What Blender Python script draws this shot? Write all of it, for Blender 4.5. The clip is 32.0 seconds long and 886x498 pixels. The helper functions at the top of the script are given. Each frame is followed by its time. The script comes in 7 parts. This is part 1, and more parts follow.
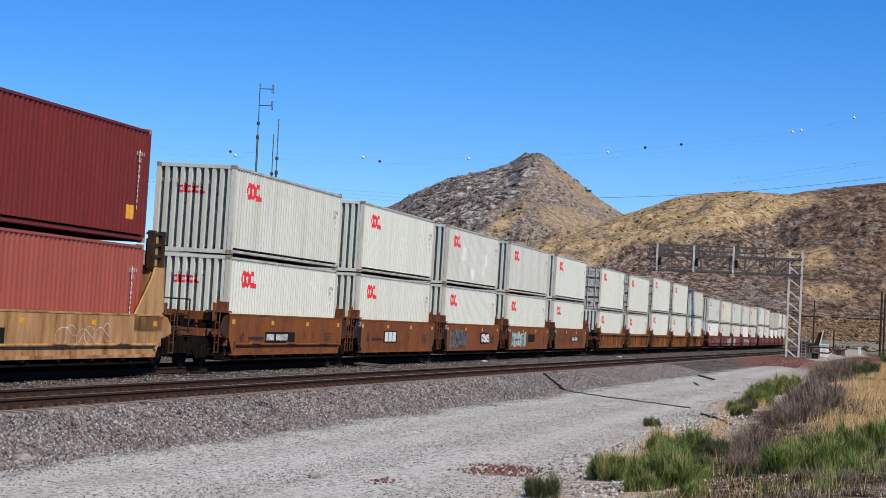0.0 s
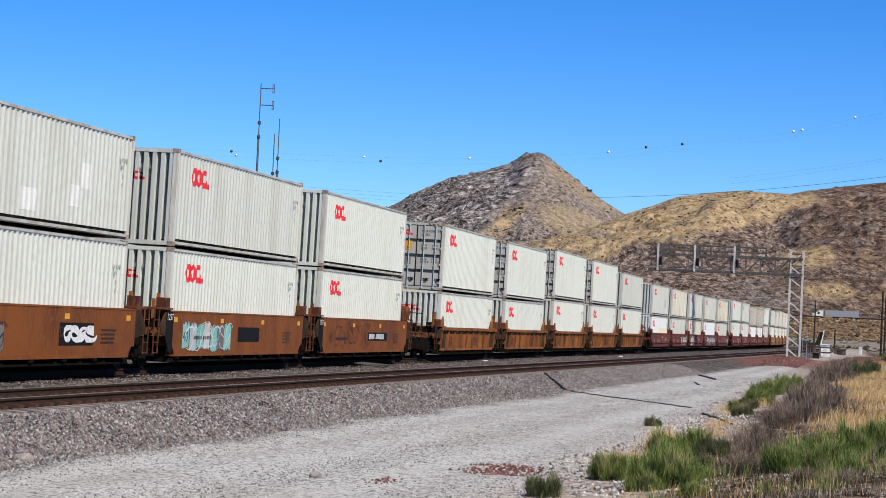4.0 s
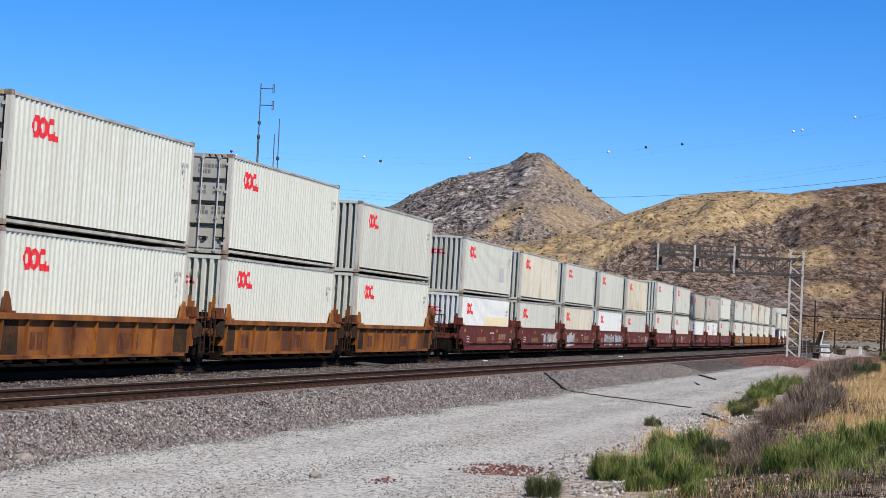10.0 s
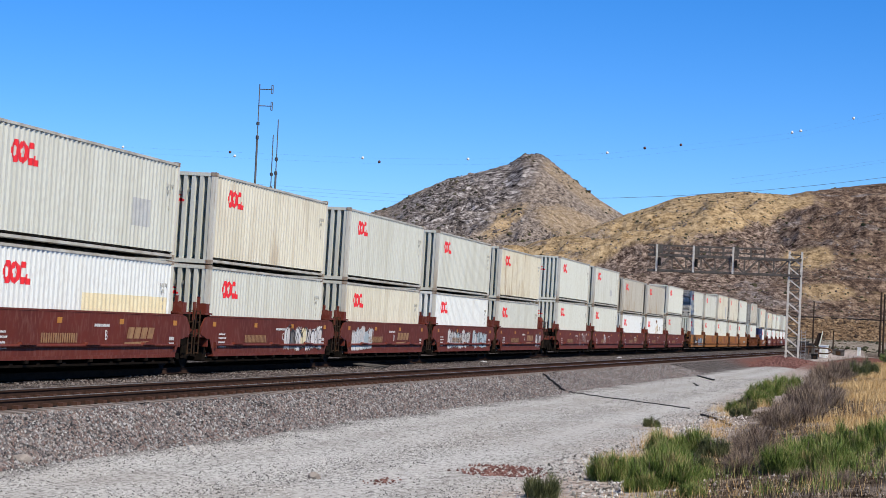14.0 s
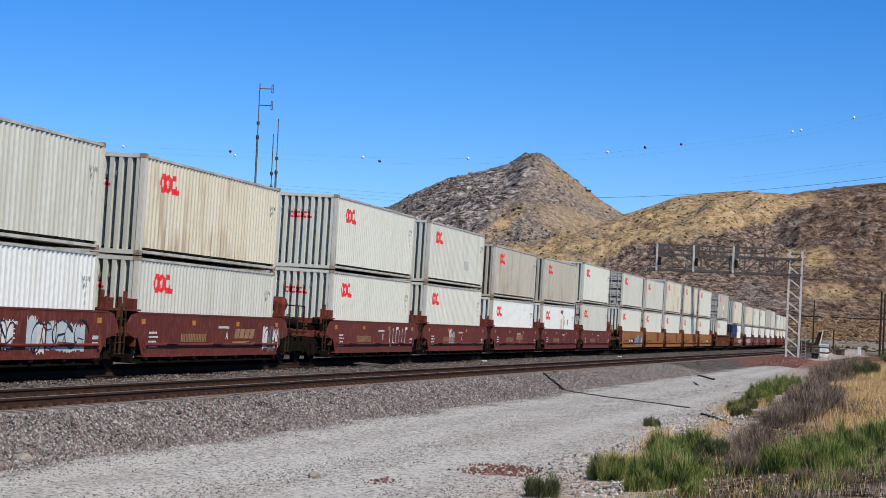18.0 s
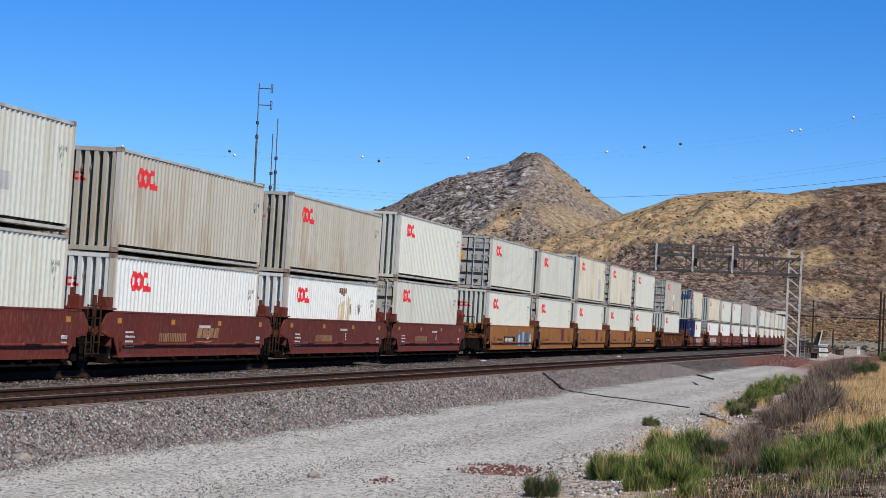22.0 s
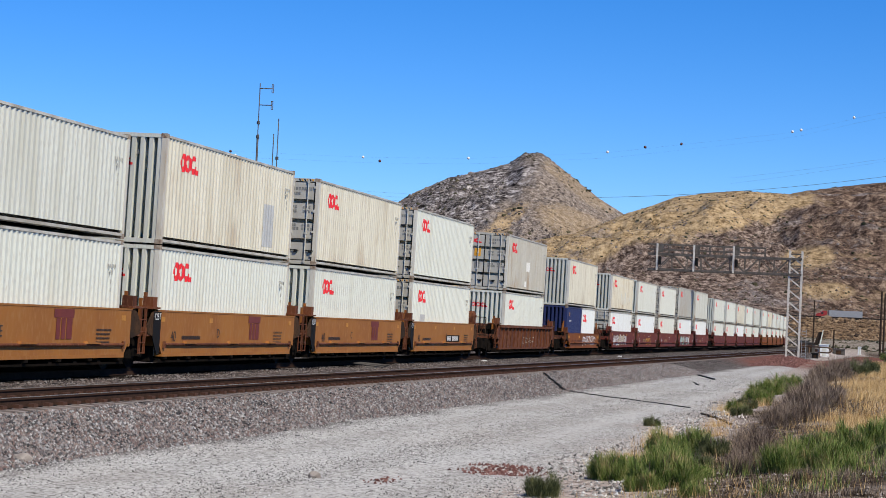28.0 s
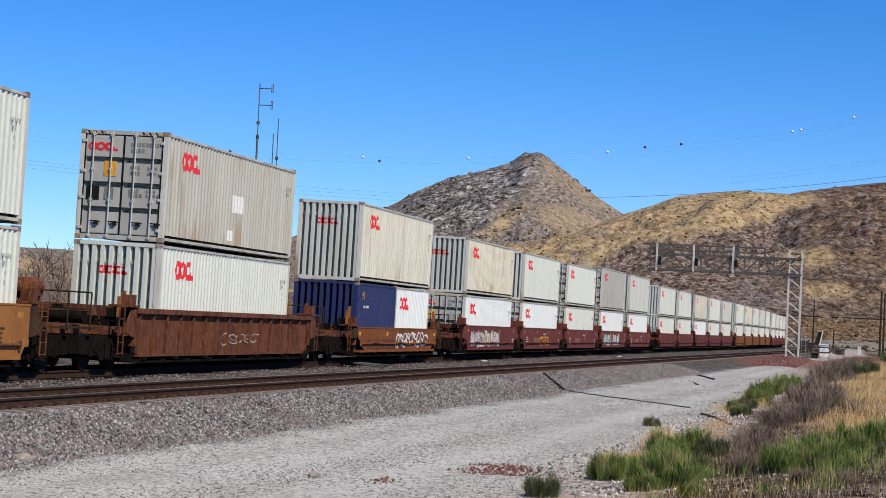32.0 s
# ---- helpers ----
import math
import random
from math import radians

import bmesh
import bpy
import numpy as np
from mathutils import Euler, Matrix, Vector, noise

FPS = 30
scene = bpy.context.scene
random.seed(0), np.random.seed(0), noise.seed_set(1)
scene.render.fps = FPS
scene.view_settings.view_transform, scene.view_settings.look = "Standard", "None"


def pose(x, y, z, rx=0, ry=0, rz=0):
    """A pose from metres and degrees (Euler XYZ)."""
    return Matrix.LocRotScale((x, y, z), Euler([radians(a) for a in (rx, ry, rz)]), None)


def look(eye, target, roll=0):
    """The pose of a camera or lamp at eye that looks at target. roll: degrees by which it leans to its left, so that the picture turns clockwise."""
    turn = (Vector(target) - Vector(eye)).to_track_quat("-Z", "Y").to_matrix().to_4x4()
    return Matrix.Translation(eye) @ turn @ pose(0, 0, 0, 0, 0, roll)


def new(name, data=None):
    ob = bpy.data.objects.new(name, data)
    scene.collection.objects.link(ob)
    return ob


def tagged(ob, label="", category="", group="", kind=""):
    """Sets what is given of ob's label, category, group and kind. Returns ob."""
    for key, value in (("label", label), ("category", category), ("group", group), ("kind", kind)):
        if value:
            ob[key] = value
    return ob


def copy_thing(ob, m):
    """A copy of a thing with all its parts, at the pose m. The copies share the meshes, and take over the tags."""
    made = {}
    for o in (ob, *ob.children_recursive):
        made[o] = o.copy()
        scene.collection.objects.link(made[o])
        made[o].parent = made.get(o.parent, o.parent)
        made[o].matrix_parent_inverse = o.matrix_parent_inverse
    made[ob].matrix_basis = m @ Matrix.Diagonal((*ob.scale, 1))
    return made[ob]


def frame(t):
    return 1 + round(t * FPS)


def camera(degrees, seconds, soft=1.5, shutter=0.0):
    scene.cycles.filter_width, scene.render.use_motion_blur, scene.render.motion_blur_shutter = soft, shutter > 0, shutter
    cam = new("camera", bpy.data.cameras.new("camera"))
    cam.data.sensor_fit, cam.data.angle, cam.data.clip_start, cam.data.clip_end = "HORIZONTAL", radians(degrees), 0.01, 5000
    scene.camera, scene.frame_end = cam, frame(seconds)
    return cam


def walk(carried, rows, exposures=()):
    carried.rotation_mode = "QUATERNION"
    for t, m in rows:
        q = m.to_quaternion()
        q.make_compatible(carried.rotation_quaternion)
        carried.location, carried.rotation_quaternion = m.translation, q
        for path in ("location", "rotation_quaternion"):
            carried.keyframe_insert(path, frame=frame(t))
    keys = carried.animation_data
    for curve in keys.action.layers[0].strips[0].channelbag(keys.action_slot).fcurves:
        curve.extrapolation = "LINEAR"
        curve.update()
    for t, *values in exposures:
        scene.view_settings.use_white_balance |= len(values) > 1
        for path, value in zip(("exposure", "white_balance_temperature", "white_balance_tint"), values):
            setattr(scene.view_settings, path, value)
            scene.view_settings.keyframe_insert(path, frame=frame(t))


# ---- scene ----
# ---------------------------------------------------------------- camera
# Rail top is z = 0, x runs along the track away from the camera, y across it.
EYE = Vector((0.0, 0.0, 1.58))
YAW, PITCH, LEAN = 11.499, 2.027, 2.674
cam = camera(24.36, 32.0, soft=0.8)


def aim(dyaw, dpitch):
    a, b = radians(YAW + dyaw), radians(PITCH + dpitch)
    return look(EYE, EYE + Vector((math.cos(a) * math.cos(b), math.sin(a) * math.cos(b), math.sin(b))), LEAN)


# slow sway of the tripod head: seconds, yaw and pitch in hundredths of a degree
SWAY = (
    (0, 0.2, 0.6), (0.5, -2.1, 2.1), (1, -2.4, 2.1), (1.5, 0.2, 2.1), (2, 0.8, 2.1), (2.5, 2.4, 2.1),
    (3, 2.5, 0.9), (3.5, 2.5, -0.3), (5.5, 3.0, -0.3), (6, 2.5, -0.3), (6.5, 3.5, -0.3), (7, 2.5, -0.3),
    (7.5, 2.5, -0.5), (8, 1.6, -2.7), (8.5, 2.5, -2.4), (9, 2.5, -0.3), (10.5, 2.5, -0.3), (11, 0.6, -0.3),
    (12, 0.2, -0.3), (12.5, 2.2, -0.3), (13, 0.2, -0.2), (13.5, -0.5, 1.7), (14, -0.9, 2.1), (14.5, -0.8, 2.1),
    (16.5, -0.2, -0.3), (18, -0.3, 0.3), (18.5, -2.4, -0.2), (20, -2.4, -0.3), (20.5, -0.8, -0.3), (21, -2.4, -0.3),
    (22.5, -1.9, -0.3), (23, -0.6, -0.3), (23.5, -1.6, -0.3), (25.5, -1.9, -0.5), (27.5, 0.2, -0.3), (28.5, -0.5, -0.3),
    (29, -2.4, -0.3), (29.5, -2.4, -0.3), (30, 0.2, -0.3), (31, 0.2, -0.3), (32, -0.5, -0.3),
)
# the clip's own slow drift of exposure
STOPS = ((0.0, 0.05), (1.0, 0.13), (2.0, 0.22), (3.5, 0.20), (6.0, 0.17), (14.0, 0.17), (17.0, 0.02), (25.0, 0.01), (28.0, 0.11), (32.0, 0.06))
walk(cam, [(t, aim(a * 0.01, b * 0.01)) for t, a, b in SWAY], STOPS)

# ---------------------------------------------------------------- light
SUN_TO = Vector((-0.43, -0.55, 0.72)).normalized()
world = bpy.data.worlds.new("sky")
scene.world = world
world.use_nodes = True
wn = world.node_tree.nodes
sky = wn.new("ShaderNodeTexSky")
sky.sky_type = "NISHITA"
sky.sun_disc = False
sky.sun_elevation = math.asin(SUN_TO.z)
sky.sun_rotation = math.atan2(SUN_TO.x, SUN_TO.y)
sky.altitude = 2500
sky.air_density = 1.0
sky.dust_density = 0.0
sky.ozone_density = 4.0
wn["Background"].inputs["Strength"].default_value = 0.100
deep = wn.new("ShaderNodeHueSaturation")      # clear desert air
deep.inputs["Saturation"].default_value = 1.35
world.node_tree.links.new(sky.outputs["Color"], deep.inputs["Color"])
tint = wn.new("ShaderNodeMix")
tint.data_type, tint.blend_type = "RGBA", "MULTIPLY"
tint.inputs["Factor"].default_value = 1.0
tint.inputs[7].default_value = (0.85, 1.0, 1.29, 1)
world.node_tree.links.new(deep.outputs["Color"], tint.inputs[6])
world.node_tree.links.new(tint.outputs[2], wn["Background"].inputs["Color"])
sun = new("sun", bpy.data.lights.new("sun", "SUN"))
sun.data.energy, sun.data.angle, sun.data.color = 4.85, radians(0.53), (1.0, 0.918, 0.768)
sun.matrix_world = look(SUN_TO * 50, (0, 0, 0))
scene.view_settings.exposure = 0.0


# ---------------------------------------------------------------- materials
def mat(name, col, col2=None, rough=0.6, metal=0.0, scale=3.0, fine=40.0, bump=0.15, stretch=(1, 1, 1), spec=0.4,
        col3=None, cover=0.5, depth=0.01, rnd=0.0):
    """Two-scale noise paint: col with patches of col2 and fine spots of col3."""
    m = bpy.data.materials.new(name)
    m.use_nodes = True
    nt = m.node_tree
    n, ln = nt.nodes, nt.links.new
    b = n["Principled BSDF"]
    b.inputs["Roughness"].default_value, b.inputs["Metallic"].default_value = rough, metal
    b.inputs["Specular IOR Level"].default_value = spec
    col2 = col2 or tuple(c * 0.8 for c in col)
    tc, mp = n.new("ShaderNodeTexCoord"), n.new("ShaderNodeMapping")
    mp.inputs["Scale"].default_value = stretch
    oi = n.new("ShaderNodeObjectInfo")
    off = n.new("ShaderNodeMath")
    off.operation = "MULTIPLY"
    off.inputs[1].default_value = 57.0
    ln(oi.outputs["Random"], off.inputs[0])
    ln(off.outputs[0], mp.inputs["Location"])
    ln(tc.outputs["Object"], mp.inputs["Vector"])
    a, f = n.new("ShaderNodeTexNoise"), n.new("ShaderNodeTexNoise")
    a.inputs["Scale"].default_value, a.inputs["Detail"].default_value = scale, 6
    f.inputs["Scale"].default_value, f.inputs["Detail"].default_value = fine, 4
    ln(mp.outputs[0], a.inputs["Vector"]), ln(mp.outputs[0], f.inputs["Vector"])
    ra = n.new("ShaderNodeValToRGB")
    ra.color_ramp.elements[0].position, ra.color_ramp.elements[1].position = cover - 0.12, cover + 0.15
    ra.color_ramp.elements[0].color, ra.color_ramp.elements[1].color = (*col, 1), (*col2, 1)
    ln(a.outputs["Fac"], ra.inputs["Fac"])
    out = ra.outputs["Color"]
    mx = n.new("ShaderNodeMix")
    mx.data_type, mx.blend_type = "RGBA", "MIX"
    rf = n.new("ShaderNodeValToRGB")
    rf.color_ramp.elements[0].position, rf.color_ramp.elements[1].position = 0.5, 0.72
    ln(f.outputs["Fac"], rf.inputs["Fac"])
    ln(rf.outputs["Color"], mx.inputs["Factor"])
    ln(out, mx.inputs[6])
    mx.inputs[7].default_value = (*(col3 or tuple(c * 0.72 for c in col)), 1)
    out = mx.outputs[2]
    if rnd:
        hs = n.new("ShaderNodeHueSaturation")
        mr = n.new("ShaderNodeMapRange")
        mr.inputs["To Min"].default_value, mr.inputs["To Max"].default_value = 1 - rnd, 1 + rnd
        ln(oi.outputs["Random"], mr.inputs["Value"])
        ln(mr.outputs[0], hs.inputs["Value"])
        ln(out, hs.inputs["Color"])
        out = hs.outputs[0]
    ln(out, b.inputs["Base Color"])
    if bump:
        bp = n.new("ShaderNodeBump")
        bp.inputs["Strength"].default_value, bp.inputs["Distance"].default_value = bump, depth
        ln(f.outputs["Fac"], bp.inputs["Height"])
        ln(bp.outputs[0], b.inputs["Normal"])
    return m


def paint(name, col, streak, dirt=0.5, rough=0.45, rust=(0.16, 0.07, 0.03), runs=0.0):
    """Container paint: vertical rain streaks, a few rust specks; runs: how much rust has run down it."""
    m = mat(name, col, streak, rough=rough, scale=1.1, fine=26, bump=0.04, stretch=(1.6, 1.6, 0.22), cover=dirt,
            col3=tuple(0.75 * c + 0.25 * r for c, r in zip(col, rust)), rnd=0.03)
    if runs:
        n, ln = m.node_tree.nodes, m.node_tree.links.new
        b = n["Principled BSDF"]
        was = b.inputs["Base Color"].links[0].from_socket
        tc, mp, nz, big = n.new("ShaderNodeTexCoord"), n.new("ShaderNodeMapping"), n.new("ShaderNodeTexNoise"), n.new("ShaderNodeTexNoise")
        mp.inputs["Scale"].default_value = (5.0, 5.0, 0.35)
        nz.inputs["Scale"].default_value, nz.inputs["Detail"].default_value = 1.6, 6
        big.inputs["Scale"].default_value = 0.45
        add, lim, mx = n.new("ShaderNodeMath"), n.new("ShaderNodeMapRange"), n.new("ShaderNodeMix")
        oi, shift = n.new("ShaderNodeObjectInfo"), n.new("ShaderNodeVectorMath")
        ln(tc.outputs["Object"], shift.inputs[0])
        shift.operation = "MULTIPLY_ADD"
        shift.inputs[1].default_value = (1, 1, 1)
        ln(oi.outputs["Random"], shift.inputs[2])
        ln(shift.outputs[0], mp.inputs["Vector"]), ln(mp.outputs[0], nz.inputs["Vector"]), ln(shift.outputs[0], big.inputs["Vector"])
        ln(nz.outputs["Fac"], add.inputs[0]), ln(big.outputs["Fac"], add.inputs[1])
        lim.inputs["From Min"].default_value, lim.inputs["From Max"].default_value = 1.03, 1.28
        lim.inputs["To Max"].default_value = runs
        ln(add.outputs[0], lim.inputs["Value"])
        mx.data_type = "RGBA"
        mx.inputs[7].default_value = (0.30, 0.20, 0.11, 1)
        ln(lim.outputs[0], mx.inputs["Factor"]), ln(was, mx.inputs[6]), ln(mx.outputs[2], b.inputs["Base Color"])
    return m


M = {
    "grey_white": paint("grey_white_paint", (0.560, 0.573, 0.509), (0.466, 0.466, 0.392), 0.55),
    "white": paint("white_paint", (0.616, 0.634, 0.559), (0.546, 0.546, 0.458), 0.6),
    "fresh": paint("fresh_white_paint", (0.704, 0.730, 0.704), (0.634, 0.642, 0.598), 0.62),
    "dirty": paint("dirty_grey_paint", (0.470, 0.452, 0.385), (0.40, 0.375, 0.30), 0.5, runs=0.7),
    "cream": paint("cream_paint", (0.625, 0.590, 0.465), (0.565, 0.508, 0.367), 0.55, runs=0.75),
    "beige": paint("beige_paint", (0.632, 0.605, 0.491), (0.518, 0.486, 0.378), 0.52, runs=0.45),
    "grey": paint("grey_paint", (0.405, 0.405, 0.361), (0.352, 0.348, 0.308), 0.55, runs=0.4),
    "door_grey": paint("grey_door_paint", (0.46, 0.445, 0.39), (0.38, 0.365, 0.31), 0.5),
    "post": paint("rust_streaked_paint", (0.60, 0.585, 0.51), (0.44, 0.38, 0.29), 0.62, runs=0.9),
    "casting": mat("corner_casting", (0.33, 0.28, 0.22), (0.17, 0.10, 0.06), 0.8, scale=9, bump=0.15),
    "grime": mat("black_brown_grime", (0.034, 0.024, 0.018), (0.075, 0.04, 0.022), 0.85, scale=1.5, fine=12, bump=0.12, spec=0.03),
    "mark_pale": mat("worn_grey_marking", (0.36, 0.36, 0.33), (0.46, 0.455, 0.41), 0.6, scale=12, bump=0.0),
    "rail_white": paint("grimy_rail_paint", (0.52, 0.51, 0.45), (0.33, 0.30, 0.24), 0.5),
    "red_dark": paint("dark_red_paint", (0.150, 0.012, 0.008), (0.122, 0.011, 0.008), 0.5, rough=0.6),
    "red_faded": paint("faded_red_paint", (0.32, 0.072, 0.048), (0.27, 0.058, 0.04), 0.5, rough=0.6),
    "navy": paint("navy_paint", (0.014, 0.026, 0.10), (0.02, 0.03, 0.09), 0.5),
    "steel": mat("galvanised_steel", (0.42, 0.42, 0.42), (0.30, 0.30, 0.30), 0.45, 0.5, scale=4, bump=0.05),
    "rod": mat("pale_rod_steel", (0.52, 0.51, 0.46), (0.42, 0.41, 0.36), 0.5, 0.0, scale=5, bump=0.03),
    "rust": mat("rusted_casting", (0.13, 0.065, 0.035), (0.22, 0.15, 0.10), 0.85, scale=9, bump=0.2),
    "rubber": mat("black_gasket", (0.012, 0.012, 0.012), rough=0.8, scale=8, bump=0.05, spec=0.1),
    "logo": mat("red_marking", (0.72, 0.016, 0.025), (0.66, 0.02, 0.03), 0.5, scale=3, fine=30, bump=0.0, col3=(0.68, 0.06, 0.05)),
    "mark_dark": mat("dark_marking", (0.16, 0.16, 0.15), (0.26, 0.26, 0.24), 0.6, scale=12, bump=0.0),
    "mark_white": mat("white_marking", (0.78, 0.78, 0.76), (0.6, 0.58, 0.55), 0.6, scale=12, bump=0.0),
    "mark_yellow": mat("yellow_reflector", (0.75, 0.36, 0.02), (0.6, 0.27, 0.03), 0.5, scale=12, bump=0.0),
    "patch_grey": mat("grey_patch_paint", (0.44, 0.45, 0.44), (0.38, 0.39, 0.39), 0.6, scale=3, bump=0.02),
    "patch_white": mat("white_patch_paint", (0.72, 0.72, 0.67), (0.66, 0.65, 0.60), 0.5, scale=3, bump=0.02),
    "patch_cream": mat("cream_patch_paint", (0.74, 0.66, 0.44), (0.68, 0.58, 0.36), 0.6, scale=3, bump=0.02),
    "well_orange": mat("weathered_orange_well", (0.22, 0.064, 0.011), (0.13, 0.038, 0.010), 0.7, spec=0.2, scale=0.9, fine=9, bump=0.12,
                       stretch=(1.3, 1.3, 0.5), col3=(0.20, 0.085, 0.035), rnd=0.06),
    "well_rust": mat("rusty_orange_well", (0.30, 0.105, 0.018), (0.09, 0.032, 0.013), 0.7, spec=0.2, scale=0.8, fine=11, bump=0.15,
                     stretch=(1.2, 1.2, 0.6), col3=(0.16, 0.06, 0.025), rnd=0.08),
    "well_tan": mat("tan_well", (0.31, 0.125, 0.028), (0.25, 0.095, 0.024), 0.65, spec=0.2, scale=0.7, fine=8, bump=0.08,
                    stretch=(1, 1, 0.4), col3=(0.31, 0.145, 0.05), rnd=0.03),
    "well_sand": mat("sand_faded_well", (0.46, 0.27, 0.12), (0.20, 0.075, 0.025), 0.75, spec=0.2, cover=0.52, scale=1.6, fine=14, bump=0.1,
                     stretch=(1.6, 1.6, 0.3), col3=(0.36, 0.18, 0.07)),
    "well_maroon": mat("maroon_well", (0.130, 0.025, 0.0145), (0.10, 0.021, 0.013), 0.65, spec=0.2, scale=0.7, fine=9, bump=0.08,
                       stretch=(1, 1, 0.4), col3=(0.16, 0.06, 0.045), rnd=0.10),
    "well_brown": mat("brown_well", (0.135, 0.042, 0.016), (0.062, 0.020, 0.010), 0.75, spec=0.2, scale=1.4, fine=14, bump=0.1,
                      stretch=(1, 1, 0.3), col3=(0.19, 0.085, 0.045)),
    # underframe and wheels: grimy steel, colour cut near black to paint their shade
    "under": mat("grimy_shaded_underframe", (0.009, 0.008, 0.007), (0.016, 0.012, 0.010), 0.9, scale=5, bump=0.2, spec=0.0),
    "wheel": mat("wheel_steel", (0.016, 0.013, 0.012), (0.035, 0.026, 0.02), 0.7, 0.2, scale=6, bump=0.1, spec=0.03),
    "rail": mat("rusted_rail", (0.055, 0.032, 0.024), (0.036, 0.023, 0.018), 0.9, scale=4, fine=30, bump=0.15, spec=0.0),
    "railhead": mat("polished_railhead", (0.34, 0.33, 0.32), (0.24, 0.22, 0.21), 0.32, 0.8, scale=2, bump=0.02),
    "tie": mat("concrete_tie", (0.24, 0.205, 0.18), (0.17, 0.13, 0.11), 0.9, scale=3, fine=30, bump=0.2, rnd=0.12),
    # sleepers under the train, their shade painted into the colour
    "tie_shaded": mat("shade_darkened_tie", (0.016, 0.013, 0.012), (0.026, 0.021, 0.018), 0.9, scale=3, bump=0.2, spec=0.0),
    "clip": mat("rail_clip", (0.085, 0.042, 0.028), rough=0.8, scale=9, bump=0.1, spec=0.15),
    "pole": mat("creosoted_pole", (0.03, 0.02, 0.015), (0.055, 0.04, 0.03), 0.9, spec=0.1, scale=5, bump=0.3, stretch=(4, 4, 0.4)),
    "aerial": mat("dull_aerial_steel", (0.13, 0.13, 0.13), (0.08, 0.08, 0.08), 0.6, scale=3, bump=0.02),
    "truss": mat("weathered_truss_steel", (0.115, 0.104, 0.094), (0.06, 0.055, 0.05), 0.7, 0.0, scale=3, bump=0.04, spec=0.1),
    "mast": mat("silver_mast", (0.58, 0.555, 0.51), (0.42, 0.40, 0.37), 0.6, 0.0, scale=3, bump=0.04, spec=0.15),
    "signal_black": mat("black_signal", (0.014, 0.014, 0.014), rough=0.7, scale=5, bump=0.03, spec=0.12),
    "asphalt": mat("asphalt", (0.07, 0.07, 0.07), (0.055, 0.055, 0.055), 0.9, scale=0.5, bump=0.1),
    "concrete": mat("concrete", (0.42, 0.40, 0.37), (0.34, 0.32, 0.29), 0.9, scale=1, bump=0.1),
    "black_plate": mat("black_plate", (0.012, 0.011, 0.010), rough=0.7, scale=6, bump=0.05, spec=0.12),
    "gold": mat("faded_gold_marking", (0.33, 0.19, 0.085), (0.22, 0.11, 0.05), 0.6, scale=5, bump=0.0),
    "rust_stain": mat("yellow_rust_stain", (0.58, 0.49, 0.34), (0.50, 0.37, 0.20), 0.7, scale=5, bump=0.0, stretch=(3, 3, 0.5)),
    "mark_faded": mat("faded_reflector", (0.46, 0.20, 0.03), rough=0.6, scale=5, bump=0.0),
    "maroon_mark": mat("maroon_marking", (0.16, 0.03, 0.022), rough=0.6, scale=5, bump=0.0),
    "ink": mat("dark_stencil", (0.05, 0.03, 0.02), rough=0.7, scale=5, bump=0.0),
    "spray_grey": mat("grey_spray", (0.17, 0.16, 0.15), (0.13, 0.12, 0.115), 0.6, scale=2, bump=0.0),
    "spray_teal": mat("teal_spray", (0.10, 0.42, 0.33), (0.30, 0.55, 0.50), 0.5, scale=1.2, bump=0.0, col3=(0.04, 0.25, 0.2)),
    "spray_blue": mat("blue_spray", (0.05, 0.12, 0.26), (0.10, 0.20, 0.34), 0.5, scale=1.5, bump=0.0),
    "spray_pale": mat("pale_blue_spray", (0.46, 0.53, 0.55), (0.36, 0.43, 0.45), 0.5, scale=1.5, bump=0.0),
    "spray_white": mat("white_spray", (0.70, 0.69, 0.67), (0.52, 0.47, 0.44), 0.5, scale=2, bump=0.0),
    "spray_black": mat("black_spray", (0.02, 0.02, 0.022), rough=0.5, scale=2, bump=0.0),
    "wire": mat("wire", (0.06, 0.06, 0.065), rough=0.6, scale=5, bump=0.0),
}


# ---------------------------------------------------------------- mesh tools
def box(bm, x0, x1, y0, y1, z0, z1):
    v = [bm.verts.new((x, y, z)) for x in (x0, x1) for y in (y0, y1) for z in (z0, z1)]
    for f in ((0, 1, 3, 2), (4, 6, 7, 5), (0, 4, 5, 1), (2, 3, 7, 6), (0, 2, 6, 4), (1, 5, 7, 3)):
        bm.faces.new([v[i] for i in f])
    return v


def beam(bm, a, b, w, h=None, up=(0, 0, 1)):
    """A rectangular bar from a to b."""
    a, b = Vector(a), Vector(b)
    h = h or w
    d = (b - a).normalized()
    s = d.cross(Vector(up))
    s = s.normalized() if s.length > 1e-4 else d.cross(Vector((1, 0, 0))).normalized()
    u = s.cross(d)
    v = [bm.verts.new(p + s * (i * w / 2) + u * (j * h / 2)) for p in (a, b) for i in (-1, 1) for j in (-1, 1)]
    for f in ((0, 1, 3, 2), (4, 6, 7, 5), (0, 4, 5, 1), (2, 3, 7, 6), (0, 2, 6, 4), (1, 5, 7, 3)):
        bm.faces.new([v[i] for i in f])


def tube(bm, a, b, r, r2=None, n=8):
    a, b = Vector(a), Vector(b)
    r2 = r if r2 is None else r2
    q = (b - a).to_track_quat("Z", "Y")
    ring = [[bm.verts.new(p + q @ Vector((k * math.cos(2 * math.pi * i / n), k * math.sin(2 * math.pi * i / n), 0))) for i in range(n)]
            for p, k in ((a, r), (b, r2))]
    for i in range(n):
        j = (i + 1) % n
        bm.faces.new((ring[0][i], ring[0][j], ring[1][j], ring[1][i]))
    bm.faces.new(ring[0][::-1]), bm.faces.new(ring[1])


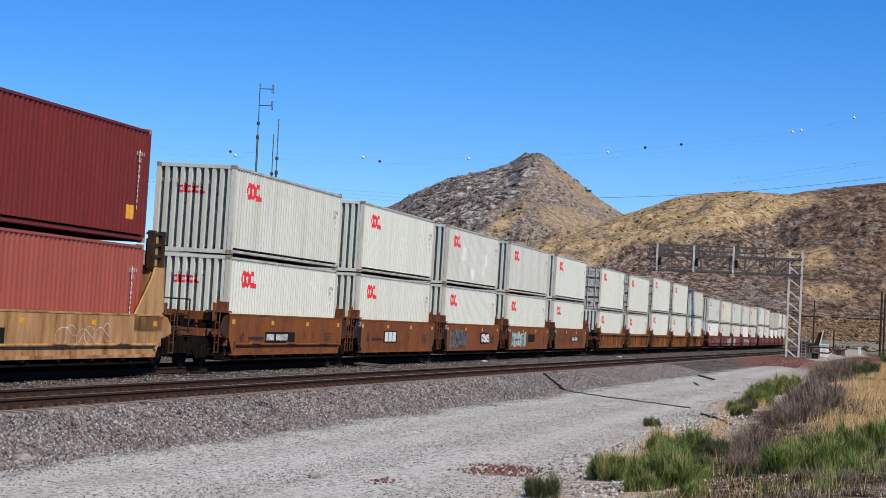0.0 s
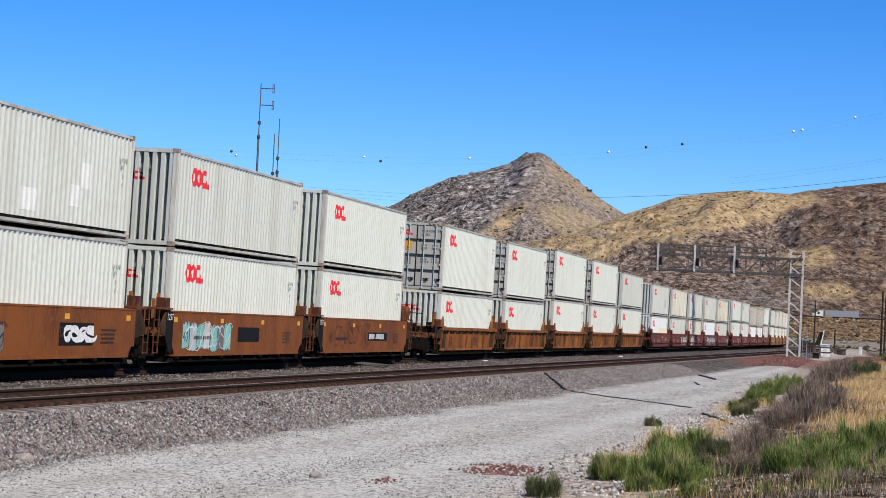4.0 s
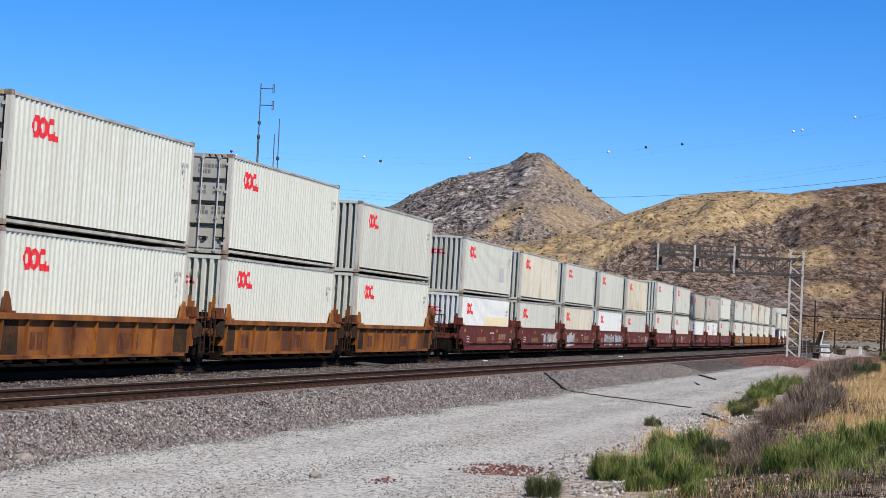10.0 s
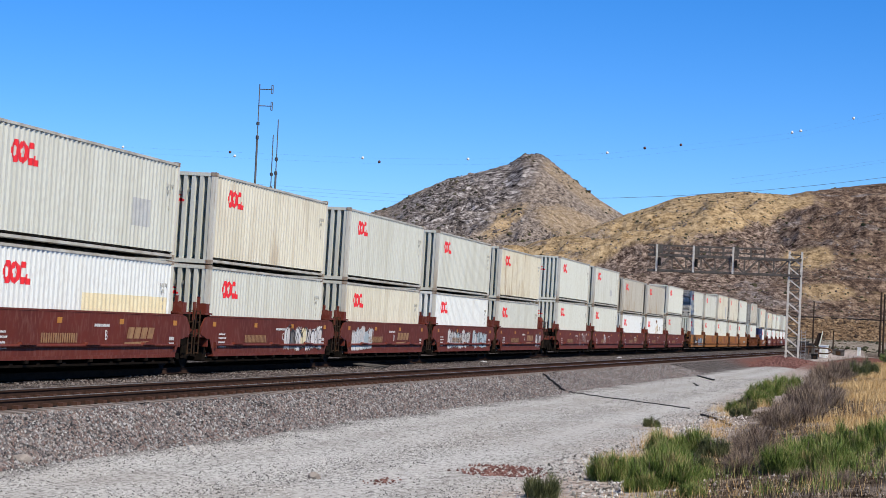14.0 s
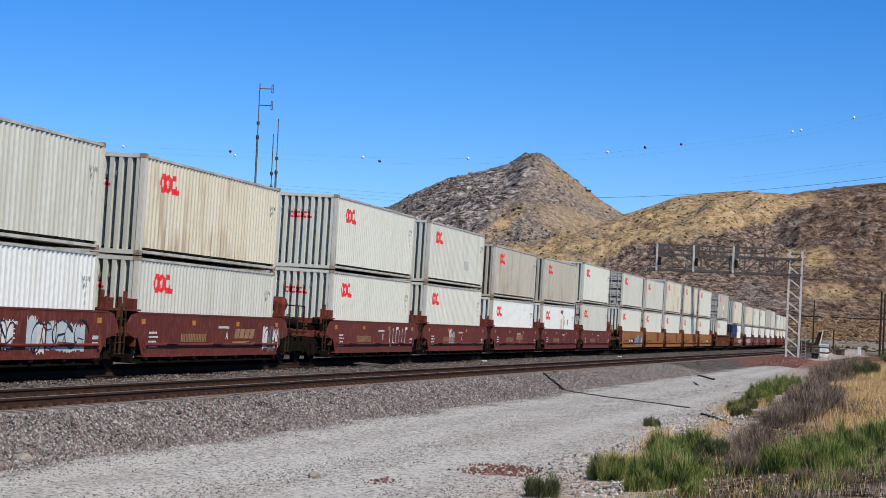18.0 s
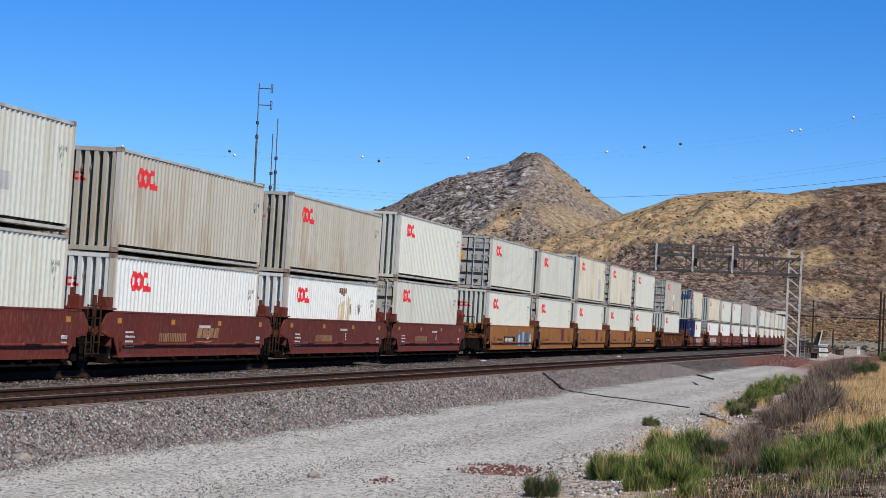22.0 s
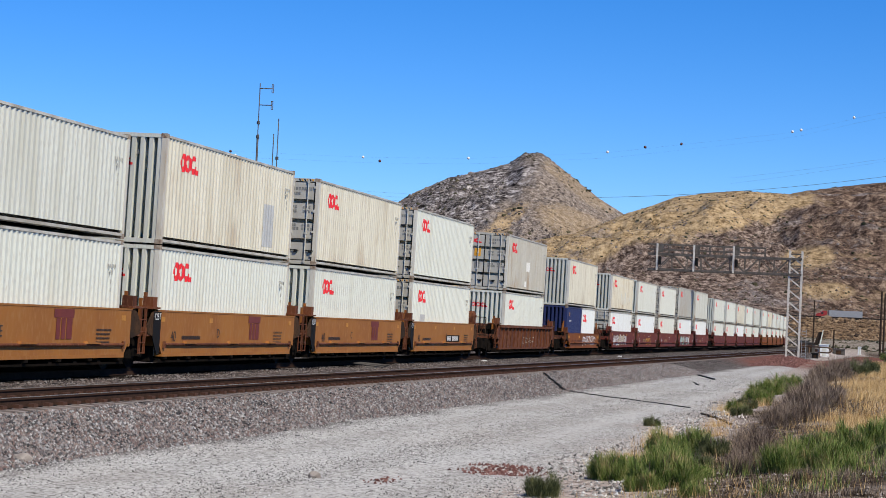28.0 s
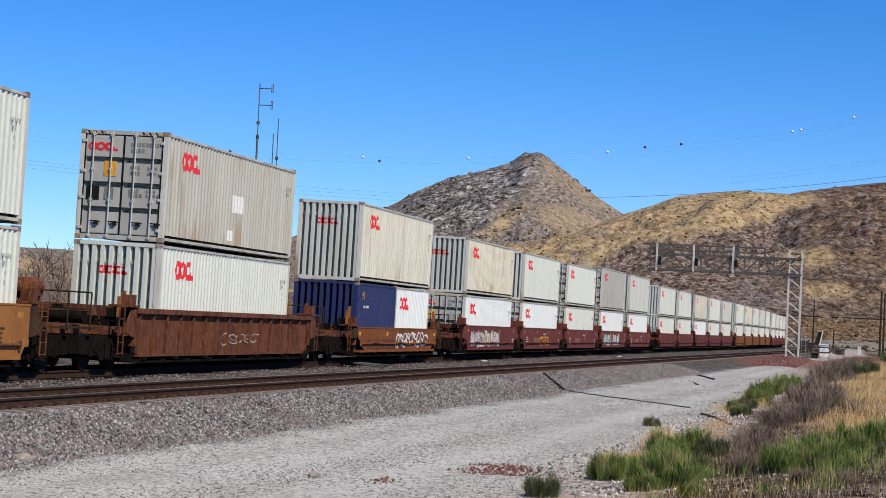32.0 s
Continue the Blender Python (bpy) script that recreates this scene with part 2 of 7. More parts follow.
def sweep(bm, pts, rad, n=7):
    """One round tube through a row of points."""
    prev = None
    for i, p in enumerate(pts):
        d = (pts[min(i + 1, len(pts) - 1)] - pts[max(i - 1, 0)]).to_track_quat("Z", "Y")
        ring = [bm.verts.new(p + d @ Vector((rad * math.cos(6.283 * k / n), rad * math.sin(6.283 * k / n), 0))) for k in range(n)]
        if prev:
            for k in range(n):
                bm.faces.new((prev[k], prev[(k + 1) % n], ring[(k + 1) % n], ring[k]))
        else:
            bm.faces.new(ring[::-1])
        prev = ring
    bm.faces.new(prev)


def slab(bm, pts, axis, lo, hi):
    """Extrude a 2D outline along an axis (0: yz outline along x, 1: xz outline along y, 2: xy outline along z)."""
    def at(p, t):
        return [(t, p[0], p[1]), (p[0], t, p[1]), (p[0], p[1], t)][axis]
    a, b = [bm.verts.new(at(p, lo)) for p in pts], [bm.verts.new(at(p, hi)) for p in pts]
    n = len(pts)
    for i in range(n):
        j = (i + 1) % n
        bm.faces.new((a[i], a[j], b[j], b[i]))
    bm.faces.new(a[::-1]), bm.faces.new(b)


def mesh_of(name, bm, material, smooth=False):
    bmesh.ops.recalc_face_normals(bm, faces=bm.faces)
    me = bpy.data.meshes.new(name)
    bm.to_mesh(me)
    bm.free()
    me.materials.append(material)
    if smooth:
        me.polygons.foreach_set("use_smooth", [True] * len(me.polygons))
    return me


def part(name, bm, material, parent, label="", at=None, smooth=False):
    ob = new(name, bm if isinstance(bm, bpy.types.Mesh) else mesh_of(name, bm, material, smooth))
    ob.parent = parent
    if at is not None:
        ob.matrix_basis = at
    return tagged(ob, label)


def thing(name, label, category, group="", kind=""):
    return tagged(new(name), label, category, group, kind)


def B():
    return bmesh.new()


def text_mesh(word, size, material):
    cu = bpy.data.curves.new("word", "FONT")
    cu.body, cu.size, cu.align_x, cu.align_y = word, size, "LEFT", "BOTTOM"
    cu.resolution_u = 2
    ob = bpy.data.objects.new("word", cu)
    me = bpy.data.meshes.new_from_object(ob)
    bpy.data.objects.remove(ob)
    me.materials.clear()
    me.materials.append(material)
    return me


# ---------------------------------------------------------------- the line of the track
K = ((-400, -9.85e-5), (139, -1.27e-4), (230, 1.68e-4), (396, 1 / 240.0), (470, 0.0))
TRACK_Y = 19.303
CANT = 0.898


def bend(s):
    k = 0.0
    for s0, kk in K:
        if s >= s0:
            k = kk
    return k


LINE = {}
_x, _y, _h = 0.0, TRACK_Y, 0.0
for _i in range(0, 1101):
    LINE[_i] = (_x, _y, _h)
    _h += bend(_i + 0.5)
    _x, _y = _x + math.cos(_h), _y + math.sin(_h)
_x, _y, _h = 0.0, TRACK_Y, 0.0
for _i in range(0, -501, -1):
    LINE[_i] = (_x, _y, _h)
    _h -= bend(_i - 0.5)
    _x, _y = _x - math.cos(_h), _y - math.sin(_h)


def on_line(s):
    i = math.floor(s)
    f = s - i
    a, b = LINE[i], LINE[i + 1]
    return [p + (q - p) * f for p, q in zip(a, b)]


def train_pose(s, half):
    """Pose of a rigid vehicle whose near end is at s and whose supports are 2*half apart; its origin is the near end at rail height."""
    a, b = on_line(s), on_line(s + 2 * half)
    h = math.atan2(b[1] - a[1], b[0] - a[0])
    return Matrix.Translation((a[0], a[1], 0)) @ Matrix.Rotation(h, 4, "Z") @ Matrix.Rotation(radians(CANT), 4, "X")


# ---------------------------------------------------------------- the ground
def smooth01(t):
    t = np.clip(t, 0, 1)
    return t * t * (3 - 2 * t)


def fbm(x, y, scale, octaves, seed, ridged=False):
    """Value noise on a lattice, summed over octaves; plain numpy, so that the whole sheet is quick."""
    out, amp, tot = np.zeros_like(x), 1.0, 0.0
    for o in range(octaves):
        u, v = x / scale + 17.3 * o + seed, y / scale - 9.7 * o + seed * 1.7
        iu, iv = np.floor(u), np.floor(v)
        fu, fv = u - iu, v - iv
        fu, fv = fu * fu * (3 - 2 * fu), fv * fv * (3 - 2 * fv)

        def h(a, b):
            q = np.sin(a * 127.1 + b * 311.7 + seed * 3.1) * 43758.5453
            return q - np.floor(q)
        n = (h(iu, iv) * (1 - fu) + h(iu + 1, iv) * fu) * (1 - fv) + (h(iu, iv + 1) * (1 - fu) + h(iu + 1, iv + 1) * fu) * fv
        n = 2 * n - 1
        if ridged:
            n = 1 - 2 * np.abs(n)
        out += amp * n
        tot += amp
        amp *= 0.5
        scale *= 0.5
    return out / tot


ROAD_Z = -0.62
AX = Vector((math.cos(radians(YAW)), math.sin(radians(YAW)), 0))      # middle of the view, level
SIDE = Vector((math.sin(radians(YAW)), -math.cos(radians(YAW)), 0))   # to its right


def peak_line(u):
    """Outline of the rocky mountain, height over a place u metres across, 2500 m away."""
    return np.interp(u, (-900, -512, -436, -300, -188, -126, -64, -36, 4, 45, 76, 93, 114, 135, 160, 189, 224, 300, 420, 900),
                     (50, 64, 64, 72, 92, 116, 138, 156, 175, 186, 197, 210, 211, 197, 179, 158, 138, 100, 60, 10))


def hill_line(u):
    """Outline of the grassy hills, 1350 m away."""
    return np.interp(u, (-500, -120, 30, 75, 120, 137, 152, 175, 193, 226, 240, 260, 285, 330, 420, 700),
                     (0, 6, 40, 57, 77, 83, 89, 93, 95, 94.5, 97, 101, 105, 108, 112, 60))


def near_dx(x):
    return 14.35 - 0.030 * (x - 31)


LINE_X = np.array([LINE[i][0] for i in range(-500, 1101)])
LINE_Y = np.array([LINE[i][1] for i in range(-500, 1101)])


def line_y(x):
    return np.interp(x, LINE_X, LINE_Y)


def ground_height(x, y):
    yn, yt = near_dx(x), line_y(x)
    d = yn - y                                   # towards the camera from the empty track
    far = y - yt                                 # beyond the train
    n1, n2 = fbm(x, y, 6.0, 4, 3.0), fbm(x, y, 0.8, 3, 5.0)
    z = np.full_like(x, ROAD_Z) + 0.05 * n1 + 0.012 * n2
    bed = -0.196 + 0.02 * n2
    shoulder = np.clip((d - 1.45) / 1.9, 0, 1)
    inbed = (d < 3.35) & (far < 3.2)
    zz = bed + (ROAD_Z - bed) * shoulder + 0.02 * n2
    back = np.clip((far - 1.6) / 1.6, 0, 1)
    zz = zz + (-0.55 - bed) * back
    z = np.where(inbed, np.maximum(zz, z - 0.02), z)
    z = np.where(far >= 3.2, -0.75 + 0.25 * n1 + 0.004 * np.maximum(far - 3, 0), z)
    # weedy bank beside the service road
    w = smooth01((3.6 - y + 0.5 * n1) / 4.5) * smooth01((330 - x) / 120) * smooth01((x - 2) / 10)
    z = z + w * (0.55 + 0.22 * n1)
    z = z + 0.5 * smooth01((13 - np.hypot(x, y)) / 9)      # knoll under the tripod
    # red cinder heap beside the signal mast
    z = z + 0.55 * np.exp(-(((x - 178) / 22) ** 2) - (((y - 5.6) / 1.3) ** 2))
    # hills
    r = x * AX.x + y * AX.y
    u = x * SIDE.x + y * SIDE.y
    uu, vv = u * 1350 / np.maximum(r, 50), u * 2500 / np.maximum(r, 50)
    rough = fbm(x, y, 120, 6, 11.0)
    crag = fbm(x, y, 60, 5, 23.0, True)
    # freeway bench at about 950 m, cut bank below it, hills behind it
    bench = 2.0 * smooth01((r - 520) / 250) + 8.9 * smooth01((r - 872 - 14 * rough) / 58) + 1.2 * rough * smooth01((r - 480) / 100) * smooth01((860 - r) / 60)
    hill = hill_line(u * 1350 / np.maximum(r, 50)) + EYE.z
    rise = np.clip((r - 985) / (1350 - 985), 0, 1)
    back = smooth01((r - 1350) / 500)
    wave = 14.0 * rough + 11.0 * crag + 3.0 * fbm(x, y, 14, 3, 31.0)
    hz = 10.9 + np.maximum(hill - 10.9, 0) * (rise ** 0.9) * (1 - 0.75 * back) + wave * np.sin(np.pi * np.clip(rise, 0, 1)) * (1 - back)
    zfar = np.where(r > 985, np.maximum(hz, 10.5), bench)
    # rocky mountain
    mt = peak_line(u * 2500 / np.maximum(r, 50)) + EYE.z
    up = np.clip((r - 1700) / 800, 0, 1)
    dn = smooth01((r - 2500) / 900)
    mz = mt * (up ** 1.15) * (1 - 0.9 * dn) + (14 * crag + 8 * rough + 5 * fbm(x, y, 25, 3, 37.0)) * np.sin(np.pi * np.clip(up, 0, 1)) * (1 - dn)
    zfar = np.where(r > 1700, np.maximum(zfar * (1 - 0.55 * smooth01((r - 1700) / 500)), mz), zfar)
    zfar = zfar + 0.8 * crag * smooth01((r - 985) / 60)
    z = z + np.where(r > 480, zfar, 0)
    return z


def sheet(name, az, rad, material):
    A, Rr = np.meshgrid(np.radians(az), rad, indexing="ij")
    X, Y = Rr * np.cos(A), Rr * np.sin(A)
    Z = ground_height(X.ravel(), Y.ravel())
    na, nr = A.shape
    co = np.stack([X.ravel(), Y.ravel(), Z], 1).astype(np.float32)
    i = np.arange(na * nr).reshape(na, nr)
    q = np.stack([i[:-1, :-1], i[:-1, 1:], i[1:, 1:], i[1:, :-1]], -1).reshape(-1, 4)
    # winding upwards
    q = q[:, ::-1] if (az[1] < az[0]) else q
    ring = i[:-1, 0]                              # close the middle with a strip across the first ring
    m = len(ring)
    lid = np.array([(ring[m - 1 - k], ring[m - 2 - k], ring[k + 1], ring[k]) for k in range(m // 2 - 1)])
    q = np.concatenate([q, lid])
    me = bpy.data.meshes.new(name)
    me.vertices.add(len(co)), me.loops.add(q.size), me.polygons.add(len(q))
    me.vertices.foreach_set("co", co.ravel())
    me.loops.foreach_set("vertex_index", q.ravel().astype(np.int32))
    me.polygons.foreach_set("loop_start", np.arange(0, q.size, 4, dtype=np.int32))
    me.polygons.foreach_set("use_smooth", np.ones(len(q), bool))
    me.materials.append(material)
    me.update(calc_edges=True)
    return new(name, me)


def ground_material():
    """Gravel road, ballast, dry bank and hillside, told apart by place along one sheet."""
    m = bpy.data.materials.new("ground")
    m.use_nodes = True
    nt = m.node_tree
    n, ln = nt.nodes, nt.links.new
    b = n["Principled BSDF"]
    b.inputs["Roughness"].default_value = 0.95
    b.inputs["Specular IOR Level"].default_value = 0.0
    geo = n.new("ShaderNodeNewGeometry")
    sep = n.new("ShaderNodeSeparateXYZ")
    ln(geo.outputs["Position"], sep.inputs[0])

    def math_(op, a, bb=None, c=None):
        q = n.new("ShaderNodeMath")
        q.operation = op
        for k, v in enumerate((a, bb, c)):
            if v is None:
                continue
            if isinstance(v, (int, float)):
                q.inputs[k].default_value = v
            else:
                ln(v, q.inputs[k])
        return q.outputs[0]

    def noise_(scale, detail=5, vec=None, rough=0.55):
        q = n.new("ShaderNodeTexNoise")
        q.inputs["Scale"].default_value, q.inputs["Detail"].default_value, q.inputs["Roughness"].default_value = scale, detail, rough
        ln(vec or geo.outputs["Position"], q.inputs["Vector"])
        return q.outputs["Fac"]

    def vor(scale, out="Color"):
        q = n.new("ShaderNodeTexVoronoi")
        q.inputs["Scale"].default_value = scale
        ln(geo.outputs["Position"], q.inputs["Vector"])
        return q.outputs[out]

    def ramp(f, *stops):
        q = n.new("ShaderNodeValToRGB")
        e = q.color_ramp.elements
        while len(e) < len(stops):
            e.new(0.5)
        for k, (p, c) in enumerate(stops):
            e[k].position, e[k].color = p, (*c, 1) if len(c) == 3 else c
        ln(f, q.inputs["Fac"])
        return q.outputs["Color"]

    def mix(f, a, bb, mode="MIX"):
        q = n.new("ShaderNodeMix")
        q.data_type, q.blend_type = "RGBA", mode
        if isinstance(f, (int, float)):
            q.inputs["Factor"].default_value = f
        else:
            ln(f, q.inputs["Factor"])
        for k, v in ((6, a), (7, bb)):
            if isinstance(v, tuple):
                q.inputs[k].default_value = (*v, 1)
            else:
                ln(v, q.inputs[k])
        return q.outputs[2]

    def step(v, lo, hi):
        q = n.new("ShaderNodeMapRange")
        q.interpolation_type = "SMOOTHSTEP"
        ln(v, q.inputs["Value"])
        q.inputs["From Min"].default_value, q.inputs["From Max"].default_value = lo, hi
        return q.outputs[0]

    X, Y, Zz = sep.outputs
    wob = math_("MULTIPLY", math_("SUBTRACT", noise_(0.35), 0.5), 2.2)
    # distance from the empty track towards the camera
    d = math_("SUBTRACT", math_("SUBTRACT", 15.28, math_("MULTIPLY", X, 0.030)), Y)
    stone = vor(13.0)
    stone_v = n.new("ShaderNodeRGBToBW")
    ln(stone, stone_v.inputs[0])
    ballast = ramp(stone_v.outputs[0], (0.2, (0.012, 0.011, 0.011)), (0.42, (0.048, 0.043, 0.042)), (0.6, (0.095, 0.082, 0.077)), (0.85, (0.21, 0.195, 0.185)))
    # oily stones of the busy track, blackened further to paint in the train's shade
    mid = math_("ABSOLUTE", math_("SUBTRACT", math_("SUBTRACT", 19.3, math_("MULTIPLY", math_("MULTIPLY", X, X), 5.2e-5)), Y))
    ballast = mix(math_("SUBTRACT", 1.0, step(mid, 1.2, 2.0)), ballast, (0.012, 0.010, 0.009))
    ballast = mix(math_("MULTIPLY", step(noise_(0.5, 3), 0.5, 0.7), 0.45), ballast, (0.17, 0.12, 0.108))
    fine = vor(22.0)
    fine_v = n.new("ShaderNodeRGBToBW")
    ln(fine, fine_v.inputs[0])
    road = ramp(fine_v.outputs[0], (0.2, (0.14, 0.135, 0.125)), (0.38, (0.395, 0.388, 0.362)), (0.9, (0.60, 0.592, 0.557)))
    road = mix(math_("MULTIPLY", step(noise_(0.22, 6), 0.42, 0.72), 0.4), road, (0.32, 0.29, 0.255))
    # two wheel tracks, paler
    trk = math_("SINE", math_("MULTIPLY", math_("ADD", d, math_("MULTIPLY", wob, 0.25)), 3.3))
    road = mix(math_("MULTIPLY", step(trk, 0.35, 0.95), 0.3), road, (0.50, 0.485, 0.46))
    road = mix(math_("MULTIPLY", step(math_("ADD", math_("MULTIPLY", trk, -0.5), noise_(0.9, 6, rough=0.7)), 0.62, 1.0), 0.2), road, (0.22, 0.20, 0.18))
    bank = ramp(noise_(3.5, 9, rough=0.75), (0.42, (0.022, 0.016, 0.012)), (0.52, (0.085, 0.062, 0.045)), (0.66, (0.33, 0.27, 0.22)))
    bank = mix(math_("MULTIPLY", step(noise_(0.4, 3), 0.5, 0.65), 0.5), bank, (0.40, 0.35, 0.31))
    pale = ramp(noise_(7.0, 8, rough=0.8), (0.40, (0.13, 0.10, 0.085)), (0.5, (0.40, 0.34, 0.295)), (0.62, (0.58, 0.52, 0.47)))
    bank = mix(math_("MULTIPLY", step(math_("ADD", Y, wob), 2.0, 3.0), 0.85), bank, pale)
    c = mix(step(math_("ADD", d, wob), 3.0, 4.4), ballast, road)
    edge = math_("ADD", math_("SUBTRACT", 5.2, Y), math_("MULTIPLY", wob, 1.1))
    c = mix(step(edge, 0.0, 1.6), c, bank)
    # reddish cinders near the mast and a red stain on the verge
    red = math_("MULTIPLY", step(X, 140, 165), math_("MULTIPLY", step(math_("SUBTRACT", 10.5, Y), 0, 3), step(math_("SUBTRACT", 225, X), 0, 25)))
    c = mix(math_("MULTIPLY", red, step(noise_(0.9, 4), 0.25, 0.55)), c, (0.17, 0.075, 0.06))
    # pale dirt track past the signal
    lane = math_("ABSOLUTE", math_("SUBTRACT", Y, 1.2))
    c = mix(math_("MULTIPLY", math_("MULTIPLY", step(X, 205, 235), math_("SUBTRACT", 1.0, step(math_("ADD", lane, wob), 1.8, 3.2))), 0.9), c, pale)
    # hillsides
    r = math_("ADD", math_("MULTIPLY", X, AX.x), math_("MULTIPLY", Y, AX.y))
    u = math_("DIVIDE", math_("ADD", math_("MULTIPLY", X, SIDE.x), math_("MULTIPLY", Y, SIDE.y)), math_("MAXIMUM", r, 10))
    up = math_("DIVIDE", math_("SUBTRACT", Zz, EYE.z), math_("MAXIMUM", r, 10))

    def field(cu, ce, au, ae, turn, seed, soft=0.35):
        """1 inside an uneven patch of hillside at (across, height) over distance, 0 outside."""
        c, q = math.cos(turn), math.sin(turn)
        du, de = math_("SUBTRACT", u, cu), math_("SUBTRACT", up, ce)
        p1 = math_("DIVIDE", math_("ADD", math_("MULTIPLY", du, c), math_("MULTIPLY", de, q)), au)
        p2 = math_("DIVIDE", math_("SUBTRACT", math_("MULTIPLY", de, c), math_("MULTIPLY", du, q)), ae)
        dist = math_("SQRT", math_("ADD", math_("MULTIPLY", p1, p1), math_("MULTIPLY", p2, p2)))
        ragged = math_("MULTIPLY", math_("SUBTRACT", noise_(0.016 + 0.001 * seed, 8, rough=0.7), 0.5), 2.0)
        return step(math_("ADD", math_("SUBTRACT", 1.0, dist), ragged), -soft * 0.5, soft)

    dry = ramp(noise_(0.22, 10, rough=0.82), (0.40, (0.11, 0.072, 0.038)), (0.48, (0.325, 0.23, 0.125)), (0.60, (0.54, 0.405, 0.24)))
    rock = ramp(noise_(0.3, 10, rough=0.85), (0.41, (0.03, 0.026, 0.026)), (0.5, (0.16, 0.135, 0.128)), (0.58, (0.42, 0.38, 0.355)))
    brush = ramp(noise_(0.26, 10, rough=0.85), (0.42, (0.020, 0.014, 0.012)), (0.5, (0.125, 0.088, 0.070)), (0.58, (0.38, 0.30, 0.245)))
    umber = ramp(noise_(0.2, 10, rough=0.85), (0.42, (0.018, 0.012, 0.010)), (0.51, (0.125, 0.082, 0.060)), (0.60, (0.35, 0.26, 0.185)))
    # the dark rocky slope lies below a line that climbs to the ridge
    line = math_("MULTIPLY", ramp(math_("MULTIPLY", u, 4.0), (0.24, (0.13, 0.13, 0.13)), (0.30, (0.29, 0.29, 0.29)), (0.386, (0.44, 0.44, 0.44)), (0.515, (0.48, 0.48, 0.48)),
                                  (0.646, (0.576, 0.576, 0.576)), (0.715, (0.70, 0.70, 0.70)), (0.80, (0.95, 0.95, 0.95))), 0.1)
    below = math_("ADD", math_("SUBTRACT", line, up), math_("MULTIPLY", math_("SUBTRACT", noise_(0.02, 8, rough=0.7), 0.5), 0.028))
    hc = mix(step(below, -0.002, 0.003), dry, brush)
    # reddish slope past the gully, with golden streaks down the fall line
    hc = mix(math_("MULTIPLY", step(math_("ADD", u, math_("MULTIPLY", math_("SUBTRACT", noise_(0.02, 6), 0.5), 0.05)), 0.165, 0.185), 0.9), hc, umber)
    rot = n.new("ShaderNodeMapping")
    rot.inputs["Rotation"].default_value = (0, 0, radians(35))
    rot.inputs["Scale"].default_value = (0.035, 0.010, 0.02)
    ln(geo.outputs["Position"], rot.inputs["Vector"])
    streak = noise_(1.0, 8, rot.outputs[0], 0.65)
    hc = mix(math_("MULTIPLY", step(streak, 0.57, 0.66), math_("MULTIPLY", step(u, 0.10, 0.16), 0.45)), hc, dry)
    hc = mix(math_("MULTIPLY", step(math_("SUBTRACT", 1.0, streak), 0.55, 0.62), math_("MULTIPLY", step(u, 0.12, 0.17), 0.7)), hc, rock)
    hc = mix(math_("MULTIPLY", step(noise_(0.03, 8, rough=0.7), 0.56, 0.64), 0.6), hc, rock)
    hc = mix(math_("MULTIPLY", field(0.1785, 0.040, 0.012, 0.0055, 0.15, 1), 0.85), hc, dry)
    hc = mix(math_("MULTIPLY", field(0.188, 0.024, 0.012, 0.004, 0.0, 2), 0.7), hc, dry)
    crags = ramp(noise_(0.085, 10, rough=0.82), (0.42, (0.012, 0.010, 0.010)), (0.48, (0.085, 0.074, 0.070)), (0.53, (0.27, 0.24, 0.225)), (0.60, (0.56, 0.52, 0.49)))
    scree = ramp(noise_(0.2, 10, rough=0.85), (0.41, (0.045, 0.036, 0.031)), (0.5, (0.205, 0.165, 0.135)), (0.59, (0.40, 0.345, 0.295)))
    mtn = mix(field(0.012, 0.064, 0.040, 0.016, 0.55, 3), scree, crags)
    mtn = mix(math_("MULTIPLY", field(0.0293, 0.0500, 0.013, 0.0045, 0.75, 4), 0.75), mtn, dry)
    mtn = mix(math_("MULTIPLY", field(0.066, 0.0490, 0.024, 0.008, -0.30, 5), 0.45), mtn, dry)
    mtn = mix(math_("MULTIPLY", field(-0.028, 0.0590, 0.022, 0.0035, 0.35, 6), 0.6), mtn, dry)
    mtn = mix(math_("MULTIPLY", field(0.064, 0.0690, 0.022, 0.004, -0.62, 7), 0.35), mtn, dry)
    hc = mix(step(r, 1500, 1650), hc, mtn)
    cut = ramp(noise_(0.5, 10, rough=0.8), (0.40, (0.035, 0.023, 0.015)), (0.5, (0.165, 0.105, 0.062)), (0.60, (0.34, 0.24, 0.145)))
    plain = ramp(noise_(0.35, 9, rough=0.75), (0.40, (0.07, 0.055, 0.04)), (0.5, (0.22, 0.185, 0.145)), (0.60, (0.36, 0.32, 0.27)))
    cut = mix(step(r, 850, 880), plain, cut)
    hc = mix(step(r, 940, 980), cut, hc)
    c = mix(step(r, 330, 500), c, hc)
    ln(c, b.inputs["Base Color"])
    bp = n.new("ShaderNodeBump")
    bp.inputs["Strength"].default_value, bp.inputs["Distance"].default_value = 0.7, 0.04
    hh = mix(step(d, 3.0, 4.4), stone, fine)
    far_relief = math_("MULTIPLY", noise_(0.3, 9, rough=0.7), 75.0)
    hh = mix(step(r, 700, 880), hh, far_relief)
    ln(hh, bp.inputs["Height"])
    ln(bp.outputs[0], b.inputs["Normal"])
    return m


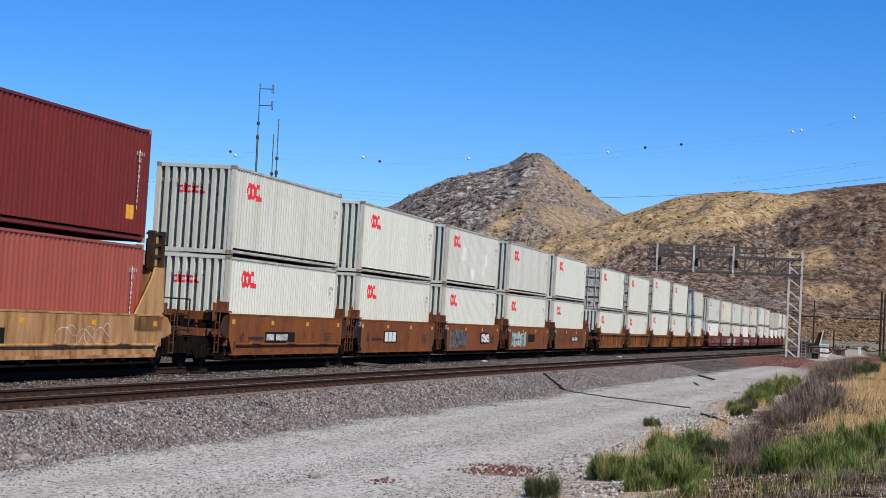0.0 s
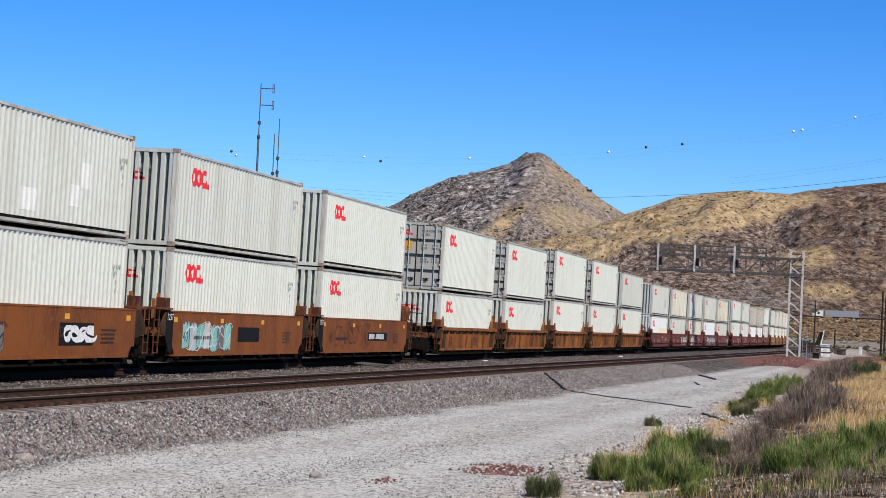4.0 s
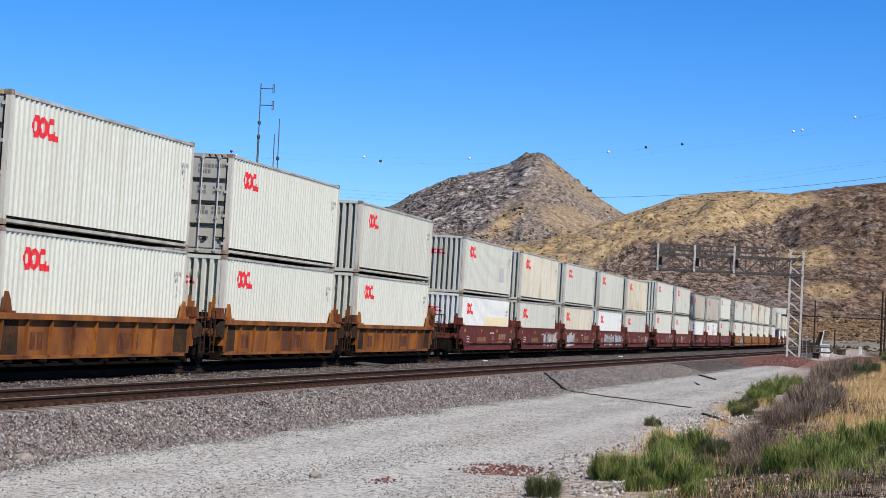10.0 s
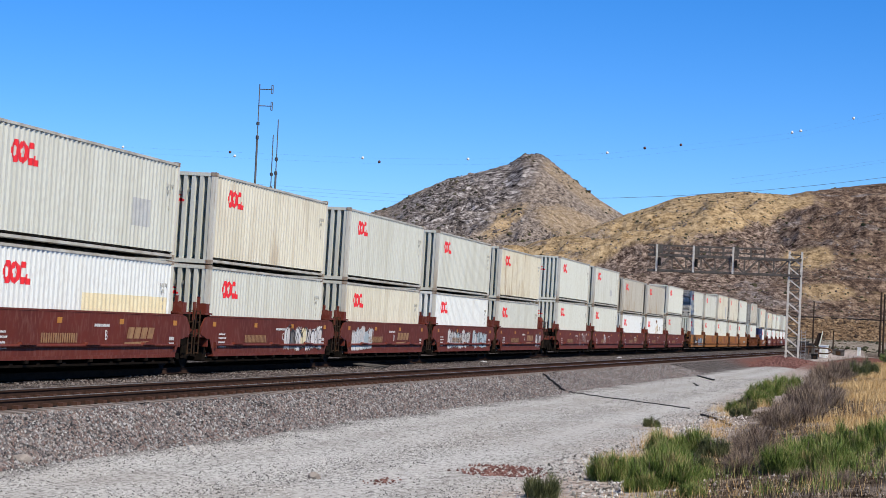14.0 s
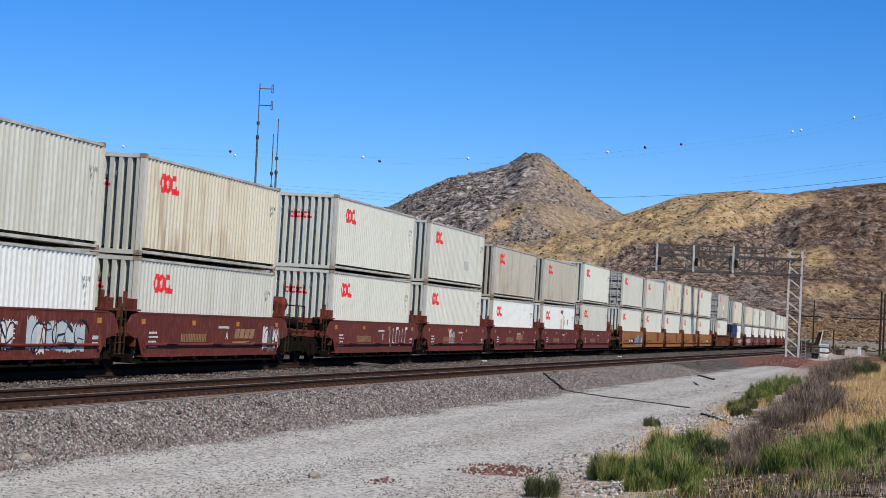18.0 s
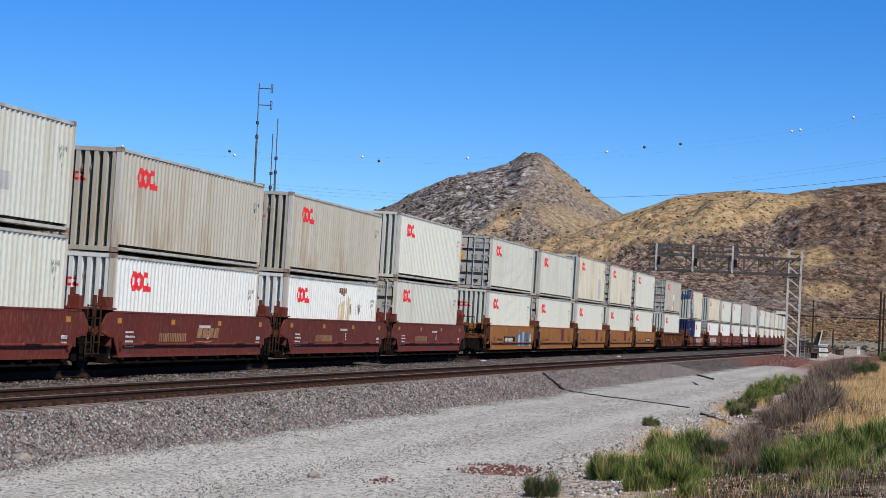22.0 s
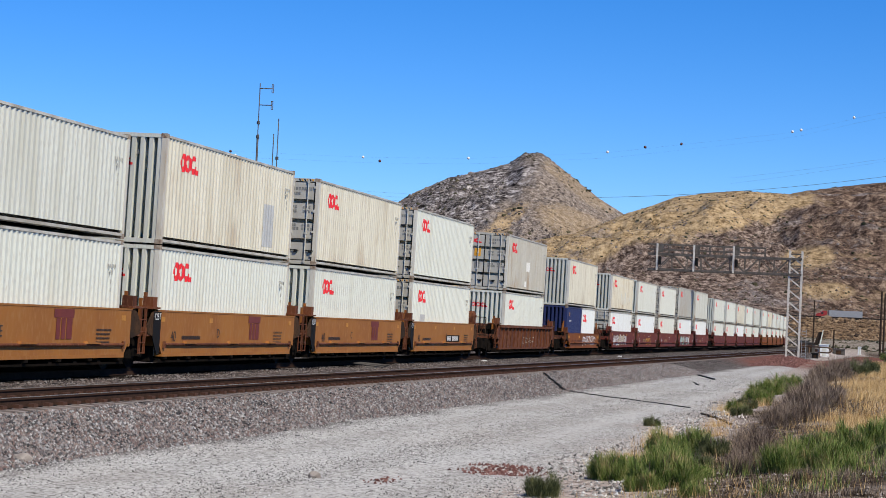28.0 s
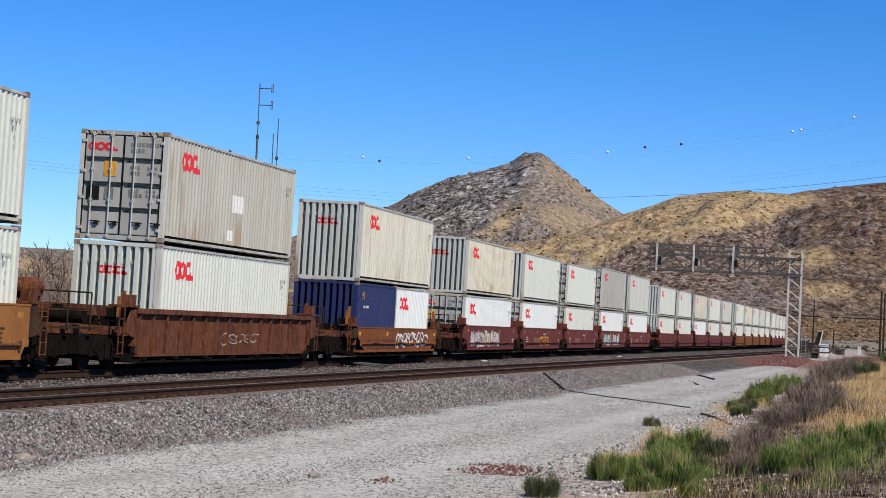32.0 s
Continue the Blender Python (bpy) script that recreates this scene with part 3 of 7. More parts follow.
M["ground"] = ground_material()
az = np.concatenate([np.arange(-2.2, 26.5, 0.055)[::-1]])
az = np.concatenate([np.arange(358 - 4, 27, -5.0), az])
rad = np.concatenate([np.exp(np.linspace(math.log(0.2), math.log(3.0), 12)[:-1]), np.exp(np.linspace(math.log(3.0), math.log(480), 400)), np.linspace(484, 980, 60), np.linspace(984, 1400, 130), np.linspace(1420, 1690, 14), np.linspace(1700, 2600, 190), np.linspace(2640, 4600, 20)])
ground = sheet("ground", np.concatenate([az, [az[0] - 360]]), rad, M["ground"])
tagged(ground, "gravel service road, ballast bed and dry grassy hills", "ground", kind="structure")


# ---------------------------------------------------------------- tracks
def rail_mesh(pts, off, lo, hi, half):
    """A ribbon bar that follows points (x, y, heading) at a distance off to the side."""
    bm = B()
    prev = None
    for x, y, h in pts:
        nx, ny = -math.sin(h), math.cos(h)
        v = [bm.verts.new((x + nx * (off + k), y + ny * (off + k), z)) for k, z in ((-half, lo), (half, lo), (half, hi), (-half, hi))]
        if prev:
            for i in range(4):
                bm.faces.new((prev[i], prev[(i + 1) % 4], v[(i + 1) % 4], v[i]))
        prev = v
    return bm


def lay_track(label, pts, ties, single, mk="tie"):
    t = thing("railway_track", label, "track", kind="structure")
    for off in (-0.7525, 0.7525):
        r = part("rail", rail_mesh(pts, off, -0.165, -0.145, 0.07), M["rail"], t)
        part("rail_web", rail_mesh(pts, off, -0.145, -0.04, 0.012), M["rail"], r)
        part("rail_head", rail_mesh(pts, off, -0.04, -0.006, 0.036), M["rail"], r)
        part("running_surface", rail_mesh(pts, off, -0.006, 0.0, 0.030), M["railhead" if mk == "tie" else "rail"], r)
    bm = B()
    slab(bm, [(-1.3, -0.36), (1.3, -0.36), (1.3, -0.185), (0.95, -0.17), (0.55, -0.17), (0.0, -0.20), (-0.55, -0.17), (-0.95, -0.17), (-1.3, -0.185)], 0, -0.125, 0.125)
    tie = mesh_of("tie", bm, M["tie"])
    bm = B()
    for y in (-0.86, -0.645, 0.645, 0.86):
        box(bm, -0.085, 0.085, y - 0.055, y + 0.055, -0.18, -0.11)
    clip = mesh_of("clip", bm, M["clip"])
    rest_t = B()
    for i, (x, y, h) in enumerate(ties):
        if i < single:
            o = part("tie", tie, None, t, at=pose(x, y, 0, 0, 0, math.degrees(h)))
            part("rail_clip", clip, None, o)
        else:
            box(rest_t, x - 0.125, x + 0.125, y - 1.3, y + 1.3, -0.36, -0.175)
    part("tie_row", rest_t, M[mk], t, "weathered concrete sleepers along the line")["kind"] = "stuff"
    return t


near_pts = [(x, near_dx(x), math.atan(-0.030)) for x in range(-60, 421, 4)]
near_ties = [(x, float(near_dx(x)), math.atan(-0.030)) for x in np.arange(24, 230, 0.6)]
lay_track("empty railway track on concrete sleepers and grey ballast", near_pts, near_ties, 150)
far_pts = [tuple(on_line(s)) for s in range(-80, 561, 4)]
far_ties = [tuple(on_line(s)) for s in np.arange(36, 260, 0.6)]
# the far sleepers take the colour with the train's shade in it
lay_track("railway track under the double-stack train", far_pts, far_ties, 0, "tie_shaded")

# ---------------------------------------------------------------- containers
CL, CW = 12.192, 2.438
STD, HIGH = 2.591, 2.896


def wave(bm, u0, u1, z0, z1, base, depth, pitch, place, slope=0.23, crest=None):
    """Trapezoidal corrugation along u, upright in z; place(u, out, z) gives the point."""
    n = max(1, round((u1 - u0) / pitch))
    p = (u1 - u0) / n
    c = 0.5 - slope if crest is None else crest
    us = []
    for i in range(n):
        a = u0 + i * p
        us += [(a, 0), (a + c * p, 0), (a + (c + slope) * p, 1), (a + (1 - slope) * p, 1)]
    us.append((u1, 0))
    prev = None
    for u, k in us:
        v = [bm.verts.new(place(u, base - depth * k, z)) for z in (z0, z1)]
        if prev:
            bm.faces.new((prev[0], v[0], v[1], prev[1]))
        prev = v


def emblem_rows(nu=62, nv=22):
    """Two red discs side by side, a half-moon and a blossom cut out of them, an open lobe and a low foot."""
    rows = []
    for j in range(nv):
        v = 0.5 * (1 - (j + 0.5) / nv) - 0.25
        row = ""
        for i in range(nu):
            u = 1.56 * (i + 0.5) / nu
            one = math.hypot(u - 0.25, v) < 0.25 and not (0.13 < u < 0.27 and abs(v) < 0.12 - 0.35 * max(0.0, u - 0.2))
            petal = min(math.hypot(u - 0.65 - 0.080 * math.cos(1.571 + 1.2566 * k), v - 0.080 * math.sin(1.571 + 1.2566 * k)) for k in range(5))
            two = math.hypot(u - 0.65, v) < 0.25 and petal > 0.058
            ring = u < 1.27 and math.hypot(u - 1.09, v) < 0.25 and not (1.02 < u and abs(v - 0.01) < 0.10)
            foot = (1.22 < u < 1.36 and v < -0.02) or (1.22 < u < 1.54 and v < -0.11)
            row += "#" if one or two or ring or foot else "."
        rows.append(row)
    return rows


EMBLEM = emblem_rows()


def fold(u, u0, u1, pitch, slope=0.23, crest=None):
    """How far along its depth (0 to 1) a corrugated wall is at u."""
    n = max(1, round((u1 - u0) / pitch))
    f = ((u - u0) / ((u1 - u0) / n)) % 1.0
    c = 0.5 - slope if crest is None else crest
    return 0.0 if f < c else (f - c) / slope if f < c + slope else 1.0 if f < 1 - slope else (1 - f) / slope


def bitmap(bm, rows, w, h, place, fine=3):
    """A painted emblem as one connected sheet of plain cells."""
    rows = ["".join(c * fine for c in r) for r in rows]
    seen, nr, nc = {}, len(rows), len(rows[0])

    def vert(i, j):
        if (i, j) not in seen:
            seen[(i, j)] = bm.verts.new(place(w * j / nc, h * (1 - i / nr)))
        return seen[(i, j)]
    for i, row in enumerate(rows):
        for j, c in enumerate(row):
            if c == "#":
                bm.faces.new((vert(i, j), vert(i + 1, j), vert(i + 1, j + 1), vert(i, j + 1)))


def logo_side(bm, x0, z0, length):
    """On the folds of the near long side."""
    bitmap(bm, EMBLEM, 1.56, 0.50, lambda u, v: (x0 + u, -(CW / 2 - 0.012) - 0.005 + 0.036 * fold(x0 + u, 0.16, length - 0.16, 0.275), z0 + v), 2)


def logo_end(bm, y0, z0, flat):
    """On the end, flat on doors or over the flutes of the front wall."""
    hw = CW / 2
    bitmap(bm, EMBLEM, 0.84, 0.22, lambda u, v: (0.012 if flat else 0.02 + 0.22 * fold(y0 - u, -hw + 0.14, hw - 0.14, 0.245, 0.14, 0.46) - 0.006, y0 - u, z0 + v), 1)


def container(H, length, doors_near, mark=True):
    """A box container; x = 0 is the near end. Body parts take the body paint, the ends their own."""
    t = thing("shipping_container", "corrugated steel container", "container")
    hw, body = CW / 2, M["white"]
    for sgn in (-1, 1):
        bm = B()
        wave(bm, 0.16, length - 0.16, 0.20, H - 0.10, hw - 0.012, 0.036, 0.275, lambda u, o, z: (u, sgn * o, z))
        part("side_wall", bm, body, t)
        bm = B()
        box(bm, 0.17, length - 0.17, sgn * (hw - 0.07), sgn * hw, H - 0.10, H - 0.035)
        part("top_rail", bm, M["rail_white"], t)
        bm = B()
        box(bm, 0.17, length - 0.17, sgn * (hw - 0.30), sgn * (hw - 0.24), 0.05, 0.22)
        box(bm, 0.17, length - 0.17, sgn * (hw - 0.12), sgn * (hw - 0.004), 0.06, 0.132)
        part("bottom_rail", bm, M["rail_white"], t)
    bm = B()
    wave(bm, 0.1, length - 0.1, -hw + 0.06, hw - 0.06, H - 0.03, 0.02, 0.4, lambda u, o, z: (u, z, o))
    part("roof_panel", bm, body, t)
    bm = B()
    box(bm, 0.1, length - 0.1, -hw + 0.06, hw - 0.06, 0.12, 0.16)
    part("floor", bm, M["under"], t)
    for x0, s in ((0, 1), (length, -1)):
        for y in (-1, 1):
            bm = B()
            box(bm, x0 + s * 0.005, x0 + s * 0.165, y * (hw - 0.14), y * (hw - 0.003), 0.118, H - 0.118)
            part("corner_post", bm, body, t)
            for z0, z1 in ((0, 0.118), (H - 0.118, H)):
                bm = B()
                box(bm, x0, x0 + s * 0.178, y * (hw - 0.162), y * hw, z0, z1)
                part("corner_casting", bm, M["casting"], t)
        bm = B()
        box(bm, x0 + s * 0.01, x0 + s * 0.13, -hw + 0.16, hw - 0.16, H - 0.115, H - 0.012)
        part("end_header", bm, M["door_grey"], t)
        bm = B()
        box(bm, x0 + s * 0.01, x0 + s * 0.13, -hw + 0.16, hw - 0.16, 0.012, 0.13)
        part("end_sill", bm, M["door_grey"], t)
    # front wall with deep flutes
    xf, sf = (length, -1) if doors_near else (0, 1)
    bm = B()
    wave(bm, -hw + 0.14, hw - 0.14, 0.13, H - 0.115, 0.02, -0.22, 0.245, lambda u, o, z: (xf + sf * o, u, z), 0.14, 0.46)
    part("front_wall", bm, body, t)
    # doors
    xd, sd = (0, 1) if doors_near else (length, -1)
    for side in (-1, 1):
        bm = B()
        y0, y1 = (0.012, hw - 0.15) if side > 0 else (-hw + 0.15, -0.012)
        n = 4
        dz = (H - 0.27) / n
        zs, xs = [0.145], [0.03]
        for i in range(n):
            z0 = 0.145 + i * dz
            zs += [z0 + 0.07, z0 + dz - 0.07] if i else [z0 + 0.03, z0 + dz - 0.07]
            xs += [0.02, 0.02]
            if i < n - 1:
                zs += [z0 + dz - 0.062, z0 + dz + 0.055]
                xs += [0.32, 0.32]
        zs.append(H - 0.125), xs.append(0.03)
        prev = None
        for z, xo in zip(zs, xs):
            v = [bm.verts.new((xd + sd * (0.02 if k in (0, 3) else xo), y, z)) for k, y in enumerate((y0, y0 + 0.07, y1 - 0.07, y1))]
            if prev:
                for k in range(3):
                    bm.faces.new((prev[k], prev[k + 1], v[k + 1], v[k]))
            prev = v
        door = part("door", bm, M["door_grey"], t)
        if not doors_near:
            continue
        for f in (0.30, 0.78):
            y = y0 + (y1 - y0) * (f if side > 0 else 1 - f)
            bm = B()
            tube(bm, (xd + sd * -0.012, y, 0.04), (xd + sd * -0.012, y, H - 0.05), 0.021, n=8)
            for z in (0.10, H * 0.36, H * 0.64, H - 0.12):
                box(bm, xd - 0.03, xd + 0.035, y - 0.04, y + 0.04, z - 0.035, z + 0.035)
            part("lock_rod", bm, M["rod"], door)
            bm = B()
            beam(bm, (xd + sd * -0.02, y - 0.02, H * 0.165), (xd + sd * -0.02, y - 0.30, H * 0.16), 0.02, 0.035)
            box(bm, xd - 0.04, xd + 0.03, y - 0.24, y - 0.14, H * 0.15 - 0.045, H * 0.15 + 0.06)
            part("door_handle", bm, M["signal_black"], door)
        bm = B()
        yo = y1 if side > 0 else y0
        for z in (0.3, H * 0.38, H * 0.62, H - 0.3):
            box(bm, xd - 0.02, xd + 0.03, yo - 0.04, yo + 0.09 if side > 0 else yo + 0.04, z - 0.04, z + 0.04)
        tagged(part("hinge_strip", bm, M["rod"], door), kind="stuff")
    bm = B()
    box(bm, xd + sd * 0.012, xd + sd * 0.05, -0.026, 0.026, 0.14, H - 0.12)
    part("door_gasket", bm, M["rubber"], t)
    for y in (-hw + 0.148, hw - 0.148):
        bm = B()
        box(bm, xd + sd * 0.004, xd + sd * 0.05, y - 0.018, y + 0.018, 0.14, H - 0.12)
        part("door_gasket", bm, M["rubber"], t)
    for z in (0.138, H - 0.122):
        bm = B()
        box(bm, xd + sd * 0.014, xd + sd * 0.05, -hw + 0.16, hw - 0.16, z - 0.016, z + 0.016)
        part("door_gasket", bm, M["rubber"], t)
    if H > STD and doors_near:
        for y0 in (-hw + 0.2, hw - 0.72):
            for k in range(6):
                bm = B()
                slab(bm, [(y0 + k * 0.09, H - 0.10), (y0 + k * 0.09 + 0.05, H - 0.10), (y0 + k * 0.09 + 0.09, H - 0.03), (y0 + k * 0.09 + 0.04, H - 0.03)], 0, 0.004, 0.012)
                part("hazard_stripe", bm, M["rubber" if k % 2 else "mark_yellow"], t)
    if mark:
        bm = B()
        logo_side(bm, 1.24, H - 0.90, length)
        part("brand_mark", bm, M["logo"], t, "red painted emblem")
        bm = B()
        for i, (x, z, w) in enumerate(((-0.95, H - 0.62, 0.5), (-0.8, H - 0.78, 0.26), (-0.72, H - 1.0, 0.12), (-0.72, H - 1.2, 0.12))):
            for k in range(int(w / 0.1)):
                box(bm, length + x + k * 0.12, length + x + k * 0.12 + 0.035, -hw - 0.004, -hw + 0.01, z - 0.10, z)
        tagged(part("code_lettering", bm, M["mark_pale"], t, "small dark code lettering"), kind="stuff")
        bm = B()
        logo_end(bm, 1.0 if doors_near else 0.52, H - (0.55 if doors_near else 0.86), doors_near)
        if doors_near:
            part("brand_mark", bm, M["logo"], t, "red painted emblem")
            bm = B()
            for r, (z, k) in enumerate(((H - 0.36, 8), (H - 0.52, 4), (H - 0.98, 3), (H - 1.12, 3), (H - 1.58, 3), (H - 1.70, 4))):
                for i in range(k):
                    box(bm, 0.012, 0.024, -0.2 - i * 0.1 - 0.07, -0.2 - i * 0.1, z - 0.05, z + 0.05)
                    if r > 1:
                        box(bm, 0.012, 0.024, -0.68 - i * 0.1 - 0.06, -0.68 - i * 0.1, z - 0.04, z + 0.04)
            tagged(part("code_lettering", bm, M["mark_dark"], t, "small dark code lettering"), kind="stuff")
            bm = B()
            box(bm, 0.010, 0.024, 0.19, 0.52, H - 1.22, H - 0.82)
            part("warning_label", bm, M["mark_yellow"], t, "orange warning sticker")
            bm = B()
            box(bm, 0.010, 0.024, 0.62, 0.98, H - 1.86, H - 1.50)
            part("data_plate", bm, M["black_plate"], t, "dark data plate")
            bm = B()
            box(bm, 0.010, 0.024, 0.22, 0.48, H - 1.84, H - 1.50)
            part("data_plate", bm, M["mark_dark"], t, "dark data plate")
        else:
            part("brand_mark", bm, M["logo"], t, "red painted emblem")
            bm = B()
            for i in range(7):
                box(bm, 0.012, 0.024, 0.99 - i * 0.24, 1.02 - i * 0.24, H - 0.58, H - 0.46)
            tagged(part("code_lettering", bm, M["mark_dark"], t, "small dark code lettering"), kind="stuff")
    return t


def box_proto():
    out = {}
    for H in (STD, HIGH):
        for d in (False, True):
            out[(H, 40, d)] = container(H, CL, d)
    out[(STD, 20, False)] = container(STD, 6.058, False, False)
    return out


BODY_PARTS = ("side_wall", "top_rail", "bottom_rail", "roof_panel", "corner_post", "front_wall")


def dress(ob, body, ends, label, category="container", group="containers on the train"):
    """Give a copied container its own paints."""
    tagged(ob, label, category, group)
    for o in ob.children_recursive:
        base = o.name.split(".")[0]
        if base == "corner_post" and body not in ("red_dark", "red_faded", "navy"):
            o.material_slots[0].link = "OBJECT"
            o.material_slots[0].material = M["post"]
        elif base in ("bottom_rail", "top_rail") and body not in ("red_dark", "red_faded", "navy"):
            continue
        elif base in BODY_PARTS or base in ("door", "end_header", "end_sill"):
            m = ends if base in ("door", "end_header", "end_sill", "front_wall") else body
            o.material_slots[0].link = "OBJECT"
            o.material_slots[0].material = M[m]
    return ob


def decal(ob, name, material, x0, x1, z0, z1, label="", length=CL):
    """A painted patch that follows the folds of the near long side."""
    bm = B()
    n = max(2, int((x1 - x0) / 0.02))
    prev = None
    for i in range(n + 1):
        x = x0 + (x1 - x0) * i / n
        y = -(CW / 2 - 0.012) - 0.004 + 0.036 * fold(x, 0.16, length - 0.16, 0.275)
        v = [bm.verts.new((x, y, z)) for z in (z0, z1)]
        if prev:
            bm.faces.new((prev[0], v[0], v[1], prev[1]))
        prev = v
    return part(name, bm, M[material], ob, label)


# ---------------------------------------------------------------- well cars
def wheelset():
    me = {}
    bm = B()
    for sgn in (-1, 1):
        y = sgn * 0.7525
        prof = [(0.10, 0.09), (0.13, 0.06), (0.40, 0.045), (0.44, 0.065), (0.455, 0.065), (0.457, -0.03 * sgn * sgn), (0.482, -0.04), (0.48, -0.065), (0.40, -0.06), (0.13, -0.05), (0.10, -0.09)]
        rings = []
        n = 20
        for r, o in prof:
            rings.append([bm.verts.new((r * math.cos(2 * math.pi * i / n), y + sgn * o, r * math.sin(2 * math.pi * i / n))) for i in range(n)])
        for a, b in zip(rings, rings[1:]):
            for i in range(n):
                bm.faces.new((a[i], a[(i + 1) % n], b[(i + 1) % n], b[i]))
    tube(bm, (0, -0.98, 0), (0, 0.98, 0), 0.085, n=10)
    for sgn in (-1, 1):
        for k in range(3):
            a = k * 2.094
            tube(bm, (0.05 * math.cos(a), sgn * 0.98, 0.05 * math.sin(a)), (0.05 * math.cos(a), sgn * 1.0, 0.05 * math.sin(a)), 0.016, n=6)
    return mesh_of("wheelset", bm, M["wheel"])


def side_frame():
    bm = B()
    pts = [(-1.12, 0.36), (-1.12, 0.60), (-0.80, 0.66), (-0.45, 0.80), (0.45, 0.80), (0.80, 0.66), (1.12, 0.60), (1.12, 0.36), (0.98, 0.34), (0.96, 0.50), (0.80, 0.50), (0.44, 0.26), (-0.44, 0.26), (-0.80, 0.50), (-0.96, 0.50), (-0.98, 0.34)]
    slab(bm, pts, 1, -0.07, 0.07)
    for x in (-0.16, 0.0, 0.16):
        tube(bm, (x, -0.10, 0.30), (x, -0.10, 0.66), 0.055, n=8)
    return mesh_of("side_frame", bm, M["under"])


WHEEL, FRAME = wheelset(), side_frame()
TRUCKS = []


def truck(parent, x):
    bm = B()
    box(bm, -0.22, 0.22, -1.0, 1.0, 0.44, 0.70)
    box(bm, -0.35, 0.35, -0.35, 0.35, 0.66, 0.86)
    for s in (-1, 1):
        tube(bm, (s * 0.42, -0.85, 0.40), (s * 0.42, 0.85, 0.40), 0.05, n=6)
        for y in (-0.7525, 0.7525):
            box(bm, s * 0.40 - 0.03, s * 0.40 + 0.03, y - 0.06, y + 0.06, 0.28, 0.56)
    # besides grime, the truck's colour holds the shade below the car
    b = part("truck", bm, M["under"], parent, "grimy cast-steel truck, shade in its colour", at=pose(x, 0, 0))
    for y in (-1.0, 1.0):
        part("side_frame", FRAME, None, b, at=pose(0, y, 0))
    for i, xx in enumerate((-0.89, 0.89)):
        w = part("wheelset", WHEEL, None, b, at=pose(xx, 0, 0.457))
        TRUCKS.append((w, xx))
    return b


def well_unit(label, paint_key, ribs, near, far, w0=-0.32, w1=CL + 0.32, top=1.27, low=0.40, style="flat", wide=1.42):
    """One well. near, far: (kind, reach from the container's end); kind 'joint' or 'coupler'."""
    t = thing("well_car", label, "rail car", "well cars of the train")
    mt = M[paint_key]
    for sgn in (-1, 1):
        bm = B()
        back = 0.09 if ribs else 0.0
        y1 = sgn * (wide - back)
        y0 = sgn * (wide - back - 0.03)
        if style == "taper":
            slab(bm, [(w0, top), (w1, top), (w1 - 0.1, top - 0.35), (w1 - 1.2, low), (w0 + 1.2, low), (w0 + 0.1, top - 0.35)], 1, min(y0, y1), max(y0, y1))
        else:
            slab(bm, [(w0, top - 0.02), (w1, top - 0.02), (w1, low + 0.42), (w1 - 0.38, low), (w0 + 0.42, low), (w0, low + 0.48)], 1, min(y0, y1), max(y0, y1))
        side = part("side_sill", bm, mt, t)
        bm = B()
        box(bm, w0 - 0.05, w1 + 0.05, sgn * (wide - 0.17), sgn * (wide + (0.03 if ribs else 0.012)), top - (0.13 if ribs else 0.04), top)
        part("top_chord", bm, mt, side)
        bm = B()
        box(bm, w0 + 0.4, w1 - 0.4, sgn * (wide - 0.3), sgn * (wide + (-0.08 if ribs else 0.02)), low - 0.05, low + 0.03)
        part("bottom_chord", bm, mt, side)
        if sgn > 0:
            continue
        if paint_key == "well_rust":
            for xa, xb in ((w0 + 0.30, w0 + 1.25), (w1 - 1.35, w1 - 0.30)):
                bm = B()
                box(bm, xa, xb, sgn * (wide - back - 0.01), sgn * (wide - back + 0.006), low + 0.06, top - 0.16)
                part("end_panel", bm, M["grime"], side, "black grimy end panel")
        if ribs:
            step = (w1 - w0 - 0.5) / ribs
            for i in range(ribs + 1):
                x = w0 + 0.25 + i * step
                bm = B()
                slab(bm, [(sgn * (wide - 0.10), low + 0.03), (sgn * (wide - 0.04), low + 0.03), (sgn * (wide + 0.0), top - 0.28), (sgn * (wide + 0.0), top - 0.13), (sgn * (wide - 0.10), top - 0.13)], 0, x - 0.022, x + 0.022)
                part("rib", bm, mt, side)
        elif paint_key != "well_orange" or style == "taper" or near[0] == C:
            bm = B()
            zb = low + 0.27
            for a, b in (((w0 + 0.5), (w1 - 0.5)),):
                tube(bm, (a, sgn * (wide + 0.035), zb), (b, sgn * (wide + 0.035), zb), 0.036, n=8)
            for x in (w0 + 0.5, w1 - 0.5):
                box(bm, x - 0.05, x + 0.05, sgn * wide, sgn * (wide + 0.06), zb - 0.1, zb + 0.08)
            part("side_pipe", bm, M["well_brown"] if paint_key == "well_tan" else mt, side)
            for f in (0.16, 0.46, 0.76):
                x = w0 + f * (w1 - w0)
                bm = B()
                slab(bm, [(x, zb + 0.02), (x + 0.9, zb + 0.02), (x + 0.9, zb + 0.05), (x + 0.05, zb + 0.08)], 1, min(sgn * wide, sgn * (wide + 0.10)), max(sgn * wide, sgn * (wide + 0.10)))
                part("step_bracket", bm, mt, side)
        for i in range(7):
            x = w0 + 0.7 + i * (w1 - w0 - 1.4) / 6
            bm = B()
            box(bm, x - 0.09, x + 0.09, sgn * (wide - 0.10), sgn * (wide + 0.03), low - 0.12, low - 0.05)
            part("floor_lug", bm, M["under"], side)
    bm = B()
    outline = [(w0 + 0.2, 0.19)]
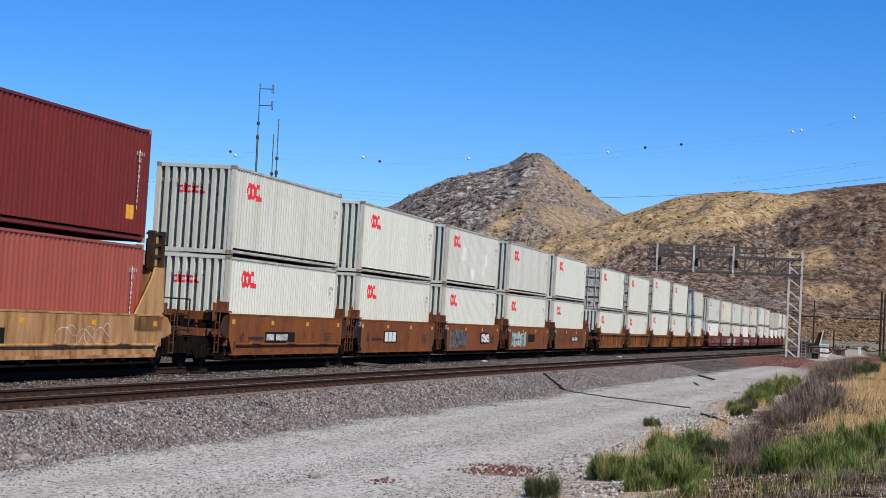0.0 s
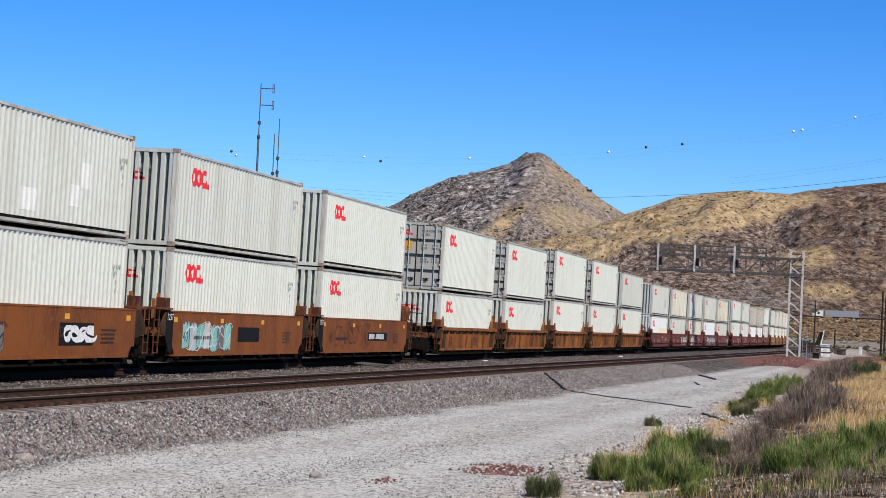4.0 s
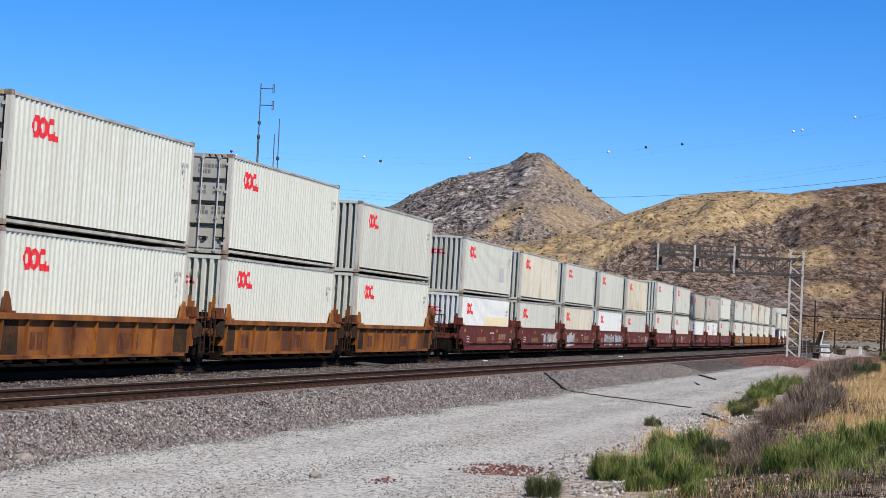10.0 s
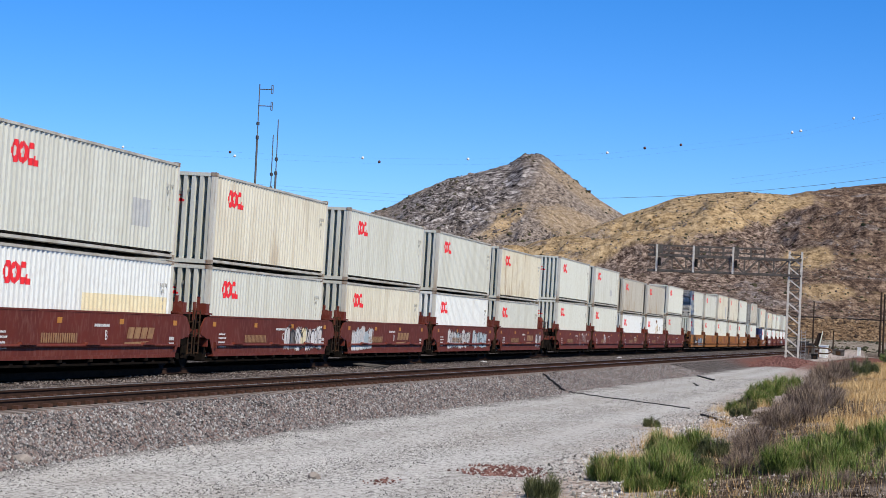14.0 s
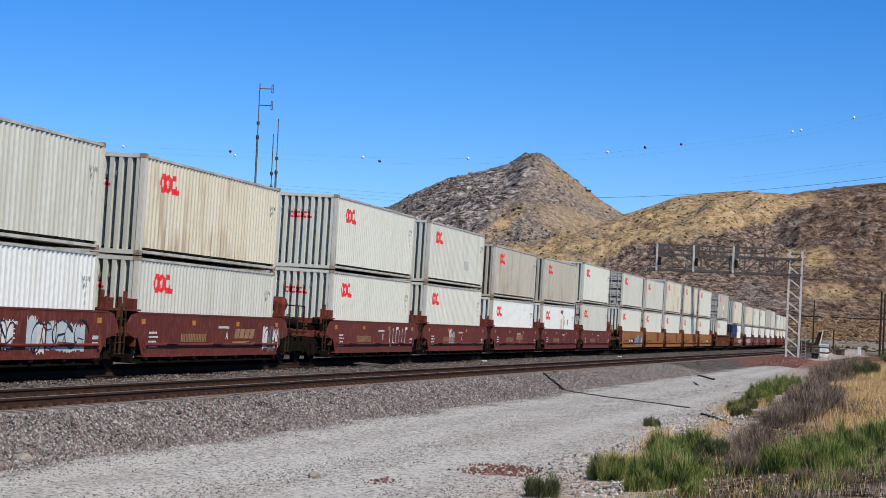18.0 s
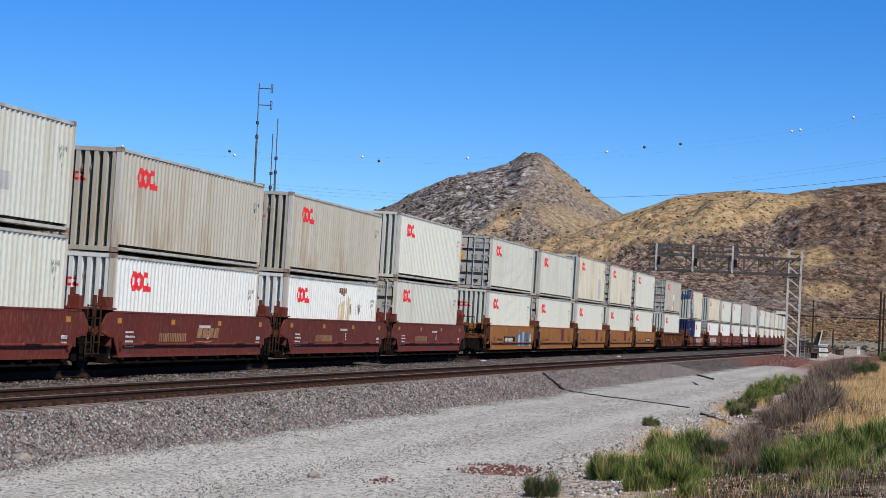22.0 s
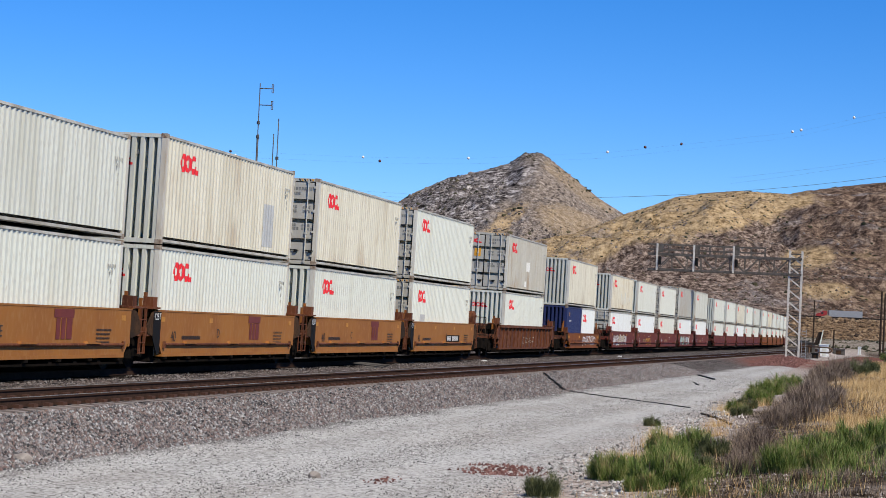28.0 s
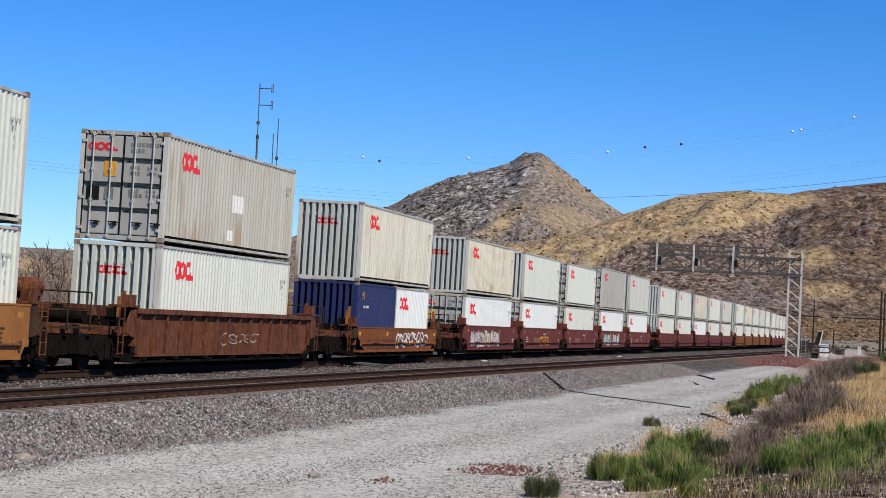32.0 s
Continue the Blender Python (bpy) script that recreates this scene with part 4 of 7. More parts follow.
    for i in range(9):
        x = w0 + 0.4 + i * (w1 - w0 - 0.8) / 8
        outline += [(x - 0.1, 0.24), (x - 0.1, 0.29), (x + 0.1, 0.29), (x + 0.1, 0.24)]
    outline += [(w1 - 0.2, 0.19)]
    slab(bm, outline, 1, -wide + 0.04, wide - 0.04)
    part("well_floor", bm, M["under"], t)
    for kind, reach, xe, s in ((near[0], near[1], w0, -1), (far[0], far[1], w1, 1)):
        ends = xe + s * (reach - abs(xe if s < 0 else xe - CL))
        # end sill and platform
        bm = B()
        box(bm, xe, xe + s * 0.10, -wide + 0.03, wide - 0.03, 0.62, top + 0.02)
        part("end_bulkhead", bm, mt, t)
        bm = B()
        slab(bm, [(xe, -wide + 0.02), (xe + s * 0.75, -wide + 0.02), (xe + s * 0.95, -0.55), (ends - s * 0.15, -0.40), (ends - s * 0.15, 0.40), (xe + s * 0.95, 0.55), (xe + s * 0.75, wide - 0.02), (xe, wide - 0.02)][::s], 2, 0.88, 1.10)
        part("end_platform", bm, mt if "maroon" in paint_key else M["well_brown"], t)
        for sgn in (-1, 1):
            bm = B()
            slab(bm, [(xe, top + 0.0), (xe + s * 0.42, top - 0.06), (xe + s * 0.75, 1.16), (xe + s * 0.75, 0.96), (xe + s * 0.2, 0.84), (xe, 0.84)], 1, min(sgn * wide, sgn * (wide - 0.04)), max(sgn * wide, sgn * (wide - 0.04)))
            part("end_gusset", bm, mt if paint_key in ("well_maroon", "well_brown", "well_sand") else M["grime"], t)
            bm = B()
            for k, (xo, h) in enumerate(((0.30, 2.0), (0.62, 1.85))):
                beam(bm, (xe + s * xo, sgn * (wide - 0.28), 1.10), (xe + s * xo, sgn * (wide - 0.28), h), 0.07, 0.10, (1, 0, 0))
            beam(bm, (xe + s * 0.30, sgn * (wide - 0.28), 1.55), (xe + s * 0.62, sgn * (wide - 0.28), 1.55), 0.04)
            part("guide_post", bm, M["well_rust"] if "maroon" not in paint_key else mt, t)
            bm = B()
            for z in (0.45, 0.72, 0.99, 1.30, 1.6):
                beam(bm, (xe + s * 0.78, sgn * (wide - 0.05), z), (xe + s * 1.12, sgn * (wide - 0.05), z), 0.022)
            for xo in (0.78, 1.12):
                beam(bm, (xe + s * xo, sgn * (wide - 0.05), 0.42), (xe + s * xo, sgn * (wide - 0.05), 1.62), 0.03, 0.022)
            part("ladder", bm, M["grime"] if paint_key in ("well_maroon", "well_rust") else M["well_brown"], t)
        bm = B()
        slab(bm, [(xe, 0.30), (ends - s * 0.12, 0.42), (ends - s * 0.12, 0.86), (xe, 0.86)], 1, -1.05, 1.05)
        # added dark block: fills the bright gap, stands for shade around the trucks
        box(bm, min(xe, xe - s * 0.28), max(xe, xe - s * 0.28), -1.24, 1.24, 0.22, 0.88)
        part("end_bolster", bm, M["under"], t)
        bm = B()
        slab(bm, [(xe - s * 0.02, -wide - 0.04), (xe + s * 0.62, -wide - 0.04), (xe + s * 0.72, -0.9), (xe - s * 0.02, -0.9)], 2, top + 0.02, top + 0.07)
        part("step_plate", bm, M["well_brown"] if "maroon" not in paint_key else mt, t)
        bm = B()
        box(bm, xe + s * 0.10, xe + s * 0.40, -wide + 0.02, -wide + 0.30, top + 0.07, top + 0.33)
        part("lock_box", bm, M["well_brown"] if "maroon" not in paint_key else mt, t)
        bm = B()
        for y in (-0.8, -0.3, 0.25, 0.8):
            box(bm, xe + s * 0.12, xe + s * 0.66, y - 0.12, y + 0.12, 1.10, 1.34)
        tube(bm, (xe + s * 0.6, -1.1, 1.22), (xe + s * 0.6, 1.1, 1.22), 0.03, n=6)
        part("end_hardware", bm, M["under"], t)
        bm = B()
        for k, (y, z) in enumerate(((-1.2, 0.98), (-1.05, 0.60), (-0.6, 1.30), (0.4, 1.42), (0.9, 1.28))):
            sweep(bm, [Vector((xe + s * (0.2 + 0.12 * i), y + 0.06 * math.sin(i * 1.3 + k), z - 0.09 * math.sin(0.5 * i))) for i in range(8)], 0.028, 6)
        for y, z in ((-1.22, 1.16), (-0.95, 1.38), (0.5, 1.40)):
            box(bm, xe + s * 0.42, xe + s * 0.70, y - 0.09, y + 0.10, z - 0.05, z + 0.17)
        tagged(part("end_piping", bm, M["under"], t), kind="stuff")
        bm = B()
        slab(bm, [(xe + s * 0.12, 1.10), (xe + s * 0.55, 1.10), (xe + s * 0.42, 1.62), (xe + s * 0.24, 1.70), (xe + s * 0.12, 1.45)], 1, -1.14, -1.08)
        part("guide_bracket", bm, M["well_rust"] if "maroon" not in paint_key else mt, t)
        if paint_key == "well_rust":
            bm = B()
            slab(bm, [(xe - s * 0.40, top), (xe - s * 0.92, top), (xe - s * 0.78, top + 0.30), (xe - s * 0.66, top + 0.46), (xe - s * 0.54, top + 0.46)], 1, -wide + 0.10, -wide + 0.15)
            box(bm, min(xe - s * 0.40, xe - s * 0.92), max(xe - s * 0.40, xe - s * 0.92), -wide + 0.02, -wide + 0.16, top, top + 0.05)
            part("load_guide", bm, mt, t, "triangular rusty load guide")
        if kind == "coupler":
            bm = B()
            box(bm, ends - s * 0.75, ends - s * 0.05, -0.14, 0.14, 0.72, 0.98)
            box(bm, ends - s * 0.25, ends + s * 0.06, -0.22, 0.20, 0.66, 1.02)
            part("coupler", bm, M["under"], t)
            tx = ends - s * 1.95
            truck(t, tx)
            bm = B()
            for y in (-1.15, 1.15):
                tube(bm, (ends - s * 0.5, y, 0.98), (ends - s * 0.5, y, 1.9), 0.022, n=6)
            tube(bm, (ends - s * 0.5, -1.15, 1.9), (ends - s * 0.5, 1.15, 1.9), 0.022, n=6)
            tube(bm, (ends - s * 0.5, -1.15, 1.45), (ends - s * 0.5, 1.15, 1.45), 0.022, n=6)
            box(bm, ends - s * 0.62, ends - s * 0.38, -1.25, 1.25, 1.02, 1.07)
            part("end_railing", bm, M["grime"], t)
            bm = B()
            if s > 0 and paint_key not in ("well_brown", "well_sand") and style != "taper":
                tube(bm, (xe + s * 0.85, -1.22, 1.92), (xe + s * 0.85, -0.30, 1.92), 0.24, n=18)
                tube(bm, (xe + s * 0.85, -1.28, 1.92), (xe + s * 0.85, -1.22, 1.92), 0.18, 0.24, n=18)
                tube(bm, (xe + s * 0.85, -1.34, 1.92), (xe + s * 0.85, -1.28, 1.92), 0.06, n=10)
                for yy in (-1.05, -0.45):
                    box(bm, xe + s * 0.62, xe + s * 1.08, yy - 0.05, yy + 0.05, 1.10, 1.68)
            else:
                tube(bm, (ends - s * 1.1, -0.75, 1.32), (ends - s * 1.1, 0.15, 1.32), 0.18, n=14)
            part("air_tank", bm, (mt if "maroon" in paint_key else M["well_brown"]) if s > 0 else M["under"], t)
            bm = B()
            n = 16
            cx = ends - s * 0.7
            for i in range(n):
                a, b2 = 2 * math.pi * i / n, 2 * math.pi * (i + 1) / n
                tube(bm, (cx, 0.55 + 0.28 * math.cos(a), 1.75 + 0.28 * math.sin(a)), (cx, 0.55 + 0.28 * math.cos(b2), 1.75 + 0.28 * math.sin(b2)), 0.018, n=5)
            for a in (0, 2.09, 4.18):
                tube(bm, (cx, 0.55, 1.75), (cx, 0.55 + 0.28 * math.cos(a), 1.75 + 0.28 * math.sin(a)), 0.014, n=5)
            part("brake_wheel", bm, M["under"], t)
        elif s < 0:
            truck(t, -reach)
    if not ribs and paint_key in ("well_orange", "well_tan") and near[0] == J:
        bm = B()
        slab(bm, [(w0 - 0.36, top - 0.05), (w0 + 0.20, top - 0.05), (w0 + 0.20, low + 0.05), (w0 + 0.02, low), (w0 - 0.36, low + 0.42)], 1, -wide - 0.008, -wide + 0.01)
        pl = part("end_plate", bm, M["black_plate"], t, "black painted end plate")
        part("stencil", text_mesh("125T", 0.24, M["mark_white"]), None, pl, at=pose(w0 - 0.32, -wide - 0.012, top - 0.30, 90, 0, 0))
    # yellow reflectors
    for i in range(4):
        x = w0 + 0.25 + i * (w1 - w0 - 0.9) / 3
        if ribs:
            break
        zr = top - 0.30
        bm = B()
        box(bm, x, x + 0.28, -wide - 0.005, -wide + 0.01, zr, zr + 0.13)
        part("reflector", bm, M["mark_faded" if paint_key in ("well_tan", "well_maroon") else "mark_yellow"], t)
    return t


def bars(t, name, material, x, z, words, h, y, gap=0.06, label=""):
    """Unreadable lettering as plain upright bars. words: list of widths."""
    bm = B()
    for w in words:
        n = max(1, int(w / (h * 0.62)))
        for i in range(n):
            bm.faces.new([bm.verts.new(p) for p in ((x, y, z), (x + h * 0.42, y, z), (x + h * 0.42, y, z + h), (x, y, z + h))])
            x += h * 0.62
        x += gap
    return part(name, bm, M[material], t, label)


def scrawl(t, material, x0, x1, z0, z1, y, seed, n=9, w=0.05, label="spray-painted graffiti strokes"):
    """One looping spray stroke as a flat ribbon, no letters."""
    rng = random.Random(seed)
    bm = B()
    pts = []
    for k in range(n):
        cx = x0 + (x1 - x0) * (k + 0.5) / n
        rx, a0 = (x1 - x0) / n * rng.uniform(0.45, 0.75), rng.uniform(-0.6, 0.6)
        top, low = z1 - (z1 - z0) * rng.uniform(0, 0.25), z0 + (z1 - z0) * rng.uniform(0, 0.25)
        for i in range(12):
            a = a0 + 6.283 * i / 12 * (1 if k % 2 else -1)
            pts.append(Vector((cx + rx * math.cos(a) + (x1 - x0) / n * i / 24, (top + low) / 2 + (top - low) / 2 * math.sin(a))))
    prev = None
    for i, p in enumerate(pts):
        d = (pts[min(i + 1, len(pts) - 1)] - pts[max(i - 1, 0)]).normalized()
        q = Vector((-d.y, d.x)) * w / 2 * (0.8 + 0.4 * math.sin(i * 0.9))
        v = [bm.verts.new((p.x + sg * q.x, y - 0.00005 * i, min(max(p.y + sg * q.y, z0), z1))) for sg in (-1, 1)]
        if prev:
            bm.faces.new((prev[0], v[0], v[1], prev[1]))
        prev = v
    return part("graffiti", bm, M[material], t, label)


# ---------------------------------------------------------------- the train
PROTO = box_proto()
J, C = "joint", "coupler"
SPEED = 12.838
TONE = {"w": "white", "g": "grey_white", "f": "fresh", "c": "cream", "b": "beige", "y": "grey", "d": "dirty"}
SAY = {"w": "white", "g": "greyish white", "f": "fresh bright white", "c": "yellowed cream", "b": "dirty beige", "y": "grey", "d": "grimy rust-streaked grey"}
SETS = {
    "A": ("well_orange", 0, "weathered orange"), "B": ("well_rust", 9, "rusty orange, ribbed"), "C": ("well_maroon", 0, "maroon"),
    "E": ("well_tan", 0, "tan orange"),
}
# near end of each load at the start, set, upper box, lower box: h high or s standard, d doors or f front wall ahead, tone
TRAIN = [
    (57.05, "A", "sfg hfw", 0), (72.50, "A", "sfw hfw", 1), (87.75, "A", "sfg hfw", 1), (103.25, "A", "sfg hfw", 1), (118.45, "A", "sfw hfw", 2),
    (138.05, "B", "hdw sfw", 0), (153.70, "B", "hdw sfw", 1), (169.35, "B", "hdw hfw", 1), (184.95, "B", "hdw hfw", 1), (200.40, "B", "sfg hfw", 2),
    (219.75, "C", "sfg sff", 0), (235.05, "C", "sfb sfg", 1), (250.35, "C", "sfg sfb", 1), (265.60, "C", "sfg sff", 1), (280.60, "C", "sfc sfg", 2),
    (299.85, "C", "sfw hfw", 0), (315.05, "C", "sfg hfw", 1), (330.30, "C", "sfd sff", 1), (345.70, "C", "sfd sff", 1), (361.00, "C", "sfw hdg", 2),
    (380.80, "E", "sdg hfw", 0), (395.60, "E", "sfg hdw", 1), (410.45, "E", "hfb hfw", 1), (425.70, "E", "hdb hfw", 1), (440.65, "E", "hdw hdw", 2),
    (461.95, "G", "hdd hfw", 3), (483.20, "N", "hfb 2fx", 3),
    (503.20, "C", "sfc sdf", 0), (518.60, "C", "sfw sdf", 1), (534.10, "C", "sdw sdw", 1), (549.60, "C", "hdy sdf", 1), (565.00, "C", "hfg sdf", 2),
    (585.50, "C", "sfw sfw", 0), (600.90, "C", "sfw sfw", 1), (616.30, "C", "sfb sff", 1), (631.70, "C", "sfw sfw", 1), (647.10, "C", "sfg sfw", 2),
    (666.60, "A", "sfw sfw", 0), (682.00, "A", "sfc sfw", 1), (697.40, "A", "sfw sfw", 1), (712.80, "A", "sfg sfw", 1), (728.20, "A", "sfw sfw", 2),
    (747.70, "C", "sfw sfw", 0), (763.10, "C", "sfb sfw", 1), (778.50, "C", "sfw sff", 1), (793.90, "C", "sfg sfw", 1), (809.30, "C", "sfw sfw", 2),
]
MOVERS = []        # thing, near end at the start, half distance between its supports, offset of its origin along the line


def well_for(key, pos):
    if key == "G":
        return well_unit("rusty brown ribbed single well car carrying two containers", "well_brown", 15, (C, 5.0), (C, 4.85), -2.0, CL + 2.2, top=1.58)
    if key == "N":
        return well_unit("faded orange single well car with tapered sides and graffiti", "well_orange", 0, (C, 4.85), (C, 3.2), -0.5, CL + 1.0, style="taper")
    mt, ribs, say = SETS[key]
    near = (C, 3.65) if pos == 0 else (J, 1.55)
    far = (C, 3.65) if pos == 2 else (J, 1.55)
    return well_unit(say + " articulated well car unit of a container train", mt, ribs, near, far, top={"A": 1.56, "E": 1.56, "B": 1.36, "C": 1.49}[key])


PROTO_WELL = {}
CARS, LOADS = [], []      # in train order; each load from the bottom up
BASE = {'A': 0.345, 'E': 0.355, 'G': 0.395}
BASE_Z = 0.315
for s0, key, load, pos in TRAIN:
    if (key, pos) not in PROTO_WELL:
        PROTO_WELL[(key, pos)] = well_for(key, pos)
        car = PROTO_WELL[(key, pos)]
    else:
        car = copy_thing(PROTO_WELL[(key, pos)], Matrix())
    MOVERS.append((car, s0, (CL + 3.1) / 2, 0.0, Matrix()))
    CARS.append(car)
    LOADS.append([])
    up, low = load.split()
    z = BASE.get(key, BASE_Z)
    for spec, where in ((low, "down in well"), (up, "stacked above")):
        if spec[0] == "2":
            for x0, tone, say in ((0.03, "navy", "dark navy"), (6.11, "fresh", "bright white")):
                o = dress(copy_thing(PROTO[(STD, 20, False)], Matrix()), tone, tone, say + " twenty-foot container in a well of the train")
                MOVERS.append((o, s0, CL / 2, x0, Matrix.Translation((x0, 0, z))))
                LOADS[-1].append(o)
            z += STD + 0.012
            continue
        H = HIGH if spec[0] == "h" else STD
        tone = TONE[spec[2]]
        door = spec[1] == "d"
        ends = "door_grey" if door else {"f": "fresh", "w": "white", "d": "dirty"}.get(spec[2], "grey_white")
        o = dress(copy_thing(PROTO[(H, 40, door)], Matrix()), tone, ends,
                  SAY[spec[2]] + " container, red emblem, " + ("grey doors " if door else "fluted end ") + where)
        MOVERS.append((o, s0, CL / 2, 0.0, Matrix.Translation((0, 0, z))))
        LOADS[-1].append(o)
        z += H + 0.03
# the red pair at the head, on a longer sand-coloured car
lead = well_unit("sand-coloured single well car with raised ends, graffiti scrawls", "well_sand", 0, (C, 3.6), (C, 3.62), -0.4, CL + 1.15, top=1.44)
MOVERS.append((lead, 37.62, CL / 2, 0.0, Matrix()))
for tone, say, z, H in (("red_faded", "faded pink-red container in a sand-coloured well", BASE_Z, HIGH), ("red_dark", "dark red container on top of a faded one", BASE_Z + HIGH + 0.045, HIGH)):
    o = dress(copy_thing(PROTO[(HIGH, 40, False)], Matrix()), tone, tone, say)
    for c in list(o.children):
        if c.name.startswith(("brand_mark",)):
            bpy.data.objects.remove(c)
    for x in (CL - 0.80,):
        bars(o, "vertical_lettering", "mark_white", x, H * 0.28, [0.1], 0.10, -CW / 2 - 0.005)
        bm = B()
        for k in range(11):
            zz = H * 0.34 + k * 0.125
            bm.faces.new([bm.verts.new(p) for p in ((x, -CW / 2 - 0.005, zz), (x + 0.06, -CW / 2 - 0.005, zz), (x + 0.06, -CW / 2 - 0.005, zz + 0.085), (x, -CW / 2 - 0.005, zz + 0.085))])
        tagged(part("code_lettering", bm, M["mark_white"], o, "small white upright lettering"), kind="stuff")
    if tone == "red_dark":
        decal(o, "warning_label", "mark_yellow", CL - 1.4, CL - 0.85, 0.55, 0.90, "yellow warning sticker")
    MOVERS.append((o, 37.62, CL / 2, 0.0, Matrix.Translation((0, 0, z))))
# tall sloping end of the lead car with its ladder
for sgn in (-1, 1):
    bm = B()
    y = sgn * 1.42
    slab(bm, [(CL - 0.9, 1.40), (CL + 0.2, 2.35), (CL + 0.42, 2.66), (CL + 1.10, 2.66), (CL + 1.22, 1.5), (CL + 1.15, 1.0), (CL - 0.9, 1.0)], 1, min(y, y - sgn * 0.05), max(y, y - sgn * 0.05))
    part("tall_end_gusset", bm, M["well_sand"], lead)
bm = B()
box(bm, CL + 0.35, CL + 0.60, -1.30, 1.30, 1.2, 2.7)
part("end_bulkhead", bm, M["well_sand"], lead)
bm = B()
for x in (CL + 0.36, CL + 1.08):
    box(bm, x - 0.10, x + 0.10, -1.36, -1.20, 2.62, 3.60)
for z in (2.66, 2.95, 3.24, 3.53):
    box(bm, CL + 0.36, CL + 1.08, -1.34, -1.12, z - 0.035, z + 0.035)
part("ladder", bm, M["grime"], lead, "black-brown ladder head")
bm = B()
box(bm, CL + 0.60, CL + 0.82, -1.30, -1.15, 2.62, 3.56)
part("ladder_panel", bm, M["well_sand"], lead, "sand-coloured upright panel")
bm = B()
tube(bm, (CL + 0.9, -1.1, 2.3), (CL + 0.9, -1.1, 3.4), 0.16, n=10)
part("brake_cylinder", bm, M["under"], lead)
for p in PROTO.values():
    for c in list(p.children_recursive):
        bpy.data.objects.remove(c)
    bpy.data.objects.remove(p)


# ---------------------------------------------------------------- markings and graffiti
SIDE_Y = -1.42 - 0.008


def plate(car, x0, x1, z0, z1, n=9, h=0.19):
    bm = B()
    box(bm, x0, x1, SIDE_Y, SIDE_Y + 0.01, z0, z1)
    p = part("number_plate", bm, M["black_plate"], car, "black plate with white characters")
    bars(p, "character_row", "mark_white", x0 + 0.15, (z0 + z1) / 2 - h / 2, [0.9, 1.3], h, SIDE_Y - 0.004, 0.2)


def panel(car, name, mk, x0, x1, z0, z1, label, ragged=0.0, seed=0, y=SIDE_Y):
    """A sprayed or painted field with an uneven edge."""
    rng = random.Random(seed)
    bm = B()
    n = 14
    up = [(x0 + (x1 - x0) * i / n, z1 - ragged * rng.random()) for i in range(n + 1)]
    dn = [(x0 + (x1 - x0) * i / n, z0 + ragged * 0.6 * rng.random()) for i in range(n + 1)]
    a = [[bm.verts.new((p[0], y, p[1])) for p in row] for row in (dn, up)]
    for i in range(n):
        bm.faces.new((a[0][i], a[0][i + 1], a[1][i + 1], a[1][i]))
    return part(name, bm, M[mk], car, label)


def graffiti(car, x0, x1, fill, line, seed, z0=0.43, z1=1.38, n=7):
    rng = random.Random(seed + 7)
    k = max(2, int((x1 - x0) / 0.55))
    w = (x1 - x0) / k
    tones = (fill, fill, "spray_pale", "patch_cream", "spray_white", "spray_grey")
    for i in range(k):
        a, b = z0 + rng.uniform(0, 0.12), z1 - rng.uniform(0, 0.2)
        panel(car, "graffiti", fill if i % 2 == 0 else rng.choice(tones), x0 + i * w - 0.03, x0 + (i + 1) * w - rng.uniform(-0.02, 0.12), a, b, "spray-painted graffiti field", 0.14, seed + i, SIDE_Y - 0.0006 * i)
    scrawl(car, line, x0 + 0.1, x1 - 0.1, z0 + 0.05, z1 - 0.08, SIDE_Y - 0.012, seed + 1, n, 0.045)


def letter(car, word, x, z, size, mk, y=SIDE_Y - 0.003):
    part("letter", text_mesh(word, size, M[mk]), None, car, at=pose(x, y, z, 90, 0, 0))


def blocks(car, mk, x, z, h, widths, label, slant=0.0):
    """A brand mark as plain slanted blocks."""
    for w in widths:
        bm = B()
        bm.faces.new([bm.verts.new(p) for p in ((x, SIDE_Y - 0.003, z), (x + w, SIDE_Y - 0.003, z), (x + w + slant, SIDE_Y - 0.003, z + h), (x + slant, SIDE_Y - 0.003, z + h))])
        part("brand_mark", bm, M[mk], car, label)
        x += w + 0.07


def swoosh(car, x, z):
    blocks(car, "gold", x, z + 0.22, 0.28, (0.42, 0.42, 0.42, 0.42), "faded gold brand blocks", 0.12)
    bm = B()
    bm.faces.new([bm.verts.new(p) for p in ((x - 0.25, SIDE_Y - 0.003, z), (x + 0.5, SIDE_Y - 0.003, z + 0.03), (x + 1.7, SIDE_Y - 0.003, z + 0.15), (x - 0.1, SIDE_Y - 0.003, z + 0.13))])
    part("brand_mark", bm, M["gold"], car, "faded gold brand stripe")


def small_print(car, mk, *spots):
    for x, z, w, h in spots:
        bars(car, "small_print", mk, x, z, [w], h, SIDE_Y - 0.003)


